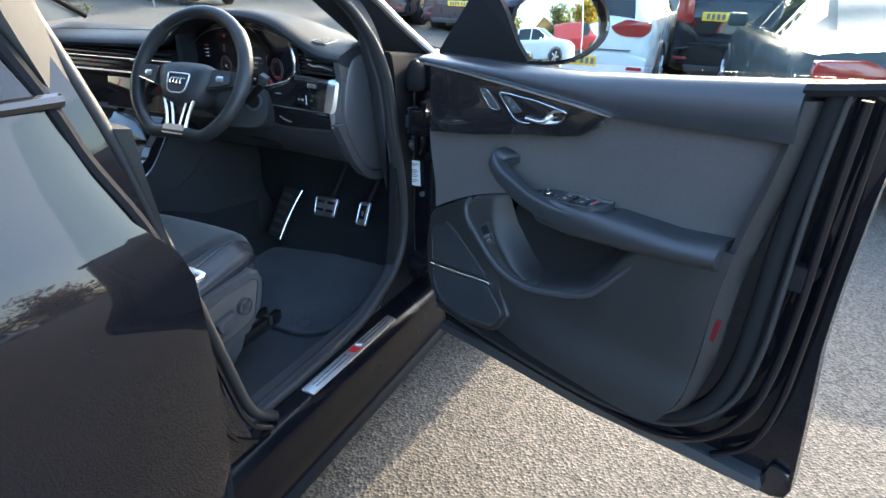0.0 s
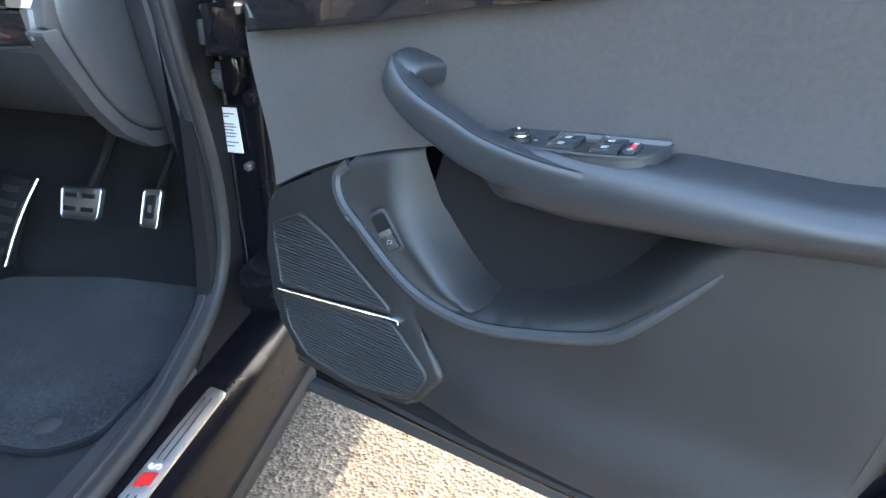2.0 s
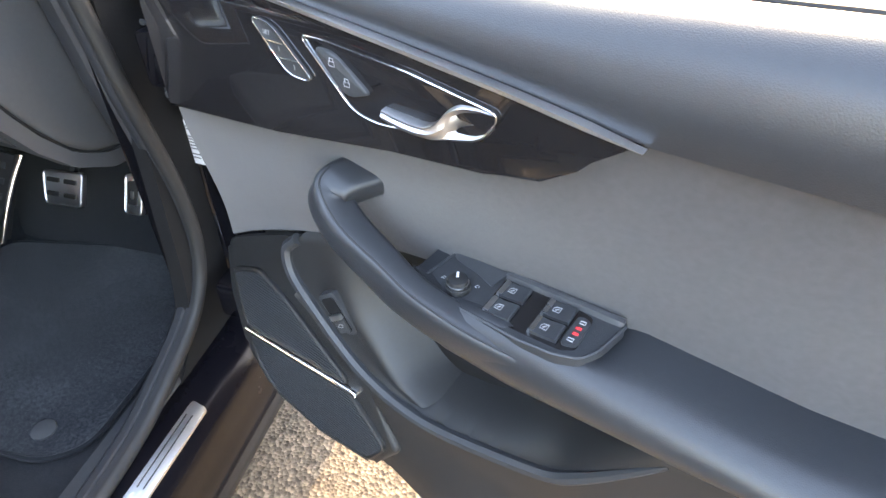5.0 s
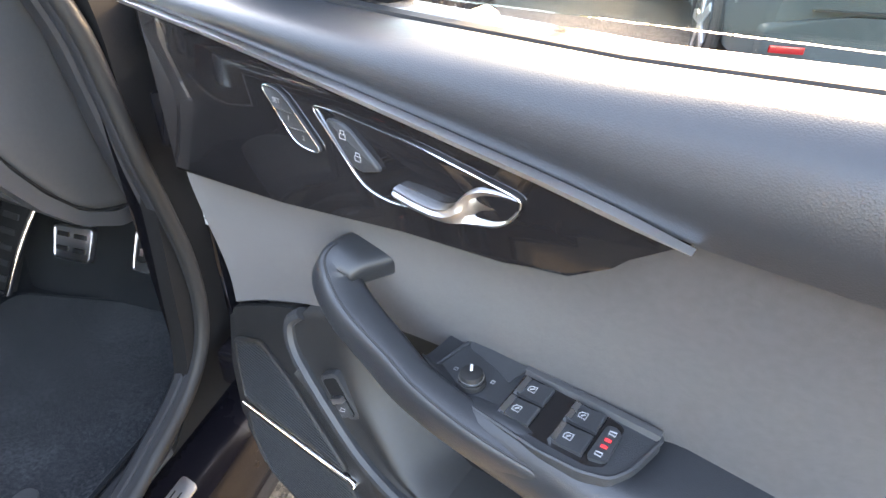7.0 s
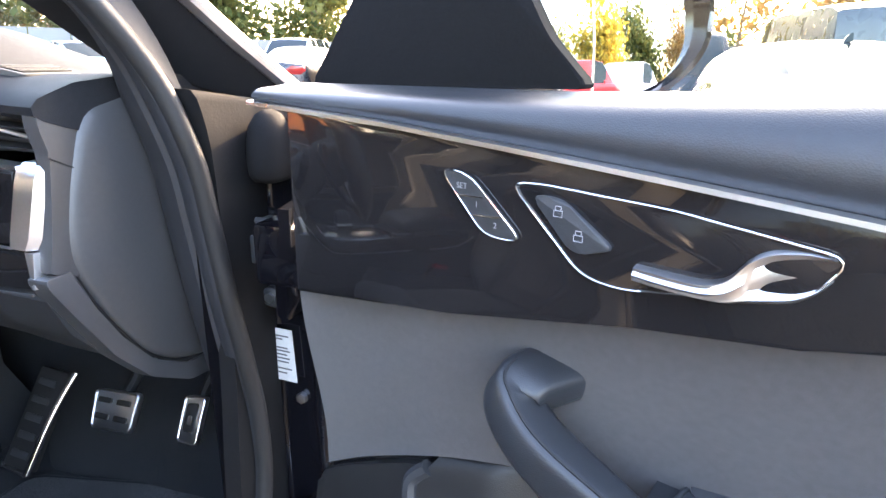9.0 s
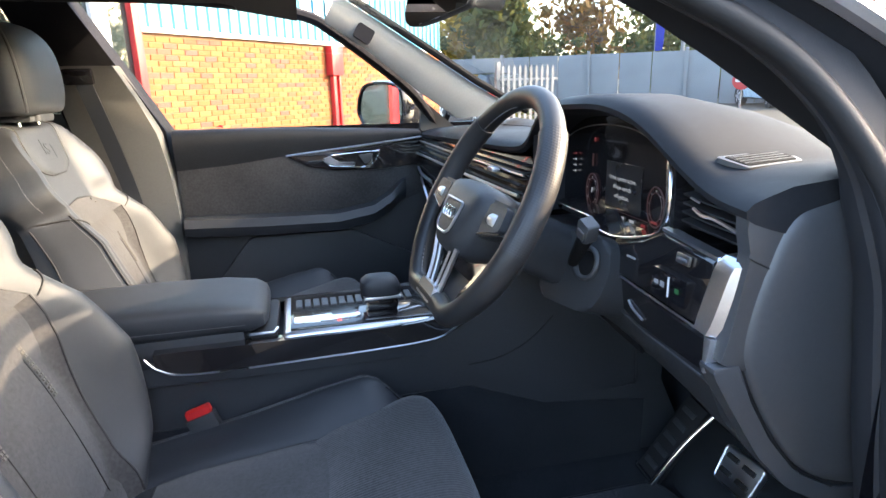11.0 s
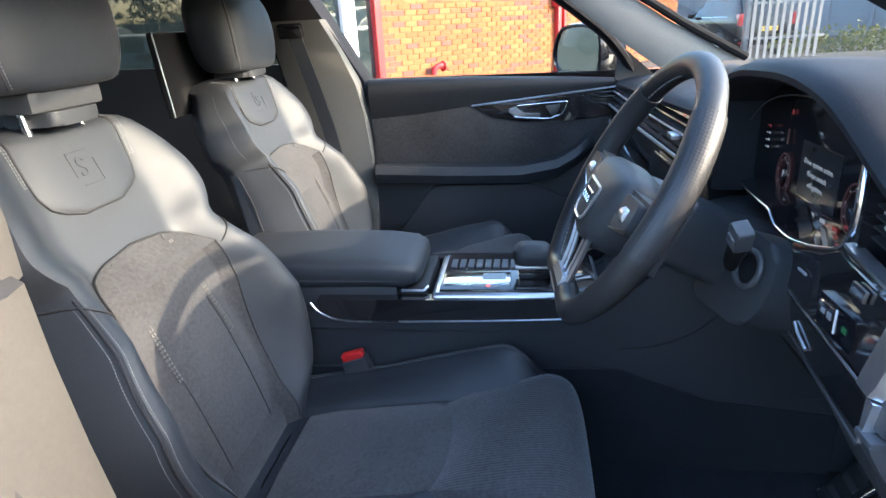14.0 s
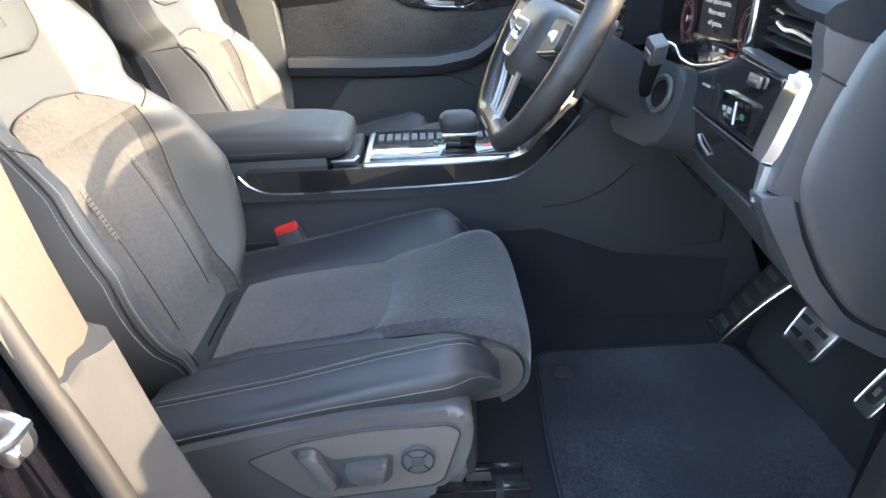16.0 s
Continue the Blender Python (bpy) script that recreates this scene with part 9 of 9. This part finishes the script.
def build_trees():
    row = [(-30, 5, 9, 2.8, L_YELLOW, 1.2), (-31, 10, 8, 2.6, L_YELLOW, 1.3), (-27, 14.5, 8.5, 2.8, L_RUST, 0.6), (-29, 20, 9, 3.0, L_GREEN, 1.0), (-24.5, 19.5, 7.5, 2.6, L_GREEN, 1.1), (-24, 24.5, 9, 3.0, L_RUST, 0.8),
           (-20.5, 29, 8, 2.8, L_GREEN, 1.2), (-17.5, 34.5, 9, 3.2, L_GREEN, 1.2), (-12.5, 36, 8.5, 3.0, L_YELLOW, 1.1), (-8, 37.5, 9, 3.2, L_GREEN, 1.2), (-2.5, 38, 8.5, 3.0, L_YELLOW, 1.0), (2.5, 39, 9, 3.0, L_RUST, 0.3),
           (7, 40, 9, 3.0, L_RUST, 0.25), (12, 41, 9, 3.2, L_RUST, 0.3), (19, 41, 9, 3.2, L_GREEN, 0.8), (27, 36, 9, 3.2, L_YELLOW, 0.9),
           (33, 10, 6.2, 3.2, L_GREEN, 1.2), (28, 4.5, 6.2, 3.2, L_YELLOW, 1.1), (44, 0, 6.8, 3.4, L_GREEN, 1.2), (35, -12, 6.2, 3.2, L_GREEN, 1.2), (33, 17, 6.2, 3.2, L_RUST, 0.8), (30, 25, 6.2, 3.2, L_GREEN, 1.1),
           (36, -20, 6.2, 3.2, L_YELLOW, 1.1), (34, -29, 9, 3.2, L_GREEN, 1.2), (-26.8, 9.6, 5.4, 2.0, L_GREEN, 1.3), (-15, -28, 9, 3.2, L_GREEN, 1.2), (0, -32, 9, 3.2, L_GREEN, 1.1), (15, -32, 9, 3.2, L_YELLOW, 1.1)]
    for k, (x, y, h, w, mat, thick) in enumerate(row):
        kind = {"yellow_autumn_leaves": "yellow autumn tree standing behind the fence", "dull_green_leaves": "dull green tree standing behind the fence", "rusty_leaves": "half bare rusty tree standing behind the fence"}[mat.name]
        tree(x, y, h, w, mat, 11 + k, thick, kind)


build_trees()


def hedge(name, label, x0, y0, x1, y1, z0, h, w, seed, leaves):
    rng = random.Random(seed)
    n = int(math.hypot(x1 - x0, y1 - y0) * (14 if h < 1 else 8))
    cs = []
    for k in range(n):
        t = rng.random()
        cs.append((x0 + (x1 - x0) * t + rng.uniform(-w, w) * 0.5, y0 + (y1 - y0) * t + rng.uniform(-w, w) * 0.5, z0 + h * rng.uniform(0.1, 0.95)))
    vs, fs = leaf_quads(rng, cs, 40, 0.25, 0.05 if h < 1 else 0.16)
    ob = quad_mesh(name, vs, fs, leaves, None)
    tagged(ob, label, "hedge", kind="stuff")


hedge("hedge", "low green hedge behind the palisade fence", -13.2, 5.6, -14.2, 9.5, 0.10, 0.6, 0.8, 5, L_GREEN)
hedge("undergrowth", "dense dark green undergrowth behind the far fence", -27.5, 6, -17.5, 30, 0.5, 2.8, 1.5, 6, L_GREEN)
hedge("undergrowth", "dense autumn undergrowth beyond the far cars", 27, -14, 33, 24, 0.0, 2.4, 1.5, 8, L_GREEN)
hedge("undergrowth", "dense dark green undergrowth behind the far fence", -17.0, 31.5, 14, 38.5, 0.3, 2.9, 1.5, 7, L_GREEN)


# ---- bricks of the wall ----
def build_bricks():
    rng = random.Random(3)
    courses = int(WALL_TOP / 0.075) + 1
    brick_me = None
    rest_v, rest_f = [], []
    count = 0
    for c in range(courses):
        z = c * 0.075 - 0.02
        if z + 0.065 > WALL_TOP - 0.03:
            break
        y = 0.004 - (0.1125 if c % 2 else 0.0)
        while y < WALL_LEN - 0.05:
            y0, y1 = max(y, 0.004), min(y + 0.215, WALL_LEN - 0.002)
            dx = rng.uniform(-0.003, 0.003)
            if count < 300 and y0 == y and y1 == y + 0.215 and 0.25 < y < 3.7 and z > 0.14:
                if brick_me is None:
                    ob = part("brick", box(-0.03, 0.0, 0, 0.215, 0, 0.065, 0.004, 1), M_BRICK, bldg, smooth=False)
                    brick_me = ob.data
                else:
                    ob = new("brick", brick_me)
                    ob.parent = bldg
                ob.matrix_local = Matrix.Translation((dx, y, z + rng.uniform(-0.002, 0.002)))
                count += 1
            elif y1 - y0 > 0.03:
                k = len(rest_v)
                a, b = y0 + 0.003, y1 - 0.003
                rest_v += [(-0.03, y0, z), (-0.03, y1, z), (-0.03, y1, z + 0.065), (-0.03, y0, z + 0.065), (dx, a, z + 0.003), (dx, b, z + 0.003), (dx, b, z + 0.062), (dx, a, z + 0.062)]
                rest_f += [(k + 4, k + 5, k + 6, k + 7), (k, k + 1, k + 5, k + 4), (k + 1, k + 2, k + 6, k + 5), (k + 2, k + 3, k + 7, k + 6), (k + 3, k, k + 4, k + 7)]
            y += 0.225
    ob = quad_mesh("brickwork", rest_v, rest_f, M_BRICKS, bldg)
    tagged(ob, "orange brickwork", kind="stuff")


build_bricks()
